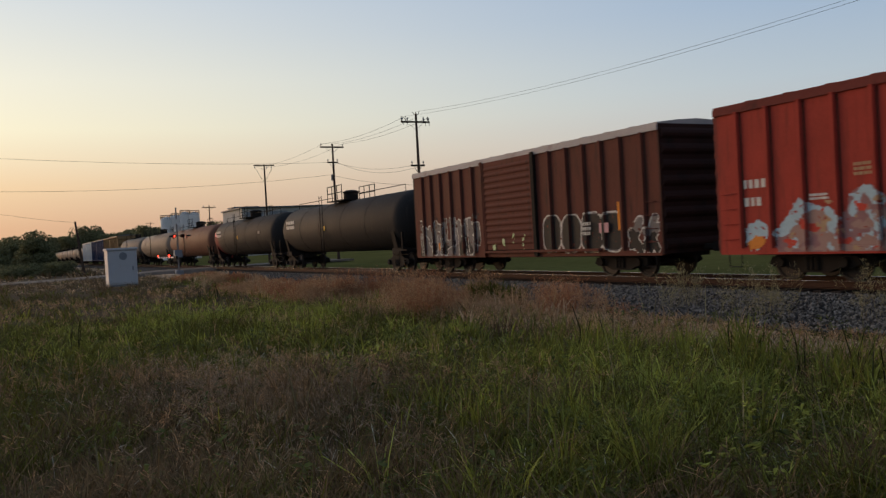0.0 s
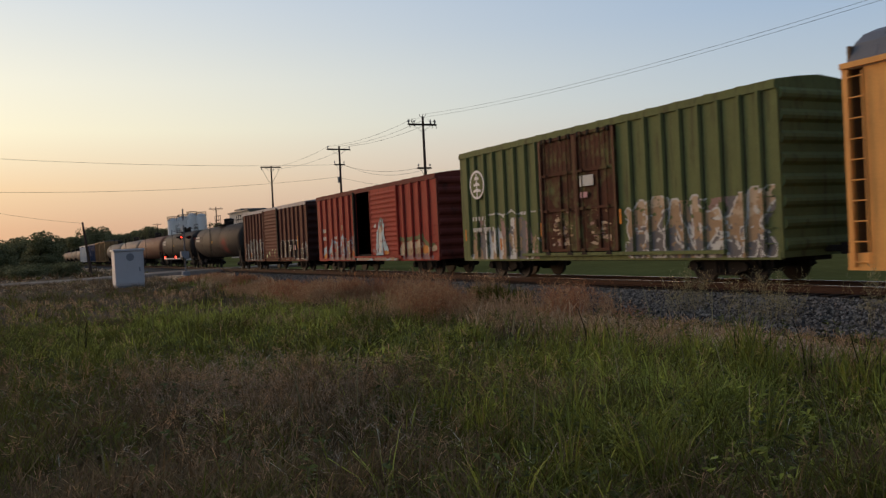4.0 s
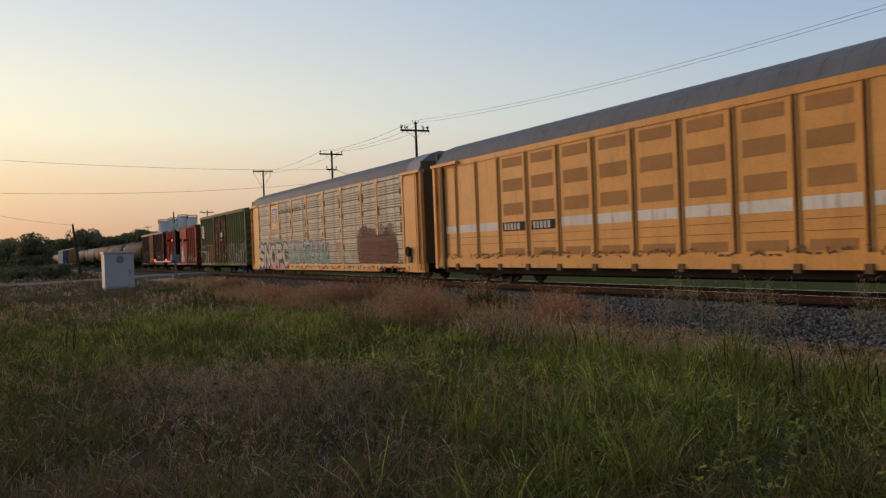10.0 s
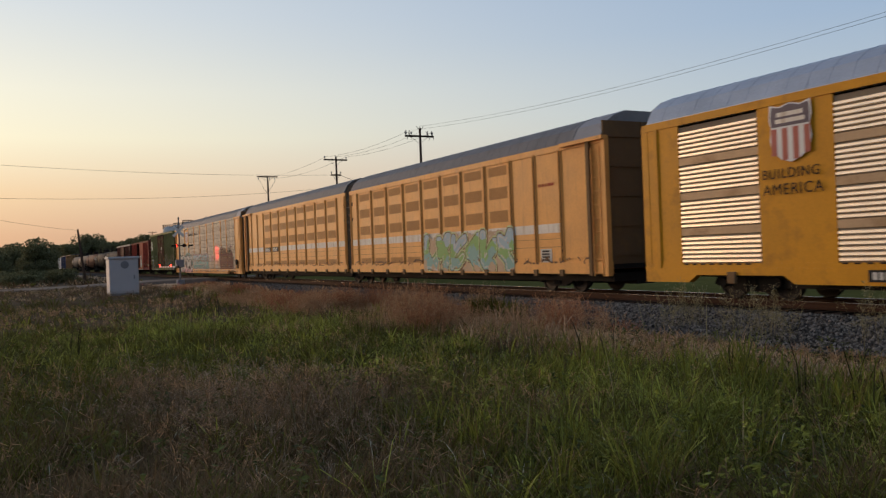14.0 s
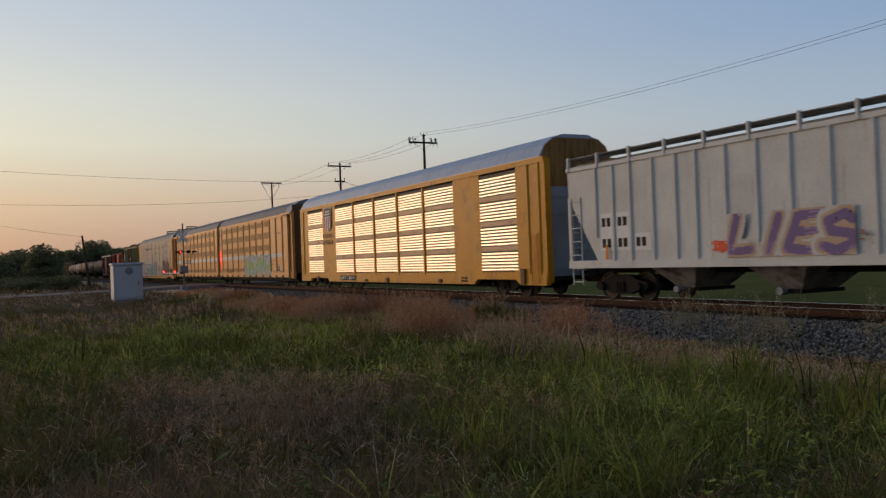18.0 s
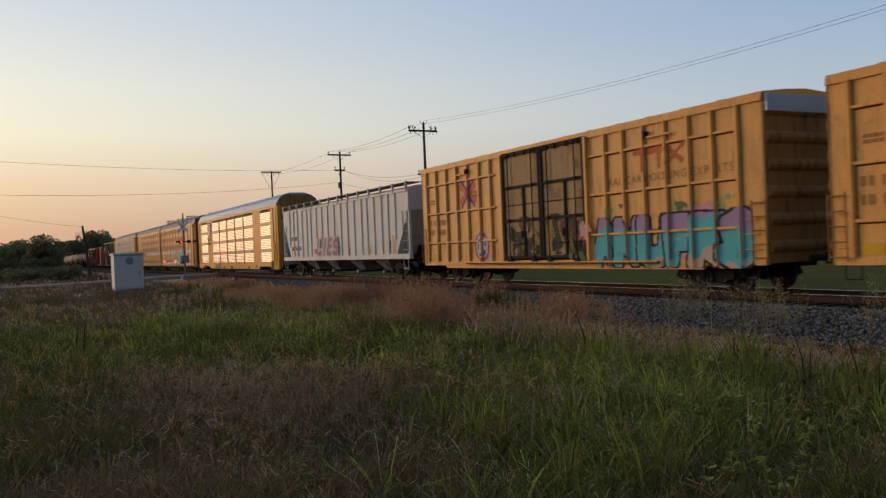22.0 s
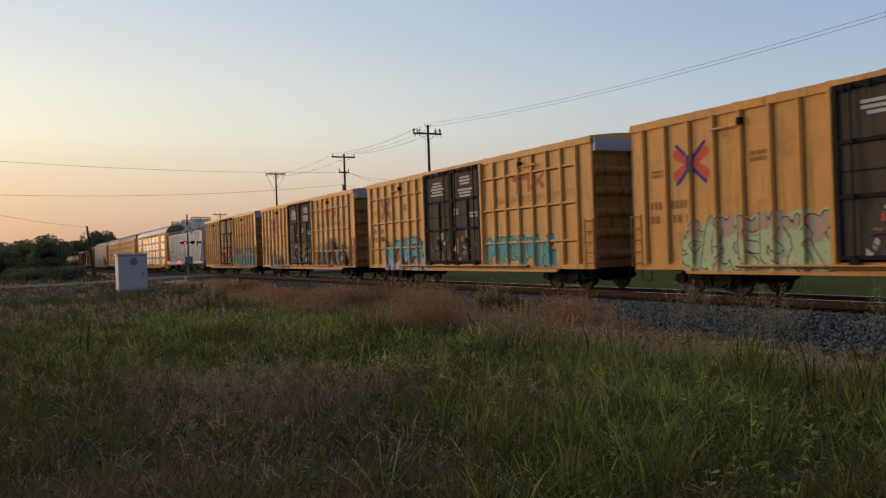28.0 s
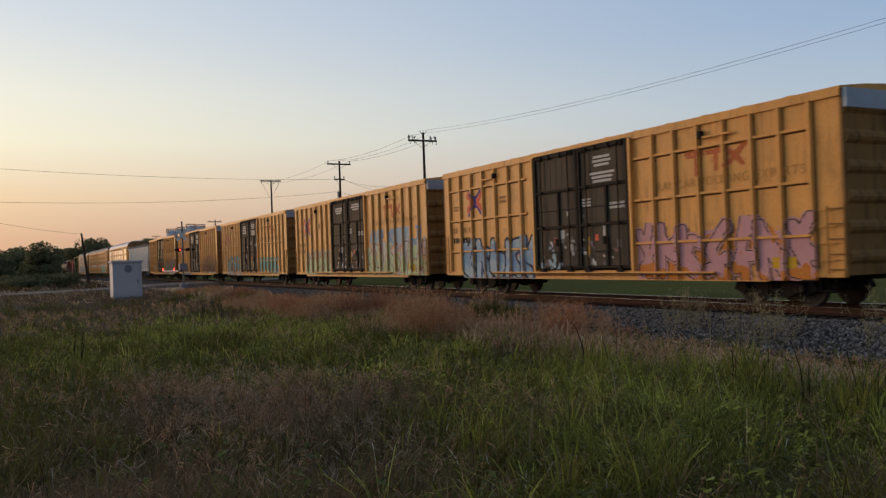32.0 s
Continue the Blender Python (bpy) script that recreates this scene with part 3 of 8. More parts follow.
def bars(c, name, x, z, width, height, rows, mat, y, seed=0, gap=0.5):
    """Writing that cannot be read: rows of plain bars, one row in letter-sized blocks."""
    rng = random.Random(seed)
    bm = bmesh.new()
    for i in range(rows):
        h = height / (rows + gap * (rows - 1))
        zz = z - i * h * (1 + gap)
        xx = x
        while xx < x + width - 0.02:
            w = min(h * rng.uniform(0.45, 0.7) if rows == 1 else width * rng.uniform(0.12, 0.3), x + width - xx)
            box(bm, xx, xx + w, y - 0.004, y, zz - h, zz)
            xx += w + h * (rng.choice((0.3, 0.3, 0.9)) if rows == 1 else 0.4)
    ob = part(name, bm, mat, c)
    ob["kind"] = "stuff"
    return ob


def stencil_lines(c, x, z, widths, mat, y, h=0.075, pitch=0.125):
    """A block of unreadable instructions: centred lines of plain bars."""
    bm = bmesh.new()
    for i, w in enumerate(widths):
        if w:
            box(bm, x - w / 2, x + w / 2, y - 0.004, y, z - i * pitch - h, z - i * pitch)
    ob = part("instruction_panel", bm, mat, c)
    ob["kind"] = "stuff"
    return ob


# ---- boxcars ----
def boxcar(name, label, x0, length, eave, ridge, sill, mat, posts, door, roof_mat, end_mat, end_ribs=7, post_w=0.11, open_gap=None, half=1.53, chord_mat=None):
    c = car(name, label, x0, "boxcar")
    d0, d1 = door
    for s in (-1, 1):
        spans = [(0.02, d0), (d1, length - 0.02)] if s < 0 or open_gap else [(0.02, length - 0.02)]
        for a, b in spans:
            part("side_wall", boxes((a, b, min(s * half, s * (half - 0.06)), max(s * half, s * (half - 0.06)), sill, eave - 0.02)), mat, c)
        part("side_sill", boxes((0.05, length - 0.05, min(s * (half + 0.02), s * (half - 0.12)), max(s * (half + 0.02), s * (half - 0.12)), sill - 0.04, sill + 0.14)), mat, c)
        part("top_chord", boxes((0.0, length, min(s * (half + 0.06), s * (half - 0.08)), max(s * (half + 0.06), s * (half - 0.08)), eave - 0.20, eave - 0.05)), chord_mat or mat, c)
    ribs(c, posts, sill + 0.12, eave - 0.18, mat, -half, w=post_w)
    POSTS[c.name] = (posts, post_w, half, sill)
    post_shade_lines(c, posts, sill + 0.15, eave - 0.22, M_SHADERUST if mat == M_YELLOW else M_SHADEDARK, -half)
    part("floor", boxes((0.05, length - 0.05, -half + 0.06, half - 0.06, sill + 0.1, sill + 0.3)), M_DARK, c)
    part("centre_sill", boxes((0.1, length - 0.1, -0.32, 0.32, sill - 0.12, sill + 0.12)), M_STEELDARK, c)
    roof_sheet(c, length, eave, ridge, half, roof_mat)
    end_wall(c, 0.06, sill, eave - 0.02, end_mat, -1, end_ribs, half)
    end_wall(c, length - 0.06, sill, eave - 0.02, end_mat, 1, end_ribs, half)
    running_gear(c, length)
    for x in (0.42, length - 0.42):
        for i in range(4):
            z = sill + 0.35 + 0.38 * i
            part("grab_iron", tube(bmesh.new(), [(x - 0.22, -half, z), (x - 0.22, -half - 0.07, z), (x + 0.22, -half - 0.07, z), (x + 0.22, -half, z)], 0.013, 5), mat, c)
    for x in (0.5, length - 0.5):
        part("stirrup", tube(bmesh.new(), [(x - 0.2, -half, sill), (x - 0.2, -half, sill - 0.35), (x + 0.2, -half, sill - 0.35), (x + 0.2, -half, sill)], 0.018, 5), M_STEELDARK, c)
    return c


def corrugated_door(c, x0, x1, z0, z1, mat, rows=13, y=-1.60):
    d = part("door", boxes((x0, x1, y, y + 0.06, z0, z1)), mat, c)
    h = (z1 - z0 - 0.3) / rows
    first = None
    for i in range(rows):
        z = z0 + 0.15 + h * i
        if first is None:
            bm = prism(bmesh.new(), [(0, 0.04), (-0.035, h * 0.4), (-0.035, h * 0.6), (0, h - 0.03)], "x", x0 + 0.1, x1 - 0.1)
            first = part("door_corrugation", bm, mat, d, at=pose(0, y, z))
        else:
            repeat(first, pose(0, y, z))
    part("door_edge", boxes((x0, x0 + 0.07, y - 0.04, y, z0, z1)), mat, d)
    part("door_edge", boxes((x1 - 0.07, x1, y - 0.04, y, z0, z1)), mat, d)
    return d


def plug_door(c, x0, x1, z0, z1, mat, y=-1.62, frame_mat=None):
    """A plug door: sheets between stiles and rails, locking rods with their guides, hangers above and feet on the track."""
    frame_mat = frame_mat or mat
    d = part("door", boxes((x0 + 0.02, x1 - 0.02, y + 0.05, y + 0.1, z0, z1)), mat, c)
    rails = [z0 + (z1 - z0) * k for k in (0.0, 0.35, 0.665, 0.975)]
    xm = x0 + (x1 - x0) * 0.56
    for a, b in ((x0 + 0.02, x0 + 0.13), (x1 - 0.13, x1 - 0.02)):
        part("door_stile", boxes((a, b, y - 0.02, y + 0.05, z0, z1), bev=0.008), frame_mat, d)
    part("door_stile", boxes((xm - 0.05, xm + 0.05, y - 0.015, y + 0.05, z0 + 0.1, rails[2])), frame_mat, d)
    for z in rails:
        part("door_rail", boxes((x0 + 0.13, x1 - 0.13, y - 0.01, y + 0.05, z, z + 0.095), bev=0.008), frame_mat, d)
    first = None
    for i in range(7):
        x = x0 + 0.28 + (x1 - x0 - 0.56) * i / 6
        m = pose(x, y + 0.05, rails[2] + 0.12)
        if first is None:
            first = part("sheet_pleat", hat_rib(rails[3] - rails[2] - 0.15, 0.05, 0.012), mat, d, at=m)
        else:
            repeat(first, m)
    part("sheet_seam", boxes((x0 + 0.13, x1 - 0.13, y + 0.04, y + 0.05, (rails[1] + rails[2]) / 2 - 0.02, (rails[1] + rails[2]) / 2 + 0.015)), frame_mat, d)
    for k in (0.19, 0.81):
        x = x0 + (x1 - x0) * k
        part("locking_rod", tube(bmesh.new(), [(x, y - 0.035, z0 - 0.08), (x, y - 0.035, z1 + 0.02)], 0.024, 6), frame_mat, d)
        for z in rails[1:]:
            part("rod_guide", boxes((x - 0.06, x + 0.06, y - 0.07, y - 0.01, z - 0.01, z + 0.10), bev=0.01), frame_mat, d)
        part("door_foot", prism(bmesh.new(), [(x - 0.16, z0 - 0.10), (x + 0.16, z0 - 0.10), (x + 0.07, z0 + 0.02), (x - 0.07, z0 + 0.02)], "y", y - 0.08, y), M_DOORBLACK, d)
    for k in (0.12, 0.37, 0.63, 0.88):
        x = x0 + (x1 - x0) * k
        part("door_hanger", boxes((x - 0.05, x + 0.05, y - 0.05, y + 0.02, z1 - 0.14, z1 + 0.03), bev=0.01), M_DOORBLACK, d)
    x = (x0 + x1) / 2
    part("door_handle", tube(bmesh.new(), [(x - 0.35, y - 0.06, z0 + 0.52), (x + 0.35, y - 0.06, z0 + 0.55), (x + 0.35, y - 0.02, z0 + 0.55)], 0.02, 6), frame_mat, d)
    part("lock_box", boxes((xm - 0.18, xm - 0.05, y - 0.05, y + 0.02, z0 + 0.75, z0 + 1.0), bev=0.01), frame_mat, d)
    return d


def brown_boxcar():
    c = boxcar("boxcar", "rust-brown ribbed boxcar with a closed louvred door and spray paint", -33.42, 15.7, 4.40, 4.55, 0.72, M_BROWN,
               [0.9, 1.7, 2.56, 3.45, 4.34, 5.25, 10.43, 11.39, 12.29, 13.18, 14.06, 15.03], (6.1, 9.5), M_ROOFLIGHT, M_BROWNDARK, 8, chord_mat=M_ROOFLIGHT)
    corrugated_door(c, 6.15, 9.45, 0.95, 4.25, M_BROWN)
    part("door_post", boxes((9.45, 9.62, -1.66, -1.50, 0.7, 4.3)), M_STEELDARK, c)
    part("door_post", boxes((5.98, 6.13, -1.66, -1.50, 0.7, 4.3)), M_BROWN, c)
    part("door_track", boxes((6.0, 13.0, -1.68, -1.54, 0.84, 0.92)), M_BROWN, c)
    return c


def red_boxcar():
    c = boxcar("boxcar", "bright red ribbed boxcar with its sliding door half open", -15.64, 15.68, 4.42, 4.60, 0.72, M_RED,
               [0.75, 1.66, 2.6, 3.48, 4.42, 5.3, 12.3, 13.2, 14.0, 14.9], (6.2, 9.5), M_REDDARK, M_REDDARK, 8, open_gap=True, chord_mat=M_REDDARK)
    corrugated_door(c, 8.35, 11.65, 0.95, 4.25, M_RED)
    corrugated_door(c, 6.2, 9.5, 0.95, 4.25, M_RED, y=1.54)
    part("door_post", boxes((6.05, 6.2, -1.66, -1.50, 0.7, 4.3)), M_STEELDARK, c)
    part("door_track", boxes((6.0, 12.0, -1.68, -1.54, 0.84, 0.92)), M_RED, c)
    # near-black sheets inside, on part of the floor and at both ends
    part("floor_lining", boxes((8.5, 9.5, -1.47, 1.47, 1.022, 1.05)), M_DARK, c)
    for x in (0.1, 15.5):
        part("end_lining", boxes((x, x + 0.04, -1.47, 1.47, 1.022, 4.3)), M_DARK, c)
    return c


def green_boxcar():
    c = boxcar("boxcar", "olive green ribbed boxcar with a rusty plug door and spray paint", 2.26, 15.72, 4.96, 5.15, 0.70, M_GREEN,
               [0.63, 1.24, 1.96, 2.63, 3.36, 4.09, 4.82, 5.5, 10.4, 11.1, 11.8, 12.5, 13.2, 13.9, 14.6, 15.2], (5.75, 9.8), M_GREEN, M_GREEN, 8)
    plug_door(c, 5.78, 7.78, 0.95, 4.75, M_GREEN_RUSTY)
    plug_door(c, 7.80, 9.78, 0.95, 4.75, M_GREEN_RUSTY)
    part("door_track", boxes((4.5, 14.0, -1.68, -1.54, 0.82, 0.92)), M_GREEN, c)
    # round emblem with a tree-like mark
    y = -1.630
    part("emblem", lathe(bmesh.new(), [(y, 0.56), (y - 0.004, 0.56)], "y", 32, (1.45, 0, 3.62)), M_WHITE, c, "round white emblem")
    part("emblem_ground", lathe(bmesh.new(), [(y - 0.004, 0.47), (y - 0.008, 0.47)], "y", 32, (1.45, 0, 3.62)), M_GREEN, c)
    bm = bmesh.new()
    prism(bm, [(1.42, 3.15), (1.48, 3.15), (1.48, 4.05), (1.42, 4.05)], "y", y - 0.012, y - 0.008)
    for k in range(3):
        z = 3.35 + 0.24 * k
        w = 0.30 - 0.06 * k
        for s in (-1, 1):
            prism(bm, [(1.45 + s * 0.03, z), (1.45 + s * w, z - 0.02), (1.45 + s * w * 0.9, z + 0.06), (1.45 + s * 0.03, z + 0.13)], "y", y - 0.012, y - 0.008)
    part("emblem_tree", bm, M_WHITE, c)
    return c


def yellow_boxcar(x0, door_mat, rails, label, posts_a, posts_b, door=(6.85, 11.9)):
    length = 18.9
    c = boxcar("boxcar", label, x0, length, 4.96, 5.12, 0.78, M_YELLOW, posts_a + posts_b, door, M_YELLOW, M_SHADEDYELLOW, 6)
    dm = (door[0] + door[1]) / 2
    plug_door(c, door[0] + 0.03, dm, 0.98, 4.80, door_mat, frame_mat=M_DOORBLACK)
    plug_door(c, dm, door[1] - 0.03, 0.98, 4.80, door_mat, frame_mat=M_DOORBLACK)
    part("door_header", boxes((door[0], door[1], -1.60, -1.53, 4.78, 4.85)), M_DOORBLACK, c)
    part("door_track", boxes((door[0] - 2.9, door[1] + 3.2, -1.66, -1.54, 0.84, 0.88)), M_YELLOW, c, "projecting door track")
    # strip below the track carries its shade as colour
    part("track_shade", boxes((door[0] - 2.9, door[1] + 3.2, -1.654, -1.55, 0.80, 0.84)), M_SHADERUST, c, "brown shade painted under the track")
    for y0, y1 in ((-1.55, -1.45), (1.45, 1.55)):
        part("lower_sill", prism(bmesh.new(), [(2.0, 0.76), (2.15, 0.63), (length - 2.15, 0.63), (length - 2.0, 0.76)], "y", y0, y1), M_YELLOW, c)
    for a, b in ((door[0] - 0.10, door[0] + 0.02), (door[1] - 0.02, door[1] + 0.10)):
        part("door_post", boxes((a, b, -1.66, -1.5, 0.9, 4.82), bev=0.01), M_YELLOW, c)
    if rails:
        for z in (1.70, 2.95, 4.17):
            for a, b in ((0.5, door[0] - 0.55), (door[1] + 0.12, length - 0.75)):
                part("side_stringer", boxes((a, b, -1.60, -1.53, z - 0.035, z + 0.035), bev=0.008), M_YELLOW, c)
                # shade under the stringer, painted as a rust-brown strip
                part("stringer_rust", boxes((a, b, -1.534, -1.53, z - 0.075, z - 0.035)), M_SHADERUST, c)
    part("end_band", boxes((length - 0.005, length + 0.12, -1.5, 1.5, 4.5, 4.93)), M_ROOFSTEEL, c, "bare steel top band of the end")
    # roof-line bracket with its rod
    for x in (4.15, 14.7):
        part("bracket", boxes((x, x + 0.13, -1.68, -1.53, 4.40, 4.58), bev=0.01), M_DOORBLACK, c)
        part("bracket_rod", boxes((x - 0.95 if x < 9 else x + 0.15, x if x < 9 else x + 1.1, -1.66, -1.60, 4.38, 4.43)), M_YELLOW, c)
    # low side ladders that stand out at both ends
    for x, s in ((-0.06, 1), (length + 0.06, -1)):
        bm = bmesh.new()
        for k in (0.02, 0.46):
            tube(bm, [(x + s * k, -1.60, 0.82), (x + s * k, -1.60, 2.35)], 0.02, 5)
        for i in range(5):
            tube(bm, [(x + s * 0.02, -1.60, 0.92 + 0.34 * i), (x + s * 0.46, -1.60, 0.92 + 0.34 * i)], 0.016, 5)
        part("corner_ladder", bm, M_LADDER, c, "short rusty ladder at the corner, darkened for shade")
    return c


def tank_car(x0, length, mat, label, radius=1.46):
    c = car("tank_car", label, x0, "tank car")
    z = 2.48
    prof = [(0.75, 0.05), (0.78, 0.55), (0.88, 0.95), (1.05, 1.22), (1.25, 1.38), (1.5, radius), (length - 1.5, radius), (length - 1.25, 1.38), (length - 1.05, 1.22), (length - 0.88, 0.95), (length - 0.78, 0.55), (length - 0.75, 0.05)]
    part("tank", lathe(bmesh.new(), prof, "x", 48, (0, 0, z)), mat, c, smooth=True)
    for k in range(1, 5):
        x = 1.5 + (length - 3) * k / 5
        part("weld_band", lathe(bmesh.new(), [(x - 0.03, radius), (x - 0.03, radius + 0.012), (x + 0.03, radius + 0.012), (x + 0.03, radius)], "x", 48, (0, 0, z)), mat, c, smooth=True)
    for x in (1.75, length - 1.75):
        bm = boxes((x - 0.5, x + 0.5, -1.2, 1.2, 0.85, 1.15), (x - 1.75, x + 1.2, -0.3, 0.3, 0.7, 1.0), bev=0.02)
        prism(bm, [(-1.2, 1.1), (1.2, 1.1), (1.38, 2.0), (1.0, 1.45), (0, 1.06), (-1.0, 1.45), (-1.38, 2.0)], "x", x - 0.2, x + 0.2)
        part("saddle", bm, M_STEELDARK, c)
    # manway with platform and rails
    m = length / 2
    part("manway", lathe(bmesh.new(), [(z + radius - 0.15, 0.42), (z + radius + 0.42, 0.42), (z + radius + 0.46, 0.47), (z + radius + 0.52, 0.47), (z + radius + 0.60, 0.25)], "z", 20, (m, 0, 0)), M_STEELDARK, c)
    part("platform", boxes((m - 1.2, m + 1.2, -1.05, 1.05, z + radius - 0.02, z + radius + 0.03)), M_STEELDARK, c)
    for y in (-1.0, 1.0):
        bm = bmesh.new()
        for zz in (0.45, 0.85):
            tube(bm, [(m - 1.15, y, z + radius + zz), (m + 1.15, y, z + radius + zz)], 0.025, 5)
        for x in (-1.15, -0.4, 0.4, 1.15):
            tube(bm, [(m + x, y, z + radius), (m + x, y, z + radius + 0.85)], 0.025, 5)
        part("guard_rail", bm, M_STEELDARK, c)
    for a, b in ((2.0, m - 1.4), (m + 1.4, length - 2.0)):
        part("top_rail", tube(bmesh.new(), [(a, -0.4, z + radius - 0.05), (a, -0.4, z + radius + 0.28), (b, -0.4, z + radius + 0.28), (b, -0.4, z + radius - 0.05)], 0.02, 5), M_STEELDARK, c)
    ladder(c, m - 0.9, -1.55, 1.0, 4.2, 0.45, M_STEELDARK)
    for x in (0.55, length - 0.55):
        part("end_platform", boxes((x - 0.45, x + 0.45, -1.45, 1.45, 1.02, 1.08), (x - 0.05, x + 0.05, -1.45, -1.35, 1.08, 1.9)), M_STEELDARK, c)
        bm = bmesh.new()
        tube(bm, [(x - 0.4, -1.42, 0.5), (x - 0.4, -1.42, 1.05)], 0.02, 5)
        tube(bm, [(x + 0.4, -1.42, 0.5), (x + 0.4, -1.42, 1.05)], 0.02, 5)
        tube(bm, [(x - 0.4, -1.42, 0.52), (x + 0.4, -1.42, 0.52)], 0.02, 5)
        part("stirrup", bm, M_STEELDARK, c)
    running_gear(c, length, 1.9)
    return c


def hopper_car():
    x0, length = 121.9, 19.8
    c = car("covered_hopper", "pale grey ribbed covered hopper car with a small sprayed tag", x0, "hopper car")
    y = 1.52
    s0, s1 = 1.10, 4.24
    for s in (-1, 1):
        prof = [(0.06, 3.3), (1.5, 1.25), (length - 1.5, 1.25), (length - 0.06, 3.3), (length - 0.02, s1), (0.02, s1)]
        bm = prism(bmesh.new(), prof, "y", s * y, s * (y - 0.05))
        part("side_wall", bm, M_HOPPER, c)
        part("side_sill", boxes((0.0, length, min(s * (y + 0.04), s * (y - 0.15)), max(s * (y + 0.04), s * (y - 0.15)), s0 - 0.06, s0 + 0.18)), M_HOPPER, c)
        part("top_chord", boxes((0.0, length, min(s * (y + 0.05), s * (y - 0.1)), max(s * (y + 0.05), s * (y - 0.1)), s1 - 0.06, s1 + 0.06)), M_HOPPER, c)
    half_posts = [1.49, 2.32, 3.11, 4.08, 5.01, 5.77, 6.81, 7.82, 8.82]
    xs = half_posts + [length / 2] + [length - x for x in half_posts]
    for x in xs:
        low = 1.25 if 1.5 <= x <= length - 1.5 else 2.0
        h = s1 - low - 0.05
        part("side_post", hat_rib(h, 0.10, 0.06), M_HOPPER, c, at=pose(x, -y, low))
    roof = [(-y - 0.02, s1 + 0.04), (-1.0, s1 + 0.22), (1.0, s1 + 0.22), (y + 0.02, s1 + 0.04), (y, s1), (-y, s1)]
    part("roof", prism(bmesh.new(), roof, "x", 0, length), M_HOPPER, c)
    # slope sheets under each end, and the end frames
    for e, s in ((0.0, 1), (length, -1)):
        part("slope_sheet", prism(bmesh.new(), [(e + s * 0.06, 3.3), (e + s * 1.5, 1.25), (e + s * 1.8, 1.25), (e + s * 0.2, 3.45)], "y", -y + 0.06, y - 0.06), M_HOPPER, c)
        part("end_wall", boxes((min(e, e + s * 0.06), max(e, e + s * 0.06), -y + 0.05, y - 0.05, 3.3, s1)), M_HOPPER, c)
        for q in (-1, 1):
            part("corner_post", boxes((min(e, e + s * 0.12), max(e, e + s * 0.12), min(q * y, q * (y - 0.12)), max(q * y, q * (y - 0.12)), s0, 3.35)), M_HOPPER, c)
        ladder(c, e + s * 0.45, -y - 0.02, 0.6, 3.2, 0.5, M_HOPPER)
        part("end_floor", boxes((min(e, e + s * 1.7), max(e, e + s * 1.7), -1.4, 1.4, 1.02, 1.10)), M_STEELDARK, c)
        part("bolster_web", boxes((min(e + s * 1.2, e + s * 1.5), max(e + s * 1.2, e + s * 1.5), -0.5, 0.5, 1.1, 2.0)), M_STEELDARK, c)
        bm = tube(bmesh.new(), [(e + s * 0.1, -1.4, 2.2), (e + s * 0.1, 1.4, 2.2)], 0.02, 5)
        tube(bm, [(e + s * 0.1, -1.4, 1.7), (e + s * 0.1, 1.4, 1.7)], 0.02, 5)
        part("grab_rail", bm, M_HOPPER, c)
    # running board with its posts
    bm = boxes((0, length, -1.55, -0.75, s1 + 0.34, s1 + 0.37))
    part("running_board", bm, M_BAY, c, "open steel roof walkway")
    for i in range(14):
        x = 0.15 + i * (length - 0.3) / 13
        part("board_bracket", boxes((x - 0.04, x + 0.04, -1.6, -1.5, s1 - 0.05, s1 + 0.40)), M_HOPPER, c)
    part("hatch_cover", boxes((0.8, length - 0.8, -0.35, 0.35, s1 + 0.22, s1 + 0.34), bev=0.04), M_HOPPER, c)
    # discharge hoppers
    for x in (4.4, 8.0, 11.9, 15.5):
        bm = bmesh.new()
        a, b = [(-1.05, -1.35), (1.05, -1.35), (1.05, 1.35), (-1.05, 1.35)], [(-0.3, -0.65), (0.3, -0.65), (0.3, 0.65), (-0.3, 0.65)]
        va = [bm.verts.new((x + p[0], p[1], 1.2)) for p in a]
        vb = [bm.verts.new((x + p[0], p[1], 0.42)) for p in b]
        bm.faces.new(va)
        bm.faces.new(vb[::-1])
        for i in range(4):
            bm.faces.new((va[i], vb[i], vb[(i + 1) % 4], va[(i + 1) % 4]))
        h = part("discharge_hopper", bm, M_BAY, c)
        part("gate", boxes((x - 0.4, x + 0.4, -0.8, 0.8, 0.34, 0.44)), M_STEELDARK, h)
        part("gate_valve", lathe(bmesh.new(), [(-1.0, 0.10), (-0.7, 0.10)], "y", 10, (x - 0.1, 0, 0.40)), M_CABTRIM, h)
    part("centre_sill", boxes((0.2, length - 0.2, -0.3, 0.3, 0.85, 1.15)), M_STEELDARK, c)
    running_gear(c, length, 2.0)
    return c


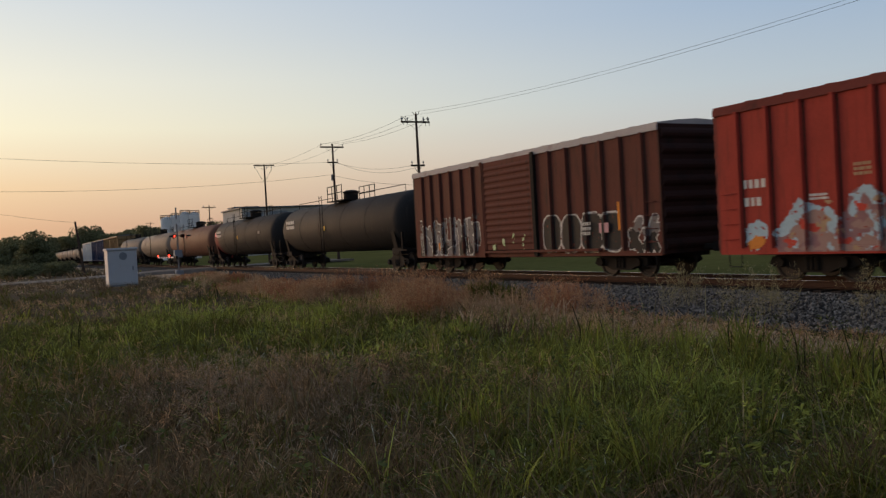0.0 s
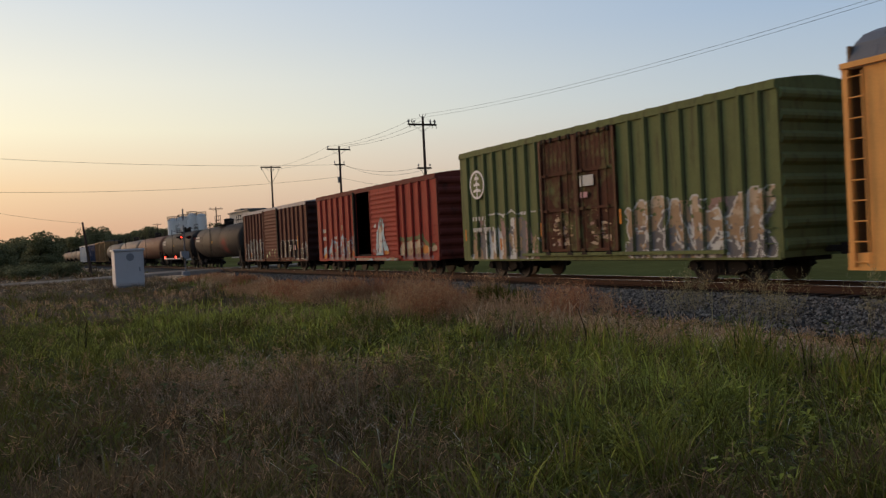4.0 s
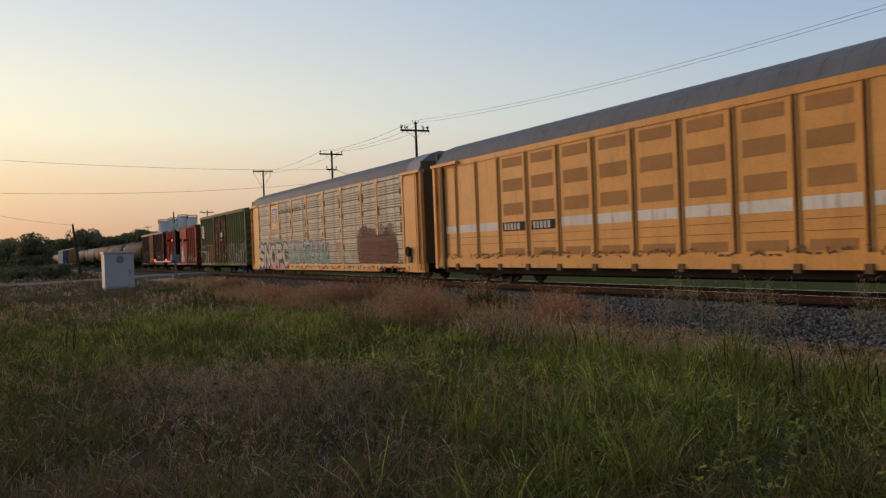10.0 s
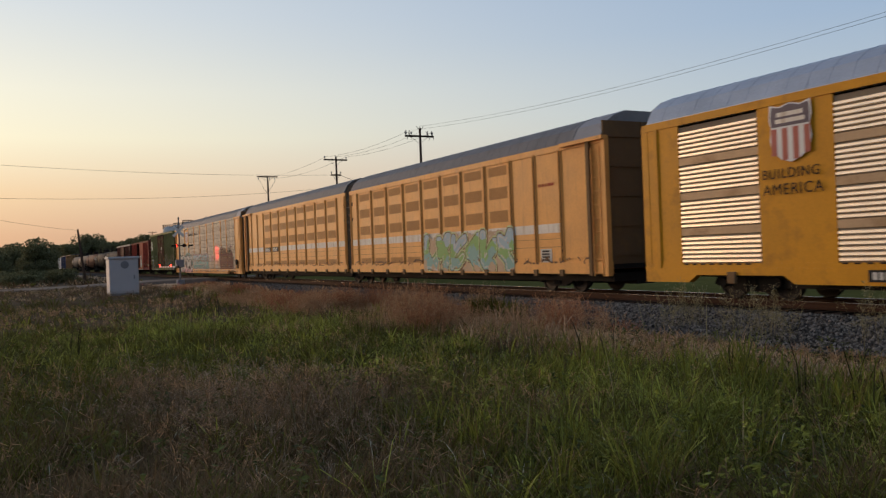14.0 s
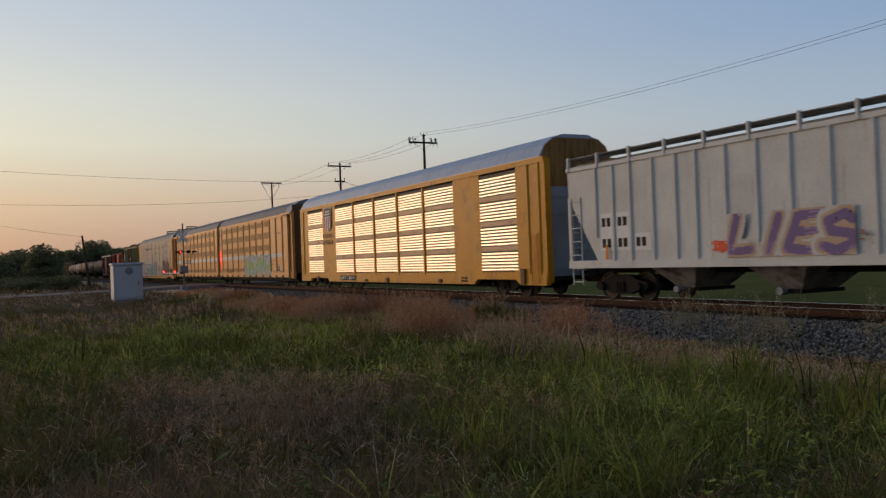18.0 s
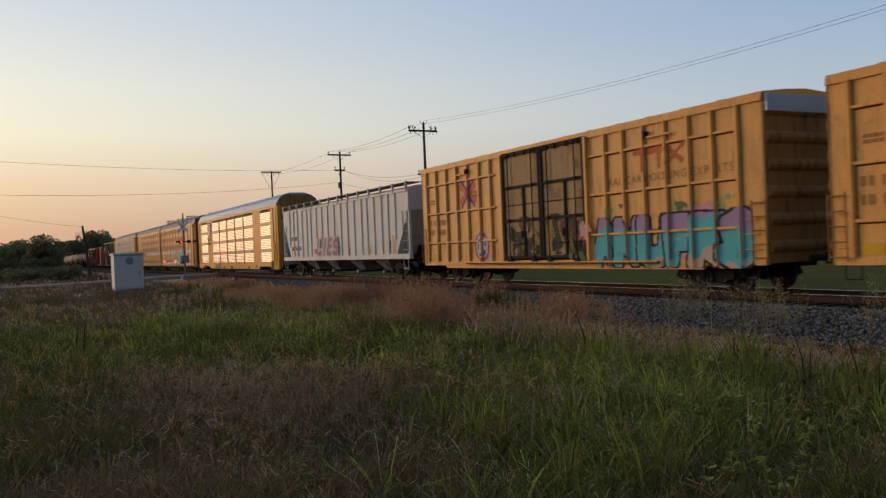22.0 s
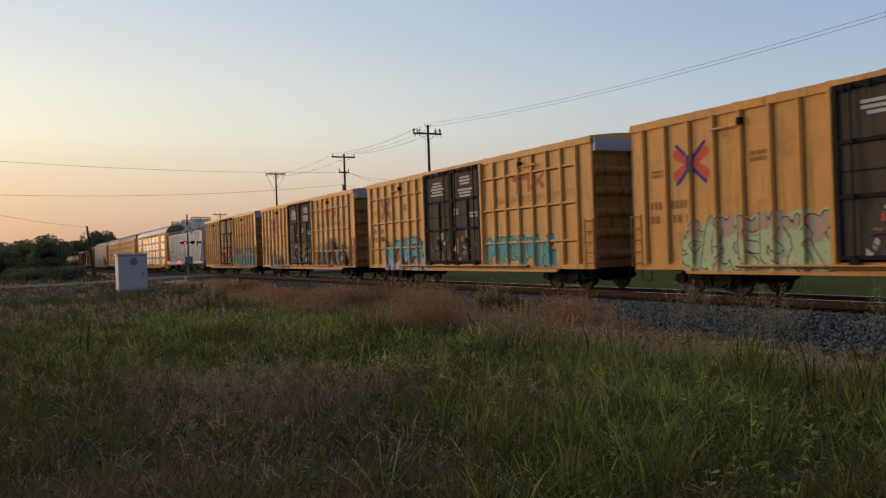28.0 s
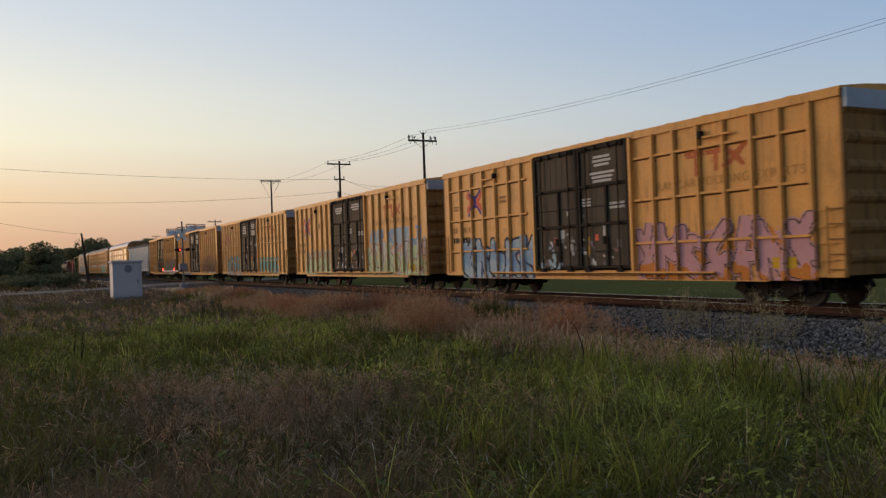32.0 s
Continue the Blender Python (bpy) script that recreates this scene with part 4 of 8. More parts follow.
# ---- autoracks ----
def rack_roof(c, length, mat, cap, eave=4.92, ridge=5.74, half=1.56, inset=0.25):
    prof = [(-half, eave - 0.06), (-half, eave + 0.02), (-half + 0.22, eave + 0.42), (-half + 0.55, ridge - 0.16), (-0.55, ridge), (0.55, ridge), (half - 0.55, ridge - 0.16), (half - 0.22, eave + 0.42), (half, eave + 0.02), (half, eave - 0.06)]
    r = part("roof", prism(bmesh.new(), prof, "x", inset, length - inset), mat, c, "ribbed steel roof")
    n = int(length / 0.6)
    bm = bmesh.new()
    for i in range(1, n):
        x = inset + (length - 2 * inset) * i / n
        ring = prof[1:9]
        prism(bm, [(a, b) for a, b in ring] + [(a * 1.002, b + 0.006) for a, b in reversed(ring)], "x", x - 0.03, x + 0.03)
    part("roof_rib", bm, mat, r)["kind"] = "stuff"
    if cap:
        a, b = length - inset - 1.5, length - inset + 0.02
        sheet = part("roof_end_panel", prism(bmesh.new(), [(y * 1.006, z + 0.012) for y, z in prof], "x", a, b), M_ROOFPATCH, r, "paler riveted sheet at the roof's end")
        part("rivet_strip", prism(bmesh.new(), [(y * 1.012, z + 0.022) for y, z in prof[1:9]] + [(y * 1.004, z + 0.008) for y, z in reversed(prof[1:9])], "x", a + 0.04, a + 0.12), M_ROOFGREY, sheet)
    return r


def rack_shell(name, label, x0, length, frame_mat, roof_mat, sill, end_mat, couplers=(True, True), gear=True, chord_mat=None):
    c = car(name, label, x0, "autorack")
    half = 1.53
    for s in (-1, 1):
        ya, yb = min(s * (half + 0.05), s * (half - 0.15)), max(s * (half + 0.05), s * (half - 0.15))
        if gear:
            bm = bmesh.new()
            up = sill + 0.2
            prism(bm, [(0.05, sill), (1.7, sill), (2.0, up), (4.8, up), (5.1, sill), (length - 5.1, sill), (length - 4.8, up), (length - 2.0, up), (length - 1.7, sill), (length - 0.05, sill), (length - 0.05, sill + 0.38), (0.05, sill + 0.38)], "y", ya, yb)
            part("side_sill", bm, frame_mat, c)
        else:
            part("side_sill", boxes((0.05, length - 0.05, ya, yb, sill, sill + 0.38)), frame_mat, c)
        part("top_chord", boxes((0.05, length - 0.05, min(s * (half + 0.04), s * (half - 0.1)), max(s * (half + 0.04), s * (half - 0.1)), 4.78 if chord_mat else 4.72, 4.92)), chord_mat or frame_mat, c)
    part("far_wall", boxes((0.1, length - 0.1, half - 0.06, half, sill + 0.38, 4.72)), frame_mat, c)
    if gear:
        part("underframe", boxes((4.6, length - 4.6, -1.2, 1.2, sill - 0.12, sill + 0.16)), M_STEELDARK, c)
    part("deck", boxes((0.1, length - 0.1, -half + 0.15, half - 0.1, sill + 0.15, sill + 0.3)), M_STEELDARK, c)
    rack_roof(c, length, roof_mat, roof_mat == M_ROOFGREY and couplers[1])
    if gear:
        running_gear(c, length, 3.4, couplers)
    return c


def louvres(c, x0, x1, z0, z1, mat, rows, y=-1.53, bands=None, depth=0.04, fill=0.84):
    """A screen of horizontal slats over a dark backing; each slat is a piece of its own."""
    # the backing's dark colour puts shade between the slats
    d = part("screen_panel", boxes((x0, x1, y, y + 0.03, z0, z1)), M_PANELGAP, c, "backing darkened as the slats' shade")
    made = {}
    for a, b, k in bands or [(z0, z1, rows)]:
        h = (b - a) / k
        for i in range(k):
            m = pose(0, y, a + h * i)
            key = round(h, 4)
            if key in made:
                repeat(made[key], m)
            else:
                lip = min(0.02, h * 0.15)
                bm = prism(bmesh.new(), [(0, 0.004), (-depth, 0.004 + lip), (-depth * 0.9, h * 0.4), (-depth * 0.85, h * fill - lip), (0, h * fill)], "x", x0 + 0.02, x1 - 0.02)
                made[key] = part("slat", bm, mat, d, at=m)
    return d


def shield(c, x, z, w, h, y, top, field, rim=1.1):
    """A plain two-colour shield."""
    def ring(k, dz=0.0):
        return [(x + w * k * u / 2, z + h * k * v / 2) for u, v in ((-0.95, 1), (-0.5, 0.9), (0, 1), (0.5, 0.9), (0.95, 1), (1, 0.5), (0.9, 0.2), (0.98, -0.2), (0.85, -0.62), (0.45, -0.88), (0, -1), (-0.45, -0.88), (-0.85, -0.62), (-0.98, -0.2), (-0.9, 0.2), (-1, 0.5))]
    part("shield", prism(bmesh.new(), ring(rim), "y", y, y - 0.004), M_WHITE, c, "plain shield mark")
    bm = bmesh.new()
    n = 7
    for i in range(n):
        if i % 2 == 0:
            u0, u1 = -0.44 + 0.88 * i / n, -0.44 + 0.88 * (i + 1) / n
            um = abs((u0 + u1) / 2)
            zb = z - h * (0.46 - 0.42 * um * um * 1.6)
            prism(bm, [(x + w * u0, zb), (x + w * u1, zb), (x + w * u1, z + 0.08 * h), (x + w * u0, z + 0.08 * h)], "y", y - 0.004, y - 0.008)
    part("shield_stripe", bm, field, c)
    for dz, k in ((0.31, 0.30), (0.20, 0.34)):
        part("shield_bar", prism(bmesh.new(), [(x - k * w, z + dz * h - 0.035 * h), (x + k * w, z + dz * h - 0.035 * h), (x + k * w, z + dz * h + 0.035 * h), (x - k * w, z + dz * h + 0.035 * h)], "y", y - 0.008, y - 0.011), M_STRIPE, c)
    part("shield_top", prism(bmesh.new(), [(x - 0.43 * w, z + 0.11 * h), (x + 0.43 * w, z + 0.11 * h), (x + 0.45 * w, z + 0.27 * h), (x + 0.42 * w, z + 0.45 * h), (x + 0.22 * w, z + 0.42 * h), (x, z + 0.47 * h), (x - 0.22 * w, z + 0.42 * h), (x - 0.42 * w, z + 0.45 * h), (x - 0.45 * w, z + 0.27 * h)], "y", y - 0.004, y - 0.008), top, c)


def text(c, words, x, z, height, mat, y, name="lettering", tilt=0.0, spacing=1.0, depth=None):
    cu = bpy.data.curves.new(name, "FONT")
    cu.body, cu.size, cu.extrude, cu.space_character = words, height * 1.38, 0.002, spacing
    cu.resolution_u = 3
    tmp = new(name, cu)
    deps = bpy.context.evaluated_depsgraph_get()
    me = bpy.data.meshes.new_from_object(tmp.evaluated_get(deps))
    bpy.data.objects.remove(tmp)
    me.materials.clear()
    me.materials.append(mat)
    ob = new(name, me)
    ob.parent = c
    ob.matrix_basis = pose(x, y, z, 90, tilt, 0)
    ob["kind"] = "stuff"
    if depth:
        co = np.empty(len(me.vertices) * 3)
        me.vertices.foreach_get("co", co)
        co = co.reshape(-1, 3)
        co[:, 2] += -depth(co[:, 0] + x, co[:, 1] + z) + y
        me.vertices.foreach_set("co", co.ravel())
    return ob


M_SHIELDBLUE = material("faded_blue", (0.16, 0.16, 0.30), 0.6)
M_SHIELDDULL = material("faded_grey_blue", (0.17, 0.14, 0.15), 0.6)
M_SHIELDRED = material("faded_red", (0.45, 0.16, 0.12), 0.6)
M_BLACKPAINT = material("black_lettering", (0.025, 0.022, 0.02), 0.6)


def end_door(c, x, z0, z1, mat, out):
    """Folding end doors of an autorack: two leaves and a rounded bonnet end under the roof."""
    for y0, y1 in ((-1.5, -0.02), (0.02, 1.5)):
        d = part("end_door", boxes((min(x, x + 0.07 * out), max(x, x + 0.07 * out), y0, y1, z0, z1)), mat, c)
        for k in range(5):
            z = z0 + (z1 - z0) * (k + 0.5) / 5
            part("door_rib", boxes((min(x + 0.07 * out, x + 0.11 * out), max(x + 0.07 * out, x + 0.11 * out), y0 + 0.05, y1 - 0.05, z - 0.05, z + 0.05)), mat, d)


# slatted panels: groups of narrow slats between plain strips
OLD_BANDS = []
for i in range(6):
    OLD_BANDS += [(0.84 + 0.655 * i, 0.84 + 0.655 * i + 0.36, 3), (0.84 + 0.655 * i + 0.36, 0.84 + 0.655 * (i + 1), 1)]
OLD_GAPS = np.array([z0 + (z1 - z0) / n * (k + 0.96) for z0, z1, n in OLD_BANDS for k in range(n)])


def old_rack():
    c = rack_shell("autorack", "weathered autorack with dirty white slatted panels, yellow posts and spray paint", 19.7, 28.0, M_RACKYELLOW, M_ROOFGREY, 0.42, M_DOORDARK, chord_mat=M_PANELOLD)
    xs = [2.05, 4.9, 6.85, 9.6, 12.45, 15.4, 18.2, 21.0, 23.0, 25.95]
    ribs(c, xs, 0.8, 4.75, M_RACKYELLOW, -1.53, w=0.17, d=0.06, both=False)
    for x in xs:
        part("gusset", prism(bmesh.new(), [(x - 0.08, 4.6), (x + 0.08, 4.6), (x + 0.24, 4.84), (x + 0.24, 4.9), (x - 0.24, 4.9), (x - 0.24, 4.84)], "y", -1.60, -1.575), M_RACKYELLOW, c)
    for k, (a, b) in enumerate(zip(xs, xs[1:])):
        if a == 4.9:
            louvres(c, a + 0.09, b - 0.09, 0.82, 3.05, M_PANELOLD, 13, bands=OLD_BANDS[:7], fill=0.9)
            plate(c, "panel", a + 0.09, b - 0.09, 3.05, 4.72, M_RACKYELLOW, -1.53)
            shield(c, (a + b) / 2, 3.95, 1.25, 1.15, -1.55, M_SHIELDBLUE, M_SHIELDRED)
        else:
            louvres(c, a + 0.09, b - 0.09, 0.82, 4.78, M_PANELOLD, 24, bands=OLD_BANDS, fill=0.9)
            rng = random.Random(300 + k)
            for x in (a + 0.14, b - 0.3):
                for z in (1.6, 2.4, 3.2, 4.0):
                    if rng.random() < 0.7:
                        plate(c, "dark_stain", x, x + 0.16, z + rng.uniform(-0.2, 0.1), z + rng.uniform(0.15, 0.4), M_STAIN, -1.572, 0.003)
            for z0, z1, n in OLD_BANDS:
                if n == 1:
                    bm = boxes(*[(x, x + 0.035, -1.576, -1.57, (z0 + z1) / 2 - 0.02, (z0 + z1) / 2 + 0.012) for x in [a + 0.35 + 0.42 * i for i in range(int((b - a - 0.5) / 0.42))]])
                    part("bolt_row", bm, M_STAIN, c)["kind"] = "stuff"
    for a, b, s in ((0.1, 2.0, 1), (26.0, 27.9, -1)):
        part("corner_panel", boxes((a + 0.5 * (s > 0), b - 0.5 * (s < 0), -1.56, -1.50, 0.5, 4.8)), M_RACKYELLOW, c)
        part("corner_post", boxes((a if s > 0 else b - 0.15, a + 0.15 if s > 0 else b, -1.6, -1.45, 0.5, 4.85)), M_RACKYELLOW, c)
        part("eave_bracket", boxes((a, b, -1.68, -1.5, 4.80, 4.92)), M_RACKYELLOW, c)
        ladder(c, a + 0.32 if s > 0 else b - 0.32, -1.63, 0.6, 4.6, 0.36, M_RACKYELLOW)
        if s < 0:
            part("brake_wheel", lathe(bmesh.new(), [(-1.72, 0.20), (-1.68, 0.24), (-1.62, 0.2), (-1.60, 0.06)], "y", 16, (a + 0.55, 0, 1.35)), M_STEELDARK, c)
            part("chain_box", boxes((a + 0.4, a + 0.75, -1.64, -1.56, 0.85, 1.15), bev=0.02), M_DOORDARK, c)
    end_door(c, 0.25, 0.8, 5.3, M_DOORDARK, -1)
    end_door(c, 27.75, 0.8, 5.3, M_DOORDARK, 1)
    text(c, "BUILDING", 7.4, 4.05, 0.26, M_BLACKPAINT, -1.572, spacing=1.15)
    text(c, "AMERICA", 9.78, 4.05, 0.26, M_BLACKPAINT, -1.572, spacing=1.15)
    return c


def perforated_rack(x0, length, xs, ladder_end, label, couplers):
    """Half of an articulated rack: plain yellow sheets, dark edged posts, perforated windows and a white stripe."""
    c = rack_shell("autorack", label, x0, length, M_RACKYELLOW, M_ROOFGREY, 0.66, M_DOORDARK, couplers, gear=False)
    part("side_sheet", boxes((0.1, length - 0.1, -1.53, -1.49, 1.0, 4.75)), M_RACKYELLOW, c)
    part("underframe", boxes((0.2, length - 0.2, -1.25, 1.25, 0.42, 0.68), (0.2, length - 0.2, -0.35, 0.35, 0.3, 0.45)), M_STEELDARK, c)
    allx = sorted(xs)
    ribs(c, [x + s for x in allx for s in (-0.06, 0.06)], 0.66, 4.80, M_RACKYELLOW, -1.53, "post_flange", w=0.03, d=0.05, both=False)
    for x in allx:
        # a flat strip paints the shade inside the post's slot
        part("post_slot", boxes((x - 0.035, x + 0.035, -1.545, -1.53, 0.7, 4.78)), M_SLOT, c)
        part("post_foot", boxes((x - 0.1, x + 0.1, -1.64, -1.5, 0.58, 0.80)), M_DOORDARK, c)
    for a, b in zip(allx, allx[1:]):
        if b - a > 2.6:
            continue
        y = -1.53
        if not (ladder_end < 0 and 5.0 < a < 7.0):
            plate(c, "white_stripe", a + 0.13, b - 0.13, 2.03, 2.34, M_STRIPE, y - 0.004, 0.004)
        part("lower_ledge", boxes((a + 0.12, b - 0.07, -1.575, -1.53, 0.90, 0.94)), M_RACKYELLOW, c)
        plate(c, "kick_plate", a + 0.14, b - 0.09, 0.70, 0.90, M_RACKYELLOW, y - 0.03, 0.006)
        for z in (1.55, 1.82):
            part("seam", boxes((a + 0.2, b - 0.14, -1.536, -1.53, z, z + 0.012)), M_DOORDARK, c)
        solid = (ladder_end < 0 and a < 5.0) or (ladder_end > 0 and b > 16.0) or b - a < 1.3
        if not solid:
            for z0, z1 in ((4.28, 4.62), (3.42, 3.85), (2.55, 2.98), (1.10, 1.36)):
                plate(c, "perforated_screen", a + 0.30, b - 0.28, z0, z1, M_PERF, y - 0.002, 0.006)
    return c


def racks_bc():
    xb = [0.75, 1.88, 3.48, 5.08, 6.93, 8.78, 10.64, 12.47, 14.35, 16.22, 18.07, 19.87, 21.1]
    b = perforated_rack(48.8, 21.35, xb, -1, "yellow articulated autorack unit with perforated screens and a white stripe", (True, False))
    xc = [0.15, 1.1, 2.95, 4.8, 6.69, 8.57, 10.4, 12.22, 14.1, 15.94, 17.46, 18.98]
    cc = perforated_rack(70.65, 21.4, xc, 1, "yellow articulated autorack unit with white stripe and pale green spray paint", (False, True))
    for c, a, s in ((b, 0.0, 1), (cc, 21.4, -1)):
        part("corner_post", boxes((min(a, a + s * 0.2), max(a, a + s * 0.2), -1.62, -1.45, 0.6, 4.85)), M_RACKYELLOW, c)
        part("door_pocket", boxes((min(a + s * 0.75, a + s * 0.9), max(a + s * 0.75, a + s * 0.9), -1.66, -1.5, 0.6, 4.85)), M_DOORDARK, c)
        part("eave_bracket", boxes((min(a, a + s * 2.2), max(a, a + s * 2.2), -1.72, -1.5, 4.80, 4.92)), M_RACKYELLOW, c)
        ladder(c, a + s * 0.45, -1.63, 0.7, 4.5, 0.42, M_RACKYELLOW)
        end_door(c, a + s * 0.25, 0.8, 5.4, M_DOORDARK, -s)
        sub("truck_hanger", SHARED["bolster"], c, pose(a + s * 3.4, 0, 0))
    for c, a, s, cp in ((b, 0.0, 1, (0.1, 0)), (cc, 21.4, -1, (21.3, 180))):
        t = sub("truck", SHARED["bolster"], c, pose(a + s * 3.4, 0, 0))
        for y, r in ((-1.0, 0), (1.0, 180)):
            sub("side_frame", SHARED["frame"], t, pose(0, y, 0, 0, 0, r))
        for k in (-1, 1):
            WHEELSETS[k].append(sub("wheelset", SHARED["wheelset"], t, pose(0.864 * k, 0, 0.457)))
        sub("coupler", SHARED["coupler"], c, pose(cp[0], 0, 0, 0, 0, cp[1]))
    # shared middle truck and the black diaphragm between the units
    t = sub("truck", SHARED["bolster"], b, pose(21.6, 0, 0))
    for y, r in ((-1.0, 0), (1.0, 180)):
        sub("side_frame", SHARED["frame"], t, pose(0, y, 0, 0, 0, r))
    for k in (-1, 1):
        WHEELSETS[k].append(sub("wheelset", SHARED["wheelset"], t, pose(0.864 * k, 0, 0.457)))
    prof = [(-1.5, 0.8), (-1.5, 4.9), (-1.3, 5.3), (-0.9, 5.6), (0.9, 5.6), (1.3, 5.3), (1.5, 4.9), (1.5, 0.8)]
    for c, x in ((b, 20.95), (cc, 0.3)):
        for z in (3.35, 4.15):
            plate(c, "latch_pocket", x, x + 0.14, z, z + 0.16, M_DARK, -1.545, 0.008)
    for z in (2.9, 3.3, 3.7, 4.1, 4.5):
        bm = boxes(*[(21.3 + 0.2 * i, 21.42 + 0.2 * i, -1.512, -1.5, z, z + 0.02) for i in range(3)])
        part("clip_row", bm, M_ROOFLIGHT, b)["kind"] = "stuff"
    part("diaphragm", prism(bmesh.new(), prof, "x", 21.2, 21.95), M_DARK, b, "black flexible diaphragm between the units")
    return b, cc


def bright_rack():
    length = 27.0
    c = rack_shell("autorack", "bright yellow autorack with shiny white louvred panels and a blue-grey roof", 93.65, length, M_UPYELLOW, M_ROOFSTEEL, 0.46, M_DOORDARK)
    wins = [(1.45, 4.15), (6.25, 8.95), (9.15, 11.75), (12.0, 14.6), (14.85, 17.4), (17.65, 20.35), (22.5, 25.15)]
    edges = [0.05]
    for a, b in wins:
        edges += [a, b]
        bands = [(0.98 + 0.95 * i, 0.98 + 0.95 * i + 0.72, 6) for i in range(4)]
        louvres(c, a, b, 0.95, 4.66, M_PANELNEW, 24, -1.50, bands, 0.05, 0.80)
        for k in range(3):
            z = 1.70 + 0.95 * k
            part("screen_rail", boxes((a, b, -1.535, -1.50, z + 0.02, z + 0.21)), M_SCREENRAIL, c)
    edges += [length - 0.05]
    for a, b in zip(edges[::2], edges[1::2]):
        part("side_sheet", boxes((a, b, -1.54, -1.48, 0.8, 4.75)), M_UPYELLOW, c)
    part("lower_rail", boxes((0.05, length - 0.05, -1.56, -1.48, 0.82, 0.96)), M_UPYELLOW, c)
    for a, b in wins:
        for z in (0.925, 4.69):
            bm = boxes(*[(a + 0.1 + 0.3 * i, a + 0.26 + 0.3 * i, -1.566, -1.56, z, z + 0.035) for i in range(int((b - a - 0.2) / 0.3))])
            part("slot_strip", bm, M_STEELDARK, c)["kind"] = "stuff"
    for x, z0, z1 in ((3.1, 0.45, 0.75), (10.6, 0.5, 0.62), (13.3, 0.48, 0.7), (18.9, 0.5, 0.66), (25.4, 0.48, 1.05)):
        part("fitting", boxes((x, x + 0.28, -1.66, -1.57, z0, z1), bev=0.02), M_DOORDARK, c)
    ribs(c, [0.6, 9.05, 11.88, 14.72, 17.52, 25.9, 26.6], 0.84, 4.75, M_UPYELLOW, -1.54, w=0.13, d=0.05, both=False)
    shield(c, 5.15, 4.02, 1.22, 1.42, -1.595, M_SHIELDDULL, M_SHIELDRED, 0.98)
    text(c, "BUILDING", 4.28, 2.97, 0.24, M_BLACKPAINT, -1.596, spacing=1.12)
    text(c, "AMERICA", 4.30, 2.58, 0.27, M_BLACKPAINT, -1.596, spacing=1.12)
    # arched end with a bare steel door
    for x, s in ((0.3, -1), (length - 0.3, 1)):
        prof = [(-1.5, 4.9), (-1.3, 5.35), (-0.95, 5.6), (0.95, 5.6), (1.3, 5.35), (1.5, 4.9), (1.5, 3.9), (-1.5, 3.9)]
        # the arch also takes the yellow darkened for shade
        part("end_arch", prism(bmesh.new(), prof, "x", x, x + 0.1 * s), M_SHADEDYELLOW, c)
        end_door(c, x, 0.7, 3.9, M_ROOFSTEEL, s)
        part("corner_post", boxes((x - 0.3 if s < 0 else x + 0.05, x - 0.05 if s < 0 else x + 0.3, -1.55, -1.3, 0.55, 4.85)), M_UPYELLOW, c)
    ladder(c, 26.35, -1.63, 0.6, 2.2, 0.4, M_UPYELLOW)
    return c


TB_A = [0.55, 1.45, 2.37, 3.27, 4.18, 5.1, 5.95]
TB_B = [12.85, 13.7, 14.6, 15.5, 16.4, 17.25, 18.1]

BROWN = brown_boxcar()
REDCAR = red_boxcar()
GREENCAR = green_boxcar()
OLDRACK = old_rack()
RACKB, RACKC = racks_bc()
NEWRACK = bright_rack()
HOPPER = hopper_car()
TB = [yellow_boxcar(143.2, M_DOORTAN, True, "weathered yellow boxcar with rusty double doors and turquoise spray paint", TB_A, TB_B),
      yellow_boxcar(163.9, M_DOORGREY, True, "yellow boxcar with dark grey double doors and camouflage-like spray paint", TB_A, TB_B),
      yellow_boxcar(184.7, M_DOORGREY, True, "yellow boxcar with dark grey double doors and teal spray paint", TB_A, TB_B),
      yellow_boxcar(205.5, M_DOORGREY, False, "yellow boxcar with dark grey double doors and pale green spray paint", TB_A, TB_B),
      yellow_boxcar(226.1, M_DOORGREY, True, "yellow boxcar with dark double doors, blue and pink spray paint", TB_A, TB_B)]
BLACK_TANK = tank_car(-55.0, 20.4, M_TANKBLACK, "long black tank car with a railed manway platform")
RED_PATCH = tank_car(-75.1, 19.9, M_TANKBLACK, "black tank car with small white placards")
TANKS = [BLACK_TANK, RED_PATCH]
tank_car(-97.0, 21.7, M_TANKORANGE, "rusty orange tank car with dark ends")
tank_car(-119.0, 21.8, M_TANKTAN, "dusty tan tank car with a dark end")
tank_car(-141.3, 22.1, M_TANKGREY, "grime-covered grey tank car")


def far_boxcar(x0, length, mat, label):
    m = length / 2
    posts = [1 + 1.2 * i for i in range(int(length / 1.2)) if abs(1 + 1.2 * i - m) > 1.7]
    c = boxcar("boxcar", label, x0, length, 4.7, 4.9, 0.75, mat, posts, (m - 1.5, m + 1.5), M_ROOFGREY, mat, 5)
    plug_door(c, m - 1.5, m + 1.5, 0.95, 4.5, mat)
    return c


far_boxcar(-163.5, 21.0, M_DULLTAN, "faded yellow boxcar far along the train")
far_boxcar(-187.0, 22.0, M_BLUE, "dark blue boxcar far along the train")
far_boxcar(-208.5, 20.0, M_WHITE, "white boxcar far along the train")
for i in range(7):
    tank_car(-229.5 - 20.2 * i, 19.4, M_TANKTAN, "pale tank car far along the train")


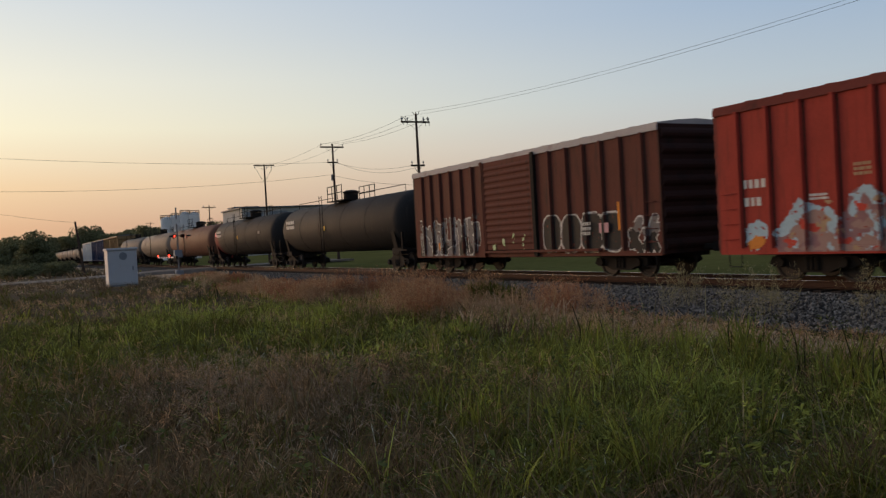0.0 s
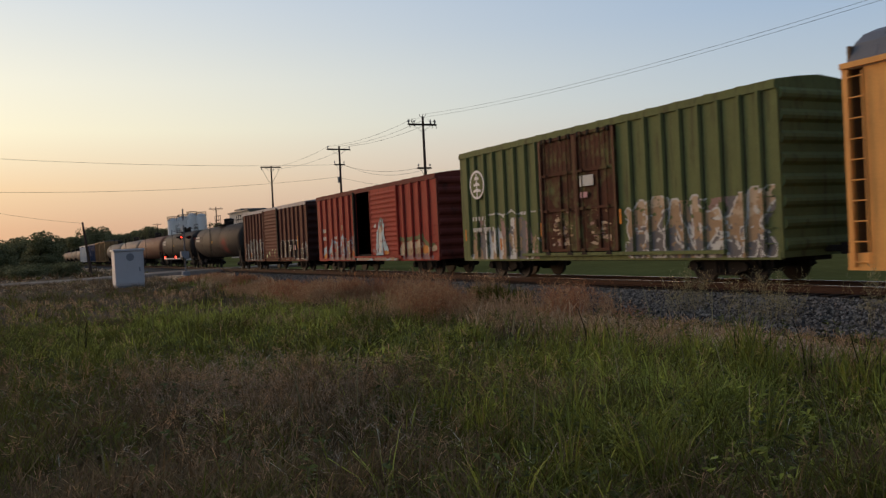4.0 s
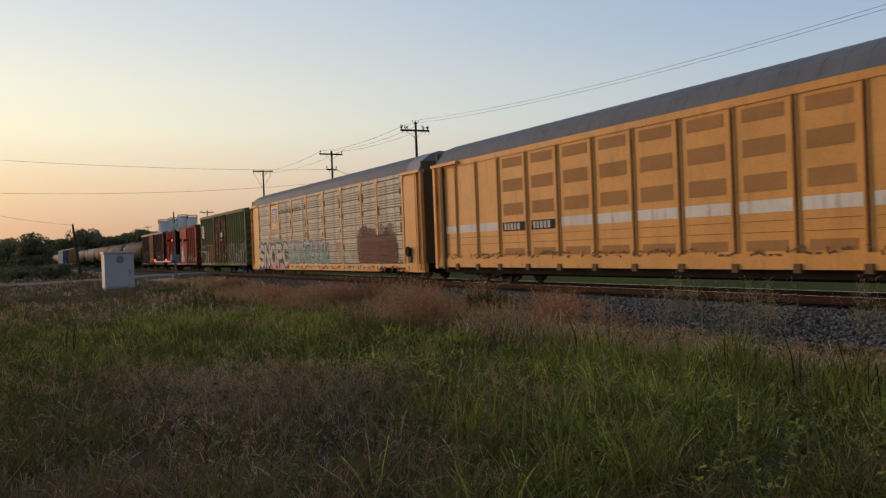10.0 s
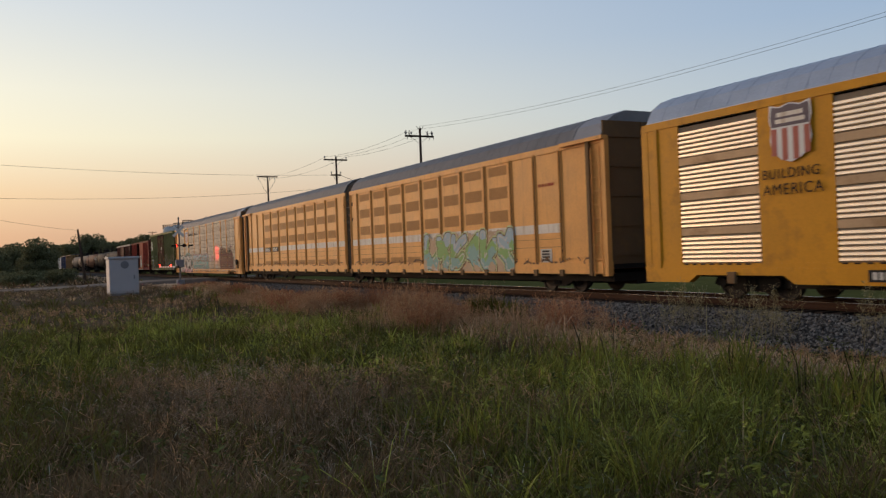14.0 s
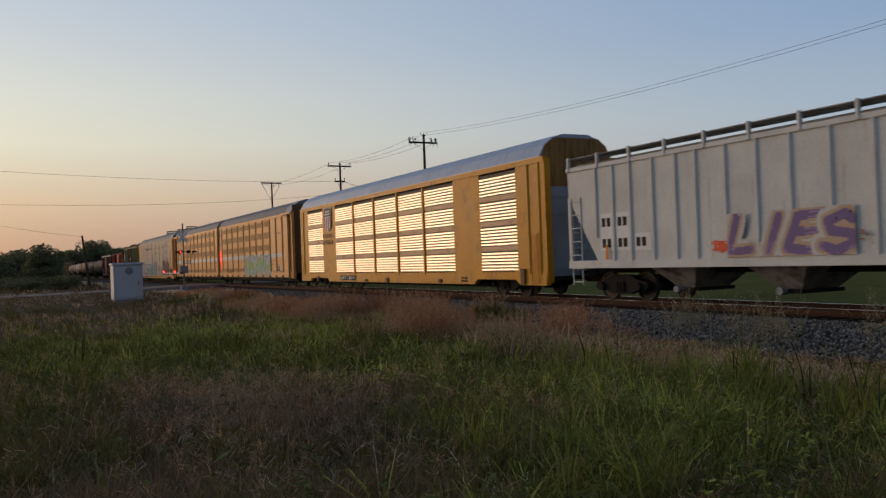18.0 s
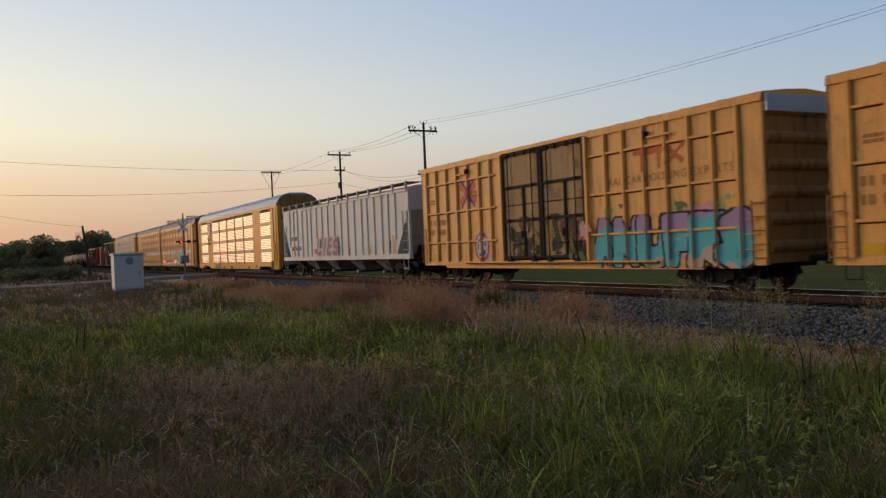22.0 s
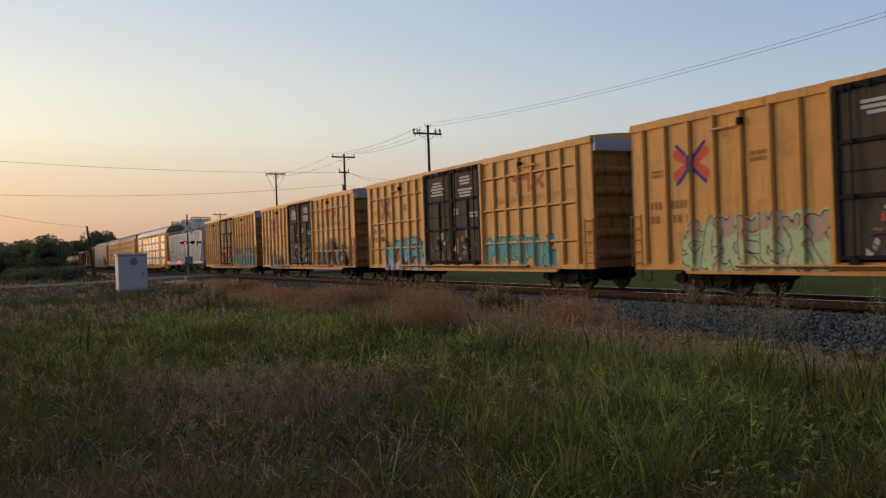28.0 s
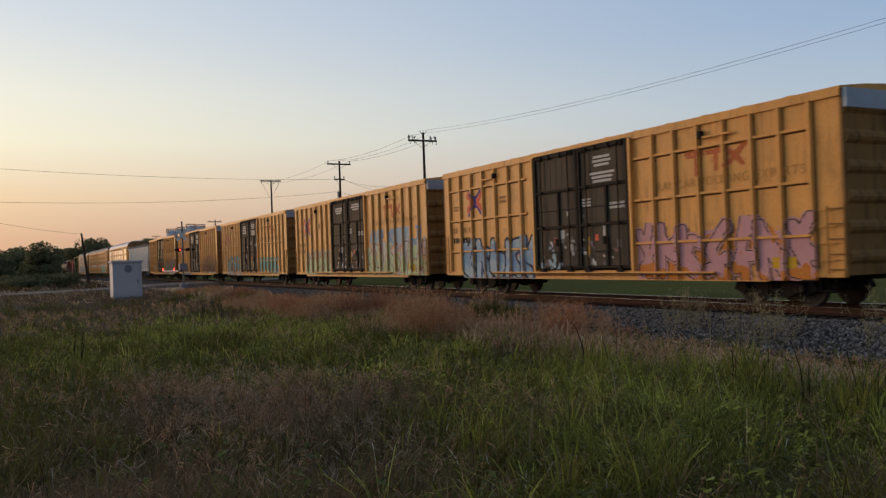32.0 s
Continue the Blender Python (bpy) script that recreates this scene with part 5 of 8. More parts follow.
# ---- sprayed paint, marks and lettering on the cars ----
def paint(name, colour, vary=0.12):
    return material(name, colour, 0.55, vary=vary, scale=2.0, bump=0.05, dirt=tuple(0.6 * v for v in colour), dirt_amount=0.2)


PAINT = {
    "white": paint("sprayed_white", (0.55, 0.53, 0.48)), "cream": paint("sprayed_cream", (0.48, 0.36, 0.24)), "pink": paint("sprayed_pink", (0.55, 0.30, 0.30)),
    "black": paint("sprayed_black", (0.03, 0.028, 0.027)), "grey": paint("sprayed_grey", (0.16, 0.145, 0.14)), "sky": paint("sprayed_pale_blue", (0.34, 0.45, 0.50)),
    "teal": paint("sprayed_teal", (0.14, 0.38, 0.36)), "turquoise": paint("sprayed_turquoise", (0.10, 0.42, 0.44)), "mint": paint("sprayed_mint", (0.48, 0.58, 0.31)),
    "purple": paint("sprayed_purple", (0.20, 0.14, 0.26)), "maroon": paint("sprayed_maroon", (0.115, 0.036, 0.036)), "orange": paint("sprayed_orange", (0.55, 0.20, 0.04)),
    "blue": paint("sprayed_blue", (0.06, 0.10, 0.28)), "rust": paint("flaked_rust", (0.10, 0.045, 0.025)), "red": paint("sprayed_red", (0.45, 0.06, 0.04)), "tan": paint("sprayed_tan", (0.36, 0.24, 0.14)),
    "dust": paint("rubbed_pale_mauve", (0.30, 0.19, 0.16)), "olive": paint("sprayed_dull_green", (0.12, 0.14, 0.06)), "mauve": paint("sprayed_mauve", (0.24, 0.13, 0.13)), "seafoam": paint("sprayed_seafoam", (0.24, 0.40, 0.36)), "lime": paint("sprayed_light_green", (0.25, 0.42, 0.16)), "brownish": paint("sprayed_brown", (0.16, 0.095, 0.055)),
    "redorange": paint("sprayed_red_orange", (0.68, 0.125, 0.06)), "mark_blue": paint("sprayed_deep_blue", (0.055, 0.06, 0.26)), "lilac": paint("sprayed_lilac", (0.34, 0.24, 0.36)), "steelsky": paint("sprayed_mid_blue", (0.22, 0.34, 0.46)), "steel": paint("sprayed_steel_blue", (0.13, 0.20, 0.27)), "navy": paint("sprayed_navy", (0.035, 0.06, 0.10)),
}


def stroke_shapes(rng, n, width, height):
    """Overlapping loops, arcs and slashes that fill the strip, as chains of points."""
    out = []
    n = int(n * 1.55)
    step = width / n
    for i in range(n):
        cx, w = (i + 0.5 + rng.uniform(-0.25, 0.25)) * step, step * rng.uniform(0.45, 0.85)
        lean = rng.uniform(-0.35, 0.35)
        kind = rng.choice("arch ring slash bowl slash drop".split())
        lo, hi = rng.uniform(0.04, 0.22), rng.uniform(0.72, 0.96)
        if kind == "arch":
            pts = [(-w * math.cos(a * math.pi / 8), lo + (hi - lo) * math.sin(a * math.pi / 8) ** 0.7) for a in range(9)]
        elif kind == "bowl":
            pts = [(-w * math.cos(a * math.pi / 8), hi - (hi - lo) * math.sin(a * math.pi / 8) ** 0.7) for a in range(9)]
        elif kind == "ring":
            k = rng.uniform(0.6, 1.0)
            pts = [(w * 0.7 * math.cos(a * math.pi / 6 * k), 0.45 + 0.30 * math.sin(a * math.pi / 6 * k)) for a in range(13)]
        elif kind == "drop":
            pts = [(0, hi), (w * 0.2, 0.5), (-w * 0.1, lo)]
        else:
            pts = [(-w * 0.8, lo), (-w * 0.1, 0.5 + rng.uniform(-0.2, 0.2)), (w * 0.8, hi)]
        out.append([(min(max(cx + x + lean * (z - 0.4) * height, 0.08), width - 0.08), z * height) for x, z in pts])
    return out


def wall_depth(c):
    posts, w, half, sill = POSTS[c.name]
    p = np.array(posts)

    def depth(x, z):
        near = np.abs(x[:, None] - p[None]).min(1)
        y = np.full(len(x), -half - 0.006)
        y[near < w / 2 + 0.03] = -half - 0.055
        y[near < w / 2] = -half - 0.102
        y[(z < sill + 0.15)] = np.minimum(y[(z < sill + 0.15)], -half - 0.026)
        return y
    return depth


def flat_depth(y0):
    return lambda x, z: np.full(len(x), y0)


def coat(c, x0, z0, x, z, paint_of, names, depth, cell):
    """Cells of paint laid on the wall, one part for each colour."""
    X, Z = x + x0, z + z0
    Y = depth(X, Z)
    half = cell / 2
    paint_of = np.where(np.isnan(Y), -1, paint_of)
    for k, nm in enumerate(names):
        m = paint_of == k
        if m.sum() < 4:
            continue
        px, py, pz = X[m], Y[m], Z[m]
        v = np.stack([np.stack([px + a * half, py, pz + b * half], 1) for a, b in ((-1, -1), (1, -1), (1, 1), (-1, 1))], 1).reshape(-1, 3)
        f = np.arange(len(v)).reshape(-1, 4)
        ob = mesh_from("spray_paint", v.tolist(), f.tolist(), PAINT[nm], c)
        ob["label"], ob["kind"] = nm.replace("_", " ") + " spray paint", "stuff"


def cells(w, h, cell):
    gx, gz = np.meshgrid((np.arange(int(w / cell)) + 0.5) * cell, (np.arange(int(h / cell)) + 0.5) * cell)
    return gx.ravel(), gz.ravel()


def field(x, z, fx, fz, seed):
    return np.array([noise.noise(Vector((a * fx, b * fz, seed))) for a, b in zip(x, z)])


def sprayed(c, x0, x1, z0, z1, fills, outline, cloud, seed, n, depth, thick=0.14, cell=0.03, ragged=0.35, worn=0.0, gradient=True, spread=0.30):
    """A coat of spray paint that follows the wall: loops with fills by height, an outline and a cloud behind."""
    rng = random.Random(seed)
    w, h = x1 - x0, z1 - z0
    x, z = cells(w, h, cell)
    d = np.full(len(x), 9.0)
    which = np.zeros(len(x), int)
    for si, s in enumerate(stroke_shapes(rng, n, w, h * 0.94)):
        for (ax, az), (bx, bz) in zip(s, s[1:]):
            vx, vz = bx - ax, bz - az
            t = np.clip(((x - ax) * vx + (z - az) * vz) / (vx * vx + vz * vz + 1e-9), 0, 1)
            q = np.hypot(x - ax - t * vx, z - az - t * vz)
            which[q < d] = si
            d = np.minimum(d, q)
    wob = field(x, z, 2.3, 2.3, seed * 1.7)
    fine = field(x, z, 7, 7, seed * 3.1)
    edge = np.minimum(np.minimum(x, w - x), np.minimum(z + 0.25, h - z))
    paint_of = np.full(len(x), -1)
    names = list(fills) + ([outline] if outline else []) + ([cloud] if cloud else [])
    if cloud:
        paint_of[(d < thick + spread + ragged * wob) & (edge > 0.10 + 0.25 * wob + 0.1 * fine)] = len(names) - 1
    if outline:
        paint_of[d < thick + 0.045] = len(fills)
    level = (z / h * 0.999 if gradient else (which % len(fills) + 0.5) / len(fills)) + 0.22 * wob
    band = np.clip((level * len(fills)).astype(int), 0, len(fills) - 1)
    inner = d < thick
    paint_of[inner] = band[inner]
    paint_of[fine > 0.62 - worn] = -1
    coat(c, x0, z0, x, z, paint_of, names, depth, cell)


LETTERS = {
    "S": [[(0.9, 0.85), (0.5, 1.0), (0.12, 0.8), (0.25, 0.55), (0.75, 0.45), (0.88, 0.2), (0.5, 0.0), (0.1, 0.15)]],
    "N": [[(0.08, 0), (0.12, 1), (0.8, 0.05), (0.9, 1)]], "L": [[(0.25, 1), (0.12, 0.05), (0.85, 0.1)]], "I": [[(0.5, 0), (0.55, 1)]],
    "O": [[(0.5 + 0.42 * math.cos(a * 0.6283), 0.48 + 0.48 * math.sin(a * 0.6283)) for a in range(11)]],
    "P": [[(0.2, 0), (0.15, 1), (0.75, 0.98), (0.92, 0.72), (0.7, 0.48), (0.2, 0.45)]], "C": [[(0.9, 0.8), (0.5, 1.0), (0.12, 0.55), (0.45, 0.0), (0.9, 0.18)]],
    "E": [[(0.9, 0.98), (0.2, 0.92), (0.1, 0.05), (0.88, 0.0)], [(0.18, 0.5), (0.75, 0.52)]], "A": [[(0.0, 0.0), (0.45, 1.0), (0.95, 0.0)], [(0.2, 0.35), (0.75, 0.35)]],
    "R": [[(0.12, 0), (0.15, 1), (0.75, 0.95), (0.85, 0.7), (0.2, 0.5), (0.95, 0.0)]], "K": [[(0.12, 0), (0.15, 1)], [(0.9, 1.0), (0.2, 0.48), (0.95, 0.0)]],
    "U": [[(0.1, 1), (0.15, 0.15), (0.5, 0.0), (0.85, 0.15), (0.9, 1)]], "M": [[(0.0, 0), (0.15, 1), (0.5, 0.3), (0.85, 1), (1.0, 0)]], "W": [[(0.0, 1), (0.25, 0), (0.5, 0.7), (0.75, 0), (1.0, 1)]],
}


def glyph(rng, style):
    """Abstract thick strokes in a unit box, with their weight."""
    if style in LETTERS:
        return LETTERS[style], 0.19
    if style == "arch":
        return [[(0.5, 0.30), (0.5, 0.62)]], 0.40
    if style == "crescent":
        s = rng.choice((-1, 1))
        return [[(0.5 + s * 0.30 * math.cos(a * 0.42 - 1.25), 0.5 + 0.44 * math.sin(a * 0.42 - 1.25)) for a in range(7)]], 0.24
    if style == "block":
        a, b = rng.choice(((0.15, 0.8), (0.3, 0.85), (0.1, 0.6)))
        return [[(a, 0.0), (a, 1.0)], [(b, rng.choice((0.0, 0.35))), (b, rng.choice((0.8, 1.0)))], [(a, rng.choice((0.2, 0.55, 0.9))), (b, rng.choice((0.3, 0.6, 0.85)))]], 0.13
    spine = rng.choice(([(0.15, 0.0), (0.2, 1.0)], [(0.75, 1.0), (0.25, 0.55), (0.7, 0.0)], [(0.2, 1.0), (0.1, 0.2), (0.55, 0.0)], [(0.5, 0.0), (0.45, 0.6), (0.7, 1.0)]))
    limbs = [spine]
    for k in range(2):
        z = rng.choice((0.1, 0.5, 0.9)) + rng.uniform(-0.06, 0.06)
        e = (rng.uniform(0.75, 1.05), rng.choice((0.0, 0.35, 0.7, 1.0)))
        limbs.append([(0.2, z), ((0.2 + e[0]) / 2, (z + e[1]) / 2 + rng.uniform(-0.2, 0.2)), e])
    return limbs, 0.155


def piece(c, x0, x1, z0, z1, n, fills, outline, rim, shadow, cloud, seed, depth, style="wild", cloud_top=0.0, cell=0.028, worn=0.0, accent=None, line=0.035, fat=1.0, slant=0.0):
    """A row of fat abstract shapes, one over the next, each with fills, an outline and a rim, over a shadow and a cloud."""
    rng = random.Random(seed)
    w, h = x1 - x0, z1 - z0 + cloud_top
    x, z = cells(w, h, cell)
    hl = z1 - z0
    wob, fine = field(x, z, 2.1, 2.1, seed * 1.7), field(x, z, 8, 8, seed * 3.1)
    names = [cloud or outline, shadow or outline, rim or outline, outline, accent or outline] + list(fills)
    paint_of = np.full(len(x), -1)
    if cloud:
        reach = (hl + cloud_top) * 0.86 + 0.35 * field(x, z * 0, 1.6, 1, seed * 6.1) + 0.12 * fine
        paint_of[(z < reach) & (np.minimum(x, w - x) > 0.12 + 0.25 * wob)] = 0
    n = len(style) if style.isupper() else n
    step = w / n
    shapes = []
    for i in range(n):
        limbs, weight = glyph(rng, style[i] if style.isupper() else style)
        gw = step * rng.uniform(0.95, 1.2)
        gx, lean, rise, tall = i * step + 0.02, rng.uniform(-0.12, 0.12), rng.uniform(0.0, 0.06), rng.uniform(0.86, 1.0)
        lean += slant
        if style == "crescent":
            lean = 0.22
        th = weight * fat * min(gw, hl * (1.1 if style != "arch" else 2))
        pts = [[(min(max(gx + u * gw + lean * (v - 0.5) * hl, th * 0.6), w - th * 0.6), th * 0.8 + (hl - 1.7 * th) * (rise + v * (tall - rise))) for u, v in s] for s in limbs]
        shapes.append((pts, th))

    def distance(pts, px, pz):
        d = np.full(len(px), 9.0)
        for s in pts:
            for (ax, az), (bx, bz) in zip(s, s[1:]):
                vx, vz = bx - ax, bz - az
                t = np.clip(((px - ax) * vx + (pz - az) * vz) / (vx * vx + vz * vz + 1e-9), 0, 1)
                qx, qz = px - ax - t * vx, pz - az - t * vz
                d = np.minimum(d, np.maximum(np.hypot(qx, qz) * 0.92, np.maximum(np.abs(qx), np.abs(qz))))
        return d
    ds = [(distance(p, x, z) + 0.03 * wob, t) for p, t in shapes]
    if shadow:
        for p, t in shapes:
            paint_of[distance(p, x - 0.10, z + 0.08) + 0.03 * wob < t + line] = 1
    k = len(fills)
    for i, (d, t) in enumerate(ds):
        if rim:
            paint_of[d < t + line * 2.2] = 2
        paint_of[d < t + line] = 3
        level = z / hl * 0.85 + 0.25 * wob + 0.07 * fine + 0.25 * rng.random()
        band = np.clip((level * k).astype(int), 0, k - 1) + 5
        inner = d < t
        paint_of[inner] = band[inner]
        if accent:
            paint_of[inner & (np.abs(d - t * 0.62) < 0.02) & (wob > 0.05)] = 4
    paint_of[fine > 0.60 - worn] = -1
    coat(c, x0, z0, x, z, paint_of, names, depth, cell)


def splash(c, x0, x1, z0, z1, colours, seed, depth, cover=0.0, fx=1.2, fz=1.2, cell=0.028):
    """Loose patches of rubbed paint."""
    x, z = cells(x1 - x0, z1 - z0, cell)
    w, h = x1 - x0, z1 - z0
    fine = field(x, z, 9, 9, seed * 3.3)
    paint_of = np.full(len(x), -1)
    for k in range(len(colours)):
        f = field(x, z, fx, fz, seed + 7.7 * k) + 0.30 * field(x, z, fx * 3.1, fz * 3.1, seed + 3.3 * k) + 0.22 * fine - 0.7 * np.clip(z / h - 0.5, 0, 1) - 0.6 * np.exp(-np.minimum(x, w - x) / 0.3)
        paint_of[(f > 0.16 + 0.05 * k - cover) & (np.minimum(x, w - x) > 0.1)] = k
    paint_of[fine > 0.5] = -1
    coat(c, x0, z0, x, z, paint_of, colours, depth, cell)


def brushed(c, x0, x1, z0, z1, strokes, seed, depth, cell=0.03, worn=0.0, blur=0.05):
    """Strokes of paint laid over one another: (colour, half width, points)."""
    x, z = cells(x1 - x0, z1 - z0, cell)
    wob, fine = field(x, z, 2.6, 2.6, seed * 1.9), field(x, z, 9, 9, seed * 2.3)
    names = sorted({k for k, w, p in strokes})
    paint_of = np.full(len(x), -1)
    for nm, width, pts in strokes:
        for (ax, az), (bx, bz) in zip(pts, pts[1:] or pts):
            ax, az, bx, bz = ax - x0, az - z0, bx - x0, bz - z0
            vx, vz = bx - ax, bz - az
            t = np.clip(((x - ax) * vx + (z - az) * vz) / (vx * vx + vz * vz + 1e-9), 0, 1)
            q = np.hypot(x - ax - t * vx, z - az - t * vz)
            paint_of[q < width + blur * wob + 0.4 * blur * fine] = names.index(nm)
    paint_of[fine > 0.62 - worn] = -1
    coat(c, x0, z0, x, z, paint_of, names, depth, cell)


def round_loop(x, z, r, a0=0, a1=360, n=14):
    return [(x + r * math.cos(radians(a0 + (a1 - a0) * i / n)), z + r * math.sin(radians(a0 + (a1 - a0) * i / n))) for i in range(n + 1)]


W = wall_depth
splash(BROWN, 0.3, 5.9, 0.74, 2.4, ["black", "grey"], 3, W(BROWN), 0.25)
def over(depth, k=1):
    """A further coat, a little proud of the one below it."""
    return lambda x, z: depth(x, z) - 0.003 * k


piece(BROWN, 0.5, 5.8, 0.76, 2.35, 5, ["black", "grey", "grey"], "white", None, None, None, 4, over(W(BROWN)), "block", worn=0.22, line=0.04)
piece(BROWN, 9.8, 14.0, 0.76, 2.2, 4, ["black", "black"], "grey", "white", None, None, 5, W(BROWN), "arch", worn=0.06, line=0.035)
piece(BROWN, 14.2, 15.6, 0.76, 1.9, 2, ["black", "grey"], "white", None, None, None, 8, W(BROWN), worn=0.2)
splash(BROWN, 6.3, 9.3, 0.95, 1.7, ["mint"], 9, flat_depth(-1.645), -0.22, 3, 3)
brushed(REDCAR, 0.7, 6.05, 0.73, 2.3, [
    ("sky", 0.24, round_loop(1.15, 1.15, 0.14)), ("orange", 0.14, [(1.0, 0.95), (1.4, 0.95)]),
    ("sky", 0.22, [(2.0, 1.1), (2.5, 1.75), (3.1, 1.5), (3.5, 1.25)]), ("mauve", 0.34, [(2.1, 0.9), (3.4, 0.95), (4.4, 0.95), (5.9, 0.95)]),
    ("dust", 0.24, [(2.3, 1.1), (2.9, 1.45), (3.2, 1.0)]), ("mauve", 0.42, [(3.9, 1.0), (4.1, 1.75), (4.5, 1.1)]), ("sky", 0.10, [(3.8, 1.6), (4.1, 2.1), (4.5, 1.85)]),
    ("sky", 0.16, [(4.8, 1.5), (5.2, 1.65)]), ("mauve", 0.40, [(5.2, 1.0), (5.6, 1.6), (5.85, 1.2)]), ("dust", 0.12, [(4.0, 1.3), (4.6, 1.45), (5.6, 1.3)]),
    ("orange", 0.09, [(3.9, 0.98), (4.4, 0.98)]), ("orange", 0.11, [(5.3, 1.05), (5.8, 1.05)]), ("dust", 0.06, [(1.9, 0.80), (5.9, 0.80)])], 11, W(REDCAR), worn=0.14, blur=0.16)
brushed(REDCAR, 8.6, 11.0, 0.96, 3.0, [
    ("sky", 0.36, [(9.55, 1.1), (9.6, 2.1), (9.75, 2.4)]), ("sky", 0.18, [(9.2, 1.0), (9.3, 2.0)]), ("sky", 0.18, [(9.9, 2.2), (10.1, 1.5), (10.4, 1.15)]),
    ("grey", 0.11, round_loop(9.72, 2.62, 0.13)), ("white", 0.17, [(9.55, 1.25), (9.65, 2.0)]), ("cream", 0.13, [(9.5, 2.2), (9.85, 2.2)]), ("grey", 0.045, [(9.3, 1.1), (9.45, 2.3)]),
    ("grey", 0.045, [(9.85, 2.2), (9.9, 1.2)]), ("orange", 0.09, [(10.2, 1.05), (10.7, 1.1)]), ("white", 0.05, [(8.85, 2.4), (9.1, 2.45)]), ("mauve", 0.07, [(8.7, 1.2), (9.1, 1.1)])], 12, flat_depth(-1.652), worn=0.12, blur=0.10)
brushed(REDCAR, 10.9, 15.55, 0.73, 1.95, [
    ("olive", 0.10, [(11.75, 1.68), (12.7, 1.66), (13.2, 1.70), (14.1, 1.74), (14.4, 1.45), (15.2, 1.30)]), ("cream", 0.34, [(11.9, 1.15), (12.8, 1.20), (13.9, 1.25)]),
    ("tan", 0.26, [(12.4, 1.0), (13.6, 1.05), (14.7, 1.08)]), ("cream", 0.10, [(14.8, 1.15), (15.4, 1.18)]), ("orange", 0.18, [(14.2, 1.2), (14.7, 1.15)]), ("mauve", 0.13, [(12.1, 0.82), (13.3, 0.86), (15.1, 0.82)]),
    ("brownish", 0.05, [(12.8, 0.9), (13.0, 1.3)]), ("brownish", 0.05, [(13.7, 0.9), (13.9, 1.4)]), ("brownish", 0.04, [(12.1, 1.3), (12.4, 1.1)])], 13, W(REDCAR), worn=0.10, blur=0.12)
splash(REDCAR, 1.8, 6.0, 0.76, 2.0, ["sky", "dust", "tan", "red"], 114, over(W(REDCAR)), -0.02, 2.2, 2.6)
splash(REDCAR, 6.1, 12.0, 0.70, 0.84, ["tan", "sky", "dust"], 113, flat_depth(-1.684), 0.3, 1.4, 2.0)
splash(GREENCAR, 0.5, 5.75, 0.72, 2.25, ["dust", "grey", "tan", "white"], 14, W(GREENCAR), 0.24, 1.7, 0.8)
brushed(GREENCAR, 2.0, 5.75, 2.15, 2.65, [("white", 0.035, [(2.1, 2.42), (2.9, 2.42), (3.2, 2.30), (3.7, 2.50), (4.2, 2.36), (5.7, 2.40)])], 142, over(W(GREENCAR), 2), worn=0.2)
splash(GREENCAR, 9.95, 15.6, 0.72, 2.3, ["dust", "grey", "tan", "white"], 144, W(GREENCAR), 0.24, 1.5, 0.8)
piece(GREENCAR, 10.0, 15.6, 0.72, 2.5, 6, ["grey", "tan", "cream"], "white", None, "grey", None, 15, over(W(GREENCAR)), worn=0.25, line=0.05)
for a, b, k in ((5.9, 7.7, 0), (7.9, 9.7, 1)):
    splash(GREENCAR, a + 0.25, b - 0.1, 1.15, 2.45, ["cream", "tan", "dust"], 217 + k, flat_depth(-1.578), 0.02, 3.0, 6.5)
for x in (5.82, 7.79, 9.75):
    plate(GREENCAR, "rusty_strip", x - 0.05, x + 0.05, 0.98, 4.7, PAINT["rust"], -1.645, 0.004)


def slatted(x, z):
    """On the slats; no paint reaches the gaps between them."""
    y = np.full(len(x), -1.60)
    post = np.abs(x[:, None] - np.array([2.05, 4.9, 6.85, 9.6, 12.45, 15.4, 18.2, 21.0, 23.0, 25.95])[None]).min(1) < 0.10
    y[(np.abs(z[:, None] - OLD_GAPS[None]).min(1) < 0.017) & ~post] = np.nan
    return y


R = slatted
brushed(OLDRACK, 1.9, 9.0, 0.45, 2.45, [("seafoam", 0.30, [(2.2, 1.9), (2.6, 2.1), (3.4, 1.8), (4.6, 1.75), (5.7, 2.0), (6.4, 2.2), (7.8, 2.0), (8.7, 1.4)]), ("pink", 0.22, [(2.3, 0.72), (8.5, 0.62)]),
    ("black", 0.34, [(2.6, 1.1), (4.2, 1.3), (5.4, 1.2), (7.4, 1.2), (8.4, 1.0)]), ("black", 0.22, [(3.7, 1.6), (5.6, 1.65), (6.4, 1.9), (7.7, 1.7)])], 121, R, blur=0.14)
piece(OLDRACK, 2.0, 8.8, 0.50, 2.25, 5, ["pink", "white", "white", "white"], "black", None, "black", None, 21, over(R), "SNOPC", line=0.10, fat=0.72)
piece(OLDRACK, 9.2, 16.2, 0.80, 2.25, 8, ["teal", "seafoam", "sky"], "black", "pink", "black", "teal", 22, R, accent="white", worn=0.05, line=0.045)
splash(OLDRACK, 16.3, 20.4, 0.85, 2.0, ["cream", "pink", "white"], 23, R, 0.02)
splash(OLDRACK, 20.3, 25.4, 0.82, 2.75, ["maroon", "maroon", "mauve", "black"], 24, R, 0.26, 0.9, 0.5)
splash(OLDRACK, 20.5, 25.2, 0.82, 2.2, ["maroon", "maroon"], 124, over(R), 0.5, 0.5, 0.5)
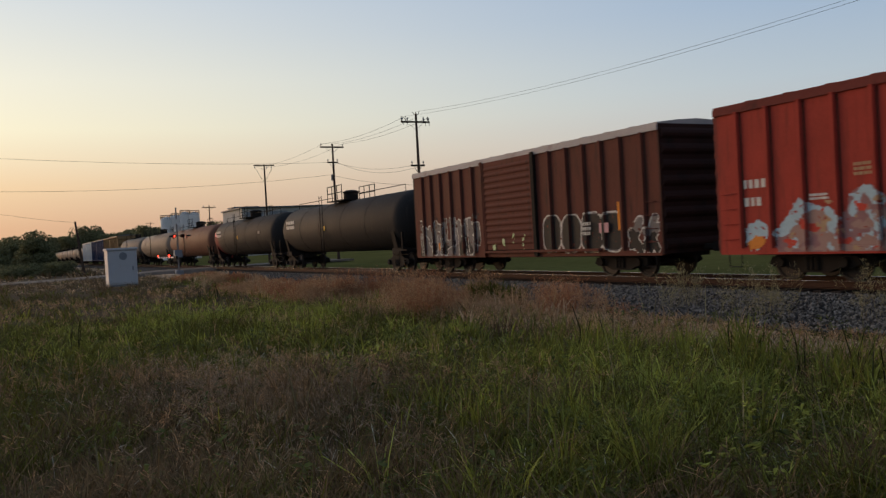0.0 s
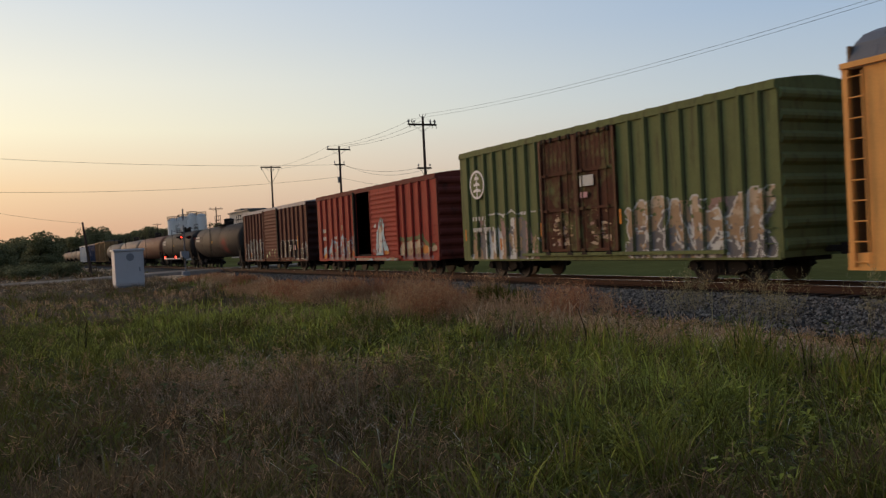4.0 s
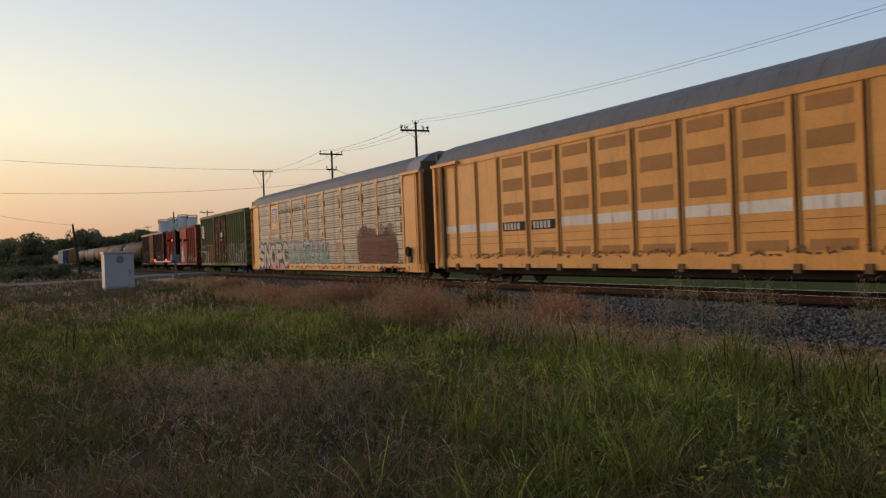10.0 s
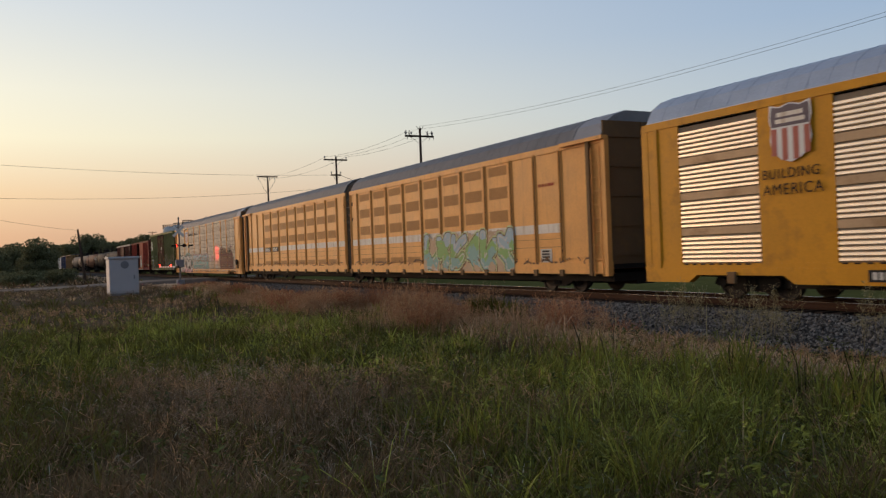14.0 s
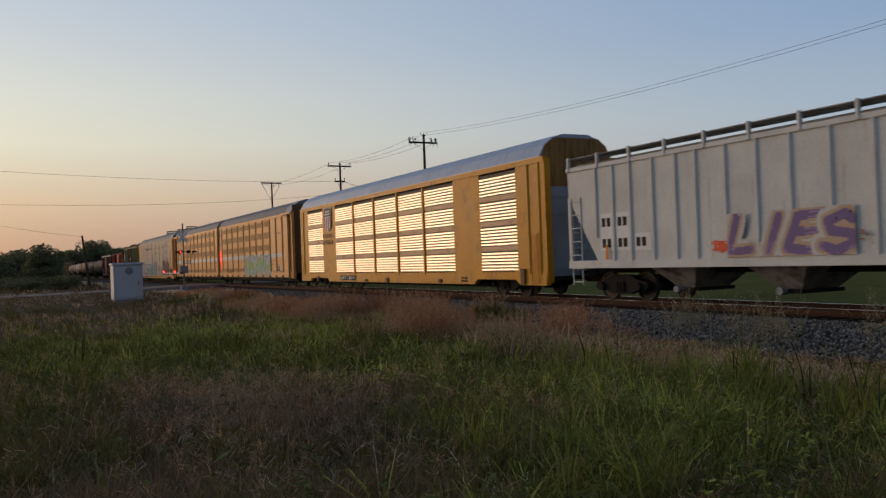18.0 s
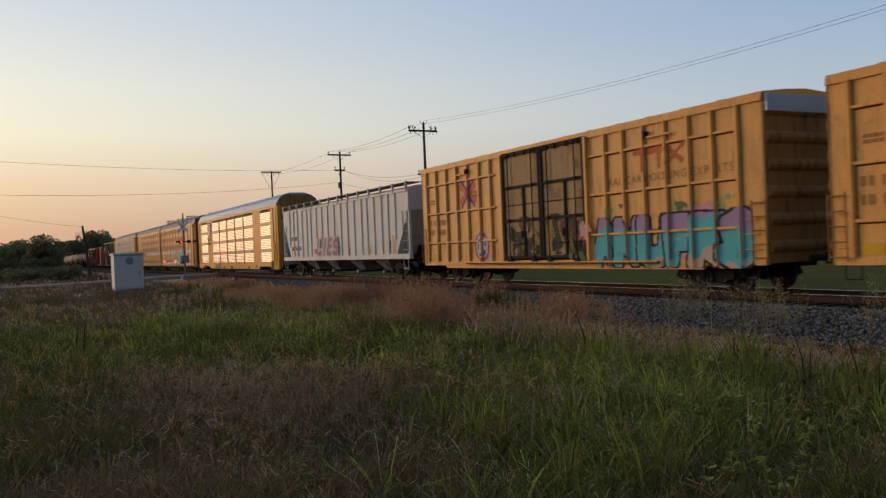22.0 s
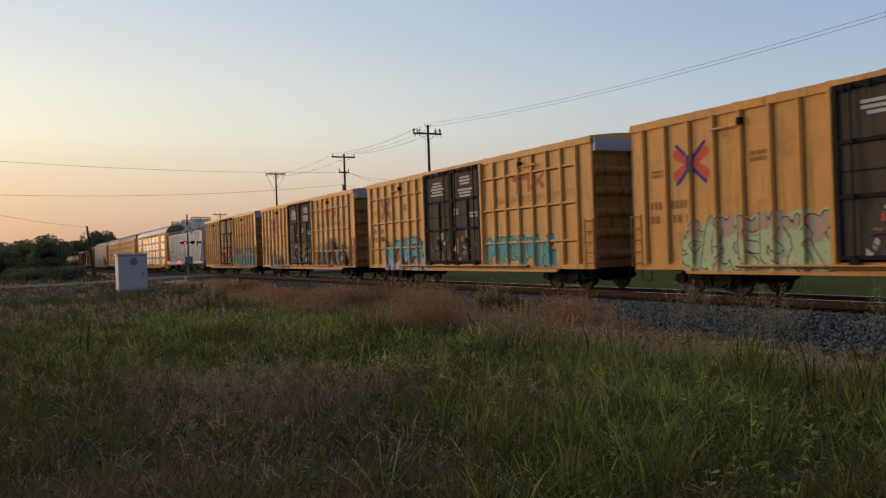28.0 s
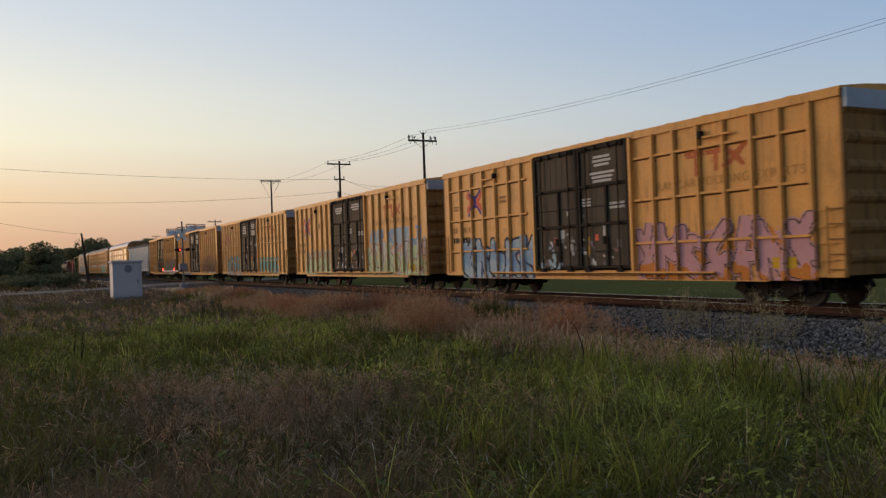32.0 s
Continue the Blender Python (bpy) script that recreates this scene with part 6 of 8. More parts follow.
splash(OLDRACK, 24.6, 26.1, 0.85, 2.3, ["grey", "white", "sky"], 25, R, 0.1, 2.0, 3.0)
piece(RACKC, 8.75, 16.1, 0.72, 2.35, 6, ["cream", "seafoam", "lime", "sky"], "brownish", "mint", "brownish", "cream", 31, flat_depth(-1.598), accent="white", cloud_top=0.1)
piece(HOPPER, 6.85, 10.5, 1.28, 2.40, 4, ["purple", "purple"], "cream", "white", "maroon", None, 41, flat_depth(-1.588), "LIES", cell=0.025, line=0.085, fat=0.52, slant=0.22, accent="lilac")
splash(HOPPER, 6.0, 11.2, 1.32, 2.1, ["redorange", "sky", "dust"], 141, flat_depth(-1.584), -0.02, 1.4, 2.0)
splash(TB[0], 11.9, 18.6, 0.9, 2.6, ["olive", "lime", "pink"], 151, W(TB[0]), 0.10, 0.9, 1.2)
piece(TB[0], 12.15, 18.5, 0.66, 2.25, 6, ["cream", "turquoise", "turquoise", "lilac"], "black", None, None, None, 51, over(W(TB[0])), "ANUPRS", line=0.075, fat=1.2)
brushed(TB[0], 4.4, 6.1, 0.8, 2.15, [("white", 0.55, [(5.1, 1.47)]), ("lilac", 0.05, round_loop(5.1, 1.47, 0.55)), ("red", 0.045, round_loop(5.1, 1.45, 0.50)), ("blue", 0.065, round_loop(5.1, 1.45, 0.28, 15, 85)),
    ("blue", 0.065, round_loop(5.1, 1.45, 0.28, 110, 190)), ("blue", 0.065, round_loop(5.1, 1.45, 0.28, 215, 330)), ("sky", 0.13, [(5.8, 0.95), (5.8, 1.05)])], 52, W(TB[0]), blur=0.06)
splash(TB[0], 10.6, 12.3, 0.9, 2.4, ["red", "olive", "pink"], 152, flat_depth(-1.645), -0.02, 1.5, 1.5)
splash(TB[1], 2.0, 7.0, 0.66, 1.7, ["dust", "tan"], 153, W(TB[1]), 0.2, 1.2, 1.2)
brushed(TB[1], 2.0, 7.0, 0.64, 2.2, [("white", 0.10, [(2.36, 1.0), (2.36, 2.0)]), ("navy", 0.13, [(2.45, 0.8), (2.45, 1.95)]), ("steel", 0.20, [(2.8, 0.9), (3.1, 1.75), (3.5, 1.75)]), ("white", 0.09, [(3.1, 1.3), (3.6, 1.4)]),
    ("steel", 0.26, [(3.6, 0.85), (4.2, 0.85), (5.6, 0.80)]), ("navy", 0.14, [(3.6, 1.0), (3.7, 1.6)]), ("navy", 0.16, [(4.4, 0.9), (4.9, 1.55), (5.4, 0.95)]), ("white", 0.06, [(4.3, 1.65), (5.0, 1.7)]),
    ("white", 0.08, [(6.2, 1.0), (6.3, 1.8), (6.9, 1.8)]), ("steel", 0.10, [(6.5, 0.8), (6.6, 1.7)]), ("steel", 0.08, [(2.3, 0.72), (6.9, 0.72)])], 53, over(W(TB[1])), worn=0.05)
splash(TB[1], 7.2, 11.7, 1.0, 2.6, ["grey", "white", "grey"], 54, flat_depth(-1.645), -0.17, 4.5, 4.5)
splash(TB[1], 12.05, 18.7, 0.80, 2.45, ["mauve", "pink"], 155, W(TB[1]), 0.2, 0.6, 0.5)
splash(TB[1], 12.05, 18.3, 0.82, 2.2, ["tan", "cream"], 156, W(TB[1]), 0.35, 1.0, 0.8)
splash(TB[1], 12.05, 18.5, 0.80, 2.25, ["black", "brownish", "black", "sky"], 157, over(W(TB[1])), 0.02, 3.4, 3.0)
splash(TB[2], 2.0, 6.9, 0.70, 2.0, ["maroon", "mauve", "orange"], 156, W(TB[2]), 0.08, 1.2, 1.2)
piece(TB[2], 2.15, 6.85, 0.62, 2.2, 5, ["white", "sky", "turquoise", "turquoise"], "black", None, "maroon", None, 56, over(W(TB[2])), "WOMEK", accent="sky", line=0.05, fat=0.8)
piece(TB[2], 12.1, 16.8, 0.80, 1.95, 5, ["teal", "turquoise"], "black", "mint", None, None, 57, W(TB[2]))
piece(TB[3], 1.9, 6.75, 0.72, 2.2, 7, ["mint", "mint", "cream"], "maroon", "mint", "pink", "mint", 58, W(TB[3]), line=0.03)
splash(TB[3], 12.0, 18.75, 1.3, 3.0, ["steelsky", "sky"], 159, W(TB[3]), 0.30, 1.1, 0.9)
piece(TB[3], 12.0, 18.75, 0.72, 2.4, 7, ["mint", "mint", "white"], "maroon", "white", "pink", "mint", 59, over(W(TB[3])), line=0.04, accent="orange")
splash(TB[4], 1.4, 6.9, 0.64, 1.7, ["sky", "sky"], 160, W(TB[4]), 0.25, 0.9, 0.9)
piece(TB[4], 1.5, 6.85, 0.66, 2.2, 5, ["sky", "steelsky", "sky"], "navy", "black", "blue", None, 60, over(W(TB[4])), line=0.04)
splash(TB[4], 6.9, 8.9, 0.95, 2.0, ["sky", "sky", "grey"], 162, flat_depth(-1.645), 0.02, 1.6, 1.6)
splash(TB[4], 11.95, 18.3, 0.66, 2.0, ["pink", "orange"], 161, W(TB[4]), 0.3, 0.8, 0.8)
piece(TB[4], 12.0, 18.2, 0.66, 2.3, 7, ["orange", "pink", "pink"], "black", "pink", "brownish", None, 61, over(W(TB[4])), worn=0.06, line=0.03)
plate(RED_PATCH, "placard", 1.9, 2.4, 2.7, 3.0, PAINT["white"], -1.475, 0.02)
plate(RED_PATCH, "placard", 15.5, 16.0, 2.55, 2.75, PAINT["grey"], -1.475, 0.02)
for c in TANKS[:2]:
    bars(c, "stencil", 2.3, 3.1, 1.6, 0.5, 2, PAINT["white"], -1.462, 31)
    plate(c, "placard", 9.4, 9.65, 2.3, 2.55, M_YELLOWTAG, -1.485, 0.01)
sprayed(OLDRACK, 2.2, 26.5, 0.43, 0.80, ["orange", "rust", "white"], None, None, 91, 26, flat_depth(-1.586), 0.05, worn=0.35)
for c in (RACKB, RACKC):
    sprayed(c, 0.5, 20.8, 0.98, 1.25, ["brownish"], None, None, 92, 20, flat_depth(-1.586), 0.03, worn=0.45)
for a, b in ((7.0, 9.25), (9.5, 11.75)):
    splash(TB[0], a, b, 1.0, 2.5, ["black", "rust", "black"], 95 + a, flat_depth(-1.592), 0.30, 1.2, 1.0)
for k, c in enumerate(TB[2:]):
    splash(c, 7.1, 11.7, 1.0, 2.3, ["grey", "white", "dust"], 170 + k, flat_depth(-1.598), -0.19, 4.0, 4.0)
M_FADEDRED = material("faded_red_lettering", (0.52, 0.15, 0.055), 0.6)
M_FADEDLETTER = material("faded_dark_lettering", (0.36, 0.18, 0.06), 0.6)
PAINT["faded_red"] = M_FADEDRED
MARK_X = (4.15, 3.3, 2.4, 2.4, 2.6)
for k, c in enumerate(TB):
    y = -1.538
    mx, mz = MARK_X[k], 3.62
    arms = [("redorange", 0.14, [(mx + s * 0.10, mz + t * 0.07), (mx + s * 0.54, mz + t * 0.29)]) for s in (-1, 1) for t in (-1, 1)]
    arms += [("mark_blue", 0.055, [(mx, mz + t * 0.08), (mx + s * 0.52, mz + t * 0.52)]) for s in (-1, 1) for t in (-1, 1)] + [("mark_blue", 0.10, [(mx, mz - 0.15), (mx, mz + 0.15)])]
    brushed(c, mx - 0.85, mx + 0.85, mz - 0.85, mz + 0.85, arms, 200 + k, wall_depth(c), cell=0.025, blur=0.02)
    brushed(c, 14.0, 16.4, 3.4, 4.25, [("faded_red", 0.09, [(14.2, 4.02), (15.35, 4.02)]), ("faded_red", 0.10, [(14.55, 3.5), (14.55, 4.0)]), ("faded_red", 0.08, [(15.2, 3.55), (15.2, 4.0)]), ("faded_red", 0.07, [(15.55, 3.6), (16.2, 4.1)]),
        ("faded_red", 0.07, [(15.6, 4.0), (16.1, 3.62)])], 210 + k, wall_depth(c), worn=0.12)
    bars(c, "reporting_mark", 0.75, 2.66, 1.45, 0.22, 1, M_FADEDLETTER, y, 80 + k)
    bars(c, "reporting_mark", 0.75, 2.26, 1.55, 0.22, 1, M_BLACKPAINT if k in (2, 4) else M_FADEDLETTER, y, 90 + k)
    bars(c, "small_data", 4.45, 3.7, 0.6, 0.26, 2, M_FADEDLETTER, y, 100 + k)
    bars(c, "small_data", 0.85, 3.55, 0.5, 0.2, 2, M_FADEDLETTER, y, 140 + k)
    plate(c, "yellow_plate", *((16.9, 17.6) if k in (3, 4) else (0.75, 1.25)), 0.95, 1.22, M_YELLOWTAG, y - 0.004, 0.004)
    yd = -1.578
    white = PAINT["white"]
    if k == 0:
        for x in (8.1, 10.5):
            stencil_lines(c, x, 4.45, (0.7, 0.8, 0.6, 0, 0.8, 0.7), PAINT["tan"], yd)
            bars(c, "data_panel", x - 0.9, 3.25, 0.8, 0.3, 3, PAINT["tan"], yd, 130)
    else:
        if k != 4:
            stencil_lines(c, 8.08, 4.42, (0.7, 0.9, 1.2, 0.9, 1.15) if k < 3 else (1.05, 1.05, 0.75), white, yd)
        stencil_lines(c, 10.58, 4.48, (0.8, 0.9, 0.75, 0, 1.2, 1.0, 0.9) if k != 3 else (1.0, 1.25, 0.8), white, yd)
        bars(c, "data_panel", 9.55, 3.2, 0.45, 0.26, 3, white, yd, 131 + k)
        bars(c, "data_panel", 10.9, 3.0, 0.7, 0.2, 2, white, yd, 135 + k)
    for x, z0, z1, nm in ((8.3, 1.95, 2.25, "white"), (10.55, 1.95, 2.3, "white"), (7.95, 1.80, 2.0, "redorange"), (10.15, 1.85, 2.05, "redorange"), (8.7, 2.72, 2.85, "white"), (11.2, 1.6, 1.85, "grey"), (9.55, 2.6, 2.7, "grey")):
        plate(c, "placard", x, x + (z1 - z0) * 0.8, z0, z1, PAINT[nm], yd, 0.004)
    plate(c, "reflector", 9.75, 9.85, 1.35, 2.0, M_YELLOWTAG, yd, 0.004)
text(TB[3], "Railcar Pooling Experts", 12.9, 3.20, 0.32, M_FADEDLETTER, -1.53, spacing=1.22, depth=wall_depth(TB[3]))
M_GONELETTER = material("nearly_gone_lettering", (0.48, 0.24, 0.07), 0.6)
for c in (TB[0], TB[1], TB[2], TB[4]):
    text(c, "RAILCAR POOLING EXPERTS", 12.95, 3.15, 0.24, M_FADEDLETTER if c == TB[0] else M_GONELETTER, -1.53, spacing=1.2, depth=wall_depth(c))
bars(REDCAR, "reporting_mark", 0.87, 2.52, 0.72, 0.21, 1, PAINT["white"], -1.536, 1)
bars(REDCAR, "reporting_mark", 0.87, 2.08, 0.72, 0.21, 1, PAINT["white"], -1.536, 2)
bars(REDCAR, "small_data", 2.75, 2.05, 0.5, 0.14, 2, PAINT["white"], -1.536, 3)
bars(REDCAR, "data_panel", 3.9, 2.65, 0.5, 0.28, 3, PAINT["tan"], -1.536, 4)
bars(GREENCAR, "reporting_mark", 1.0, 2.38, 1.0, 0.16, 1, PAINT["white"], -1.630, 5)
bars(GREENCAR, "reporting_mark", 1.0, 1.95, 1.6, 0.16, 1, PAINT["white"], -1.630, 6)
plate(GREENCAR, "placard", 8.05, 8.75, 3.02, 3.36, PAINT["white"], -1.650, 0.004)
plate(GREENCAR, "placard", 8.05, 8.42, 2.66, 2.84, PAINT["pink"], -1.650, 0.004)
for x, z in ((0.35, 1.7), (5.7, 1.75), (9.9, 2.0), (3.0, 1.3)):
    plate(GREENCAR, "reflector", x, x + 0.10, z - 0.25, z + 0.2, M_ORANGE, -1.632, 0.004)
for x in (2.3, 13.9):
    plate(BROWN, "reflector", x, x + 0.12, 1.0 if x < 9 else 1.45, 1.3 if x < 9 else 2.3, M_ORANGE, -1.612, 0.004)
plate(BROWN, "data_panel", 13.0, 13.45, 1.4, 1.7, PAINT["pink"], -1.612, 0.004)
bars(BROWN, "data_panel", 12.2, 1.75, 0.4, 0.4, 3, PAINT["white"], -1.630, 7)
bars(RACKC, "faded_marks", 17.7, 3.72, 0.9, 0.10, 1, PAINT["red"], -1.545, 8)
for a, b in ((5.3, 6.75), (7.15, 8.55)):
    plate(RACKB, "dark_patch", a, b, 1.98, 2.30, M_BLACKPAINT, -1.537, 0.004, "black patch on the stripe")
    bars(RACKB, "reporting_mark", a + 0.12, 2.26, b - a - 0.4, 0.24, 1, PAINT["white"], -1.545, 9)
bars(RACKC, "data_panel", 17.8, 1.45, 0.42, 0.36, 4, M_BLACKPAINT, -1.545, 11)
plate(RACKC, "data_panel", 17.7, 18.35, 1.02, 1.5, PAINT["white"], -1.537, 0.004)
for i, (x0, x1, z0, z1) in enumerate(((1.66, 2.22, 1.58, 2.72), (2.42, 3.02, 1.58, 2.72), (3.24, 3.95, 1.56, 2.06))):
    plate(HOPPER, "data_plate", x0, x1, z0, z1, M_WHITE, -1.524, 0.006, "white patch behind the numbers")
    for z in ((2.58, 1.94) if i < 2 else (1.94,)):
        for k in (0.08, 0.32):
            bm = boxes((x0 + k, x0 + k + 0.17, -1.536, -1.532, z - 0.27, z), bev=0.0)
            part("number_block", bm, M_BLACKPAINT, HOPPER)
plate(HOPPER, "data_plate", 17.30, 17.62, 1.42, 1.92, M_BLACKPAINT, -1.524, 0.006)
bars(HOPPER, "data_panel", 17.33, 1.88, 0.26, 0.42, 4, PAINT["white"], -1.531, 14)
for x in (1.95, 12.0, 14.9, 18.0):
    plate(HOPPER, "reflector", x, x + 0.12, 1.3, 2.2 if x > 17 else 1.75, M_ORANGE, -1.588, 0.004)
for x in (7.0, 8.2):
    plate(NEWRACK, "data_plate", x, x + 1.1, 0.54, 0.80, PAINT["black"], -1.595, 0.008)
    bars(NEWRACK, "data_panel", x + 0.1, 0.75, 0.9, 0.16, 1, PAINT["white"], -1.604, 15)
bars(NEWRACK, "data_panel", 20.9, 0.75, 0.5, 0.2, 2, PAINT["black"], -1.584, 16)


# ---- poles and wires ----
def wire(a, b, sag, r=0.011, name="power_line", label="thin dark overhead wire with a slight sag"):
    a, b = Vector(a), Vector(b)
    n = 18
    pts = []
    for i in range(n + 1):
        k = i / n
        p = a.lerp(b, k)
        pts.append((p.x, p.y, p.z - 4 * sag * k * (1 - k)))
    return tagged(part(name, tube(bmesh.new(), pts, r, 5), M_WIRE), label, "wire", "overhead wires")


def utility_pole(x, y, top, arms, label, lean=0.0, turn=0.0):
    base = ground_z(x, y)
    e = tagged(new("utility_pole"), label, "utility pole", "poles beside the track")
    e.matrix_basis = pose(x, y, base, lean, 0, turn)
    h = top - base
    prof = [(-0.5, 0.15), (0, 0.15), (h * 0.5, 0.12), (h, 0.085)]
    part("post", lathe(bmesh.new(), prof, "z", 12), M_POLE, e, smooth=False)
    for z, width, pins, hang in arms:
        zz = z - base
        part("crossarm", boxes((-0.19, -0.07, -width / 2, width / 2, zz - 0.07, zz + 0.07), bev=0.01), M_POLE, e)
        bm = tube(bmesh.new(), [(-0.13, -width * 0.3, zz - 0.05), (-0.13, 0, zz - 0.6)], 0.015, 5)
        tube(bm, [(-0.13, width * 0.3, zz - 0.05), (-0.13, 0, zz - 0.6)], 0.015, 5)
        part("arm_brace", bm, M_STEELDARK, e)
        for p in pins:
            s = -1 if hang else 1
            prof = [(zz + 0.07 * s, 0.02), (zz + 0.16 * s, 0.02), (zz + 0.17 * s, 0.065), (zz + 0.22 * s, 0.05), (zz + 0.24 * s, 0.075), (zz + 0.30 * s, 0.05), (zz + 0.34 * s, 0.03)]
            part("insulator", lathe(bmesh.new(), prof, "z", 10, (-0.13, p, 0)), M_PORCELAIN, e)
    return e


PA, PB, PC, PD = (-58.6, 29.2), (-77.1, 29.1), (-97.3, 28.0), (-6.0, 29.3)
pa = utility_pole(*PA, 11.35, [(10.72, 2.5, (-1.15, -0.7, 0.7, 1.15), False), (7.3, 1.2, (-0.5, 0.5), False)], "tall wooden utility pole with switch gear on its crossarm", turn=0)
lift = 10.72 - ground_z(*PA)
for y in (-1.15, -0.8, 0.8, 1.15):
    bm = tube(bmesh.new(), [(-0.13, y, lift + 0.05), (-0.16, y - 0.10, lift + 0.24), (-0.16, y - 0.04, lift + 0.42)], 0.035, 6)
    tube(bm, [(-0.13, y, lift - 0.04), (-0.14, y + 0.12, lift - 0.16), (-0.14, y + 0.05, lift - 0.30)], 0.022, 5)
    part("switch", bm, M_STEELDARK, pa)
for y in (-0.22, 0.0, 0.22):
    part("top_bracket", tube(bmesh.new(), [(0, 0, lift + 0.45), (0.0, y, lift + 0.62), (0, y * 1.3, lift + 0.78)], 0.022, 5), M_STEELDARK, pa)
for a, b in ((-1.15, -0.5), (0.5, 1.15)):
    part("jumper_wire", tube(bmesh.new(), [(-0.15, a, lift + 0.42), (-0.15, (a + b) / 2, lift + 0.20), (-0.15, b, lift + 0.36)], 0.014, 5), M_WIRE, pa)
pb = utility_pole(*PB, 11.3, [(11.0, 2.5, (-1.15, 0.0, 1.15), False), (9.5, 1.1, (-0.5, 0.5), False)], "wooden utility pole with two crossarms and a small box", turn=4)
part("meter_box", boxes((-0.35, -0.12, -0.18, 0.18, 8.0, 8.6), bev=0.02), M_CABTRIM, pb)
pc = utility_pole(*PC, 11.4, [(11.3, 2.5, (-1.1, 0.3, 0.9), True)], "wooden utility pole with hanging insulators", turn=2)
bm = tube(bmesh.new(), [(-0.13, 1.0, 11.2), (-0.1, 0.4, 10.2), (-0.1, 0.1, 9.8), (-0.12, 0.1, 8.0)], 0.02, 5)
tube(bm, [(-0.13, -1.0, 11.2), (-0.1, -0.4, 10.0), (-0.1, -0.1, 9.6)], 0.02, 5)
part("drop_wire", bm, M_WIRE, pc)
utility_pole(*PD, 10.2, [(9.35, 2.5, (-1.15, 1.15), False)], "tall wooden utility pole with one crossarm", turn=5)
for dy in (-1.1, 0.0, 1.1):
    up = 0.75 if dy == 0 else 0.35
    if dy != 1.1:
        wire((PA[0], PA[1] + dy, 10.75 + up), (PD[0], PD[1] + dy, 9.7 + 0.5 * (dy == 0)), 0.92, 0.0075)
    wire((PB[0], PB[1] + dy * 0.9, 11.3), (PA[0], PA[1] + dy, 11.05), 0.35)
for dy in (-1.0, 1.0):
    wire((PC[0], PC[1] + dy, 11.1), (PB[0], PB[1] + dy, 11.3), 0.4)
wire((PB[0], PB[1], 9.55), (PA[0], PA[1], 7.4), 0.55)
wire((PB[0], PB[1] + 0.4, 9.5), (PA[0], PA[1] + 0.4, 7.3), 0.8)
wire((PB[0], PB[1], 8.2), (PA[0] + 20, PA[1], 5.2), 1.0)
wire((PB[0], PB[1], 9.5), (-62.0, -20, 10.0), 0.8)
wire((PB[0], PB[1], 8.3), (-62.0, -20, 7.4), 1.2)
thin = utility_pole(-91.7, 7.2, 5.25, [], "thin leaning wooden pole beside the road", lean=6, turn=0)
wire((-91.7, 6.58, 5.12), (-62.0, -20, 11.8), 1.3)
utility_pole(-62.0, -20.0, 12.0, [(9.9, 2.0, (-0.9, 0.9), False)], "wooden utility pole beside the road", turn=60)
utility_pole(-278.0, 42.0, 11.7, [(11.3, 2.6, (-1.0, 1.0), False)], "distant wooden utility pole with a crossarm", turn=10)
utility_pole(-151.0, 33.0, 9.6, [(9.25, 2.6, (-1.0, 1.0), False)], "distant wooden utility pole with a crossarm", turn=10)


# ---- signal cabinet and crossing signal ----
def cabinet():
    x, y = -55.6, 6.5
    e = tagged(new("signal_cabinet"), "pale grey metal signal cabinet standing in the grass", "cabinet")
    e.matrix_basis = pose(x, y, ground_z(x, y) + 0.02, 0, 0, 92)
    part("plinth", boxes((-0.82, 0.82, -0.62, 0.62, -0.15, 0.08)), M_CABTRIM, e)
    part("body", boxes((-0.86, 0.86, -0.66, 0.66, 0.08, 2.22), bev=0.02), M_CABINET, e)
    part("roof", boxes((-0.93, 0.93, -0.74, 0.74, 2.22, 2.36), bev=0.03), M_CABINET, e, "overhanging pale metal roof")
    d = part("door", boxes((-0.76, 0.76, -0.685, -0.66, 0.2, 2.12), bev=0.008), M_CABINET, e)
    part("door_handle", boxes((0.55, 0.63, -0.73, -0.685, 0.95, 1.2), bev=0.01), M_CABTRIM, d)
    part("door_mark", lathe(bmesh.new(), [(-0.689, 0.24), (-0.685, 0.24)], "y", 20, (0.05, 0, 1.85)), M_CABTRIM, d, "round grey mark")


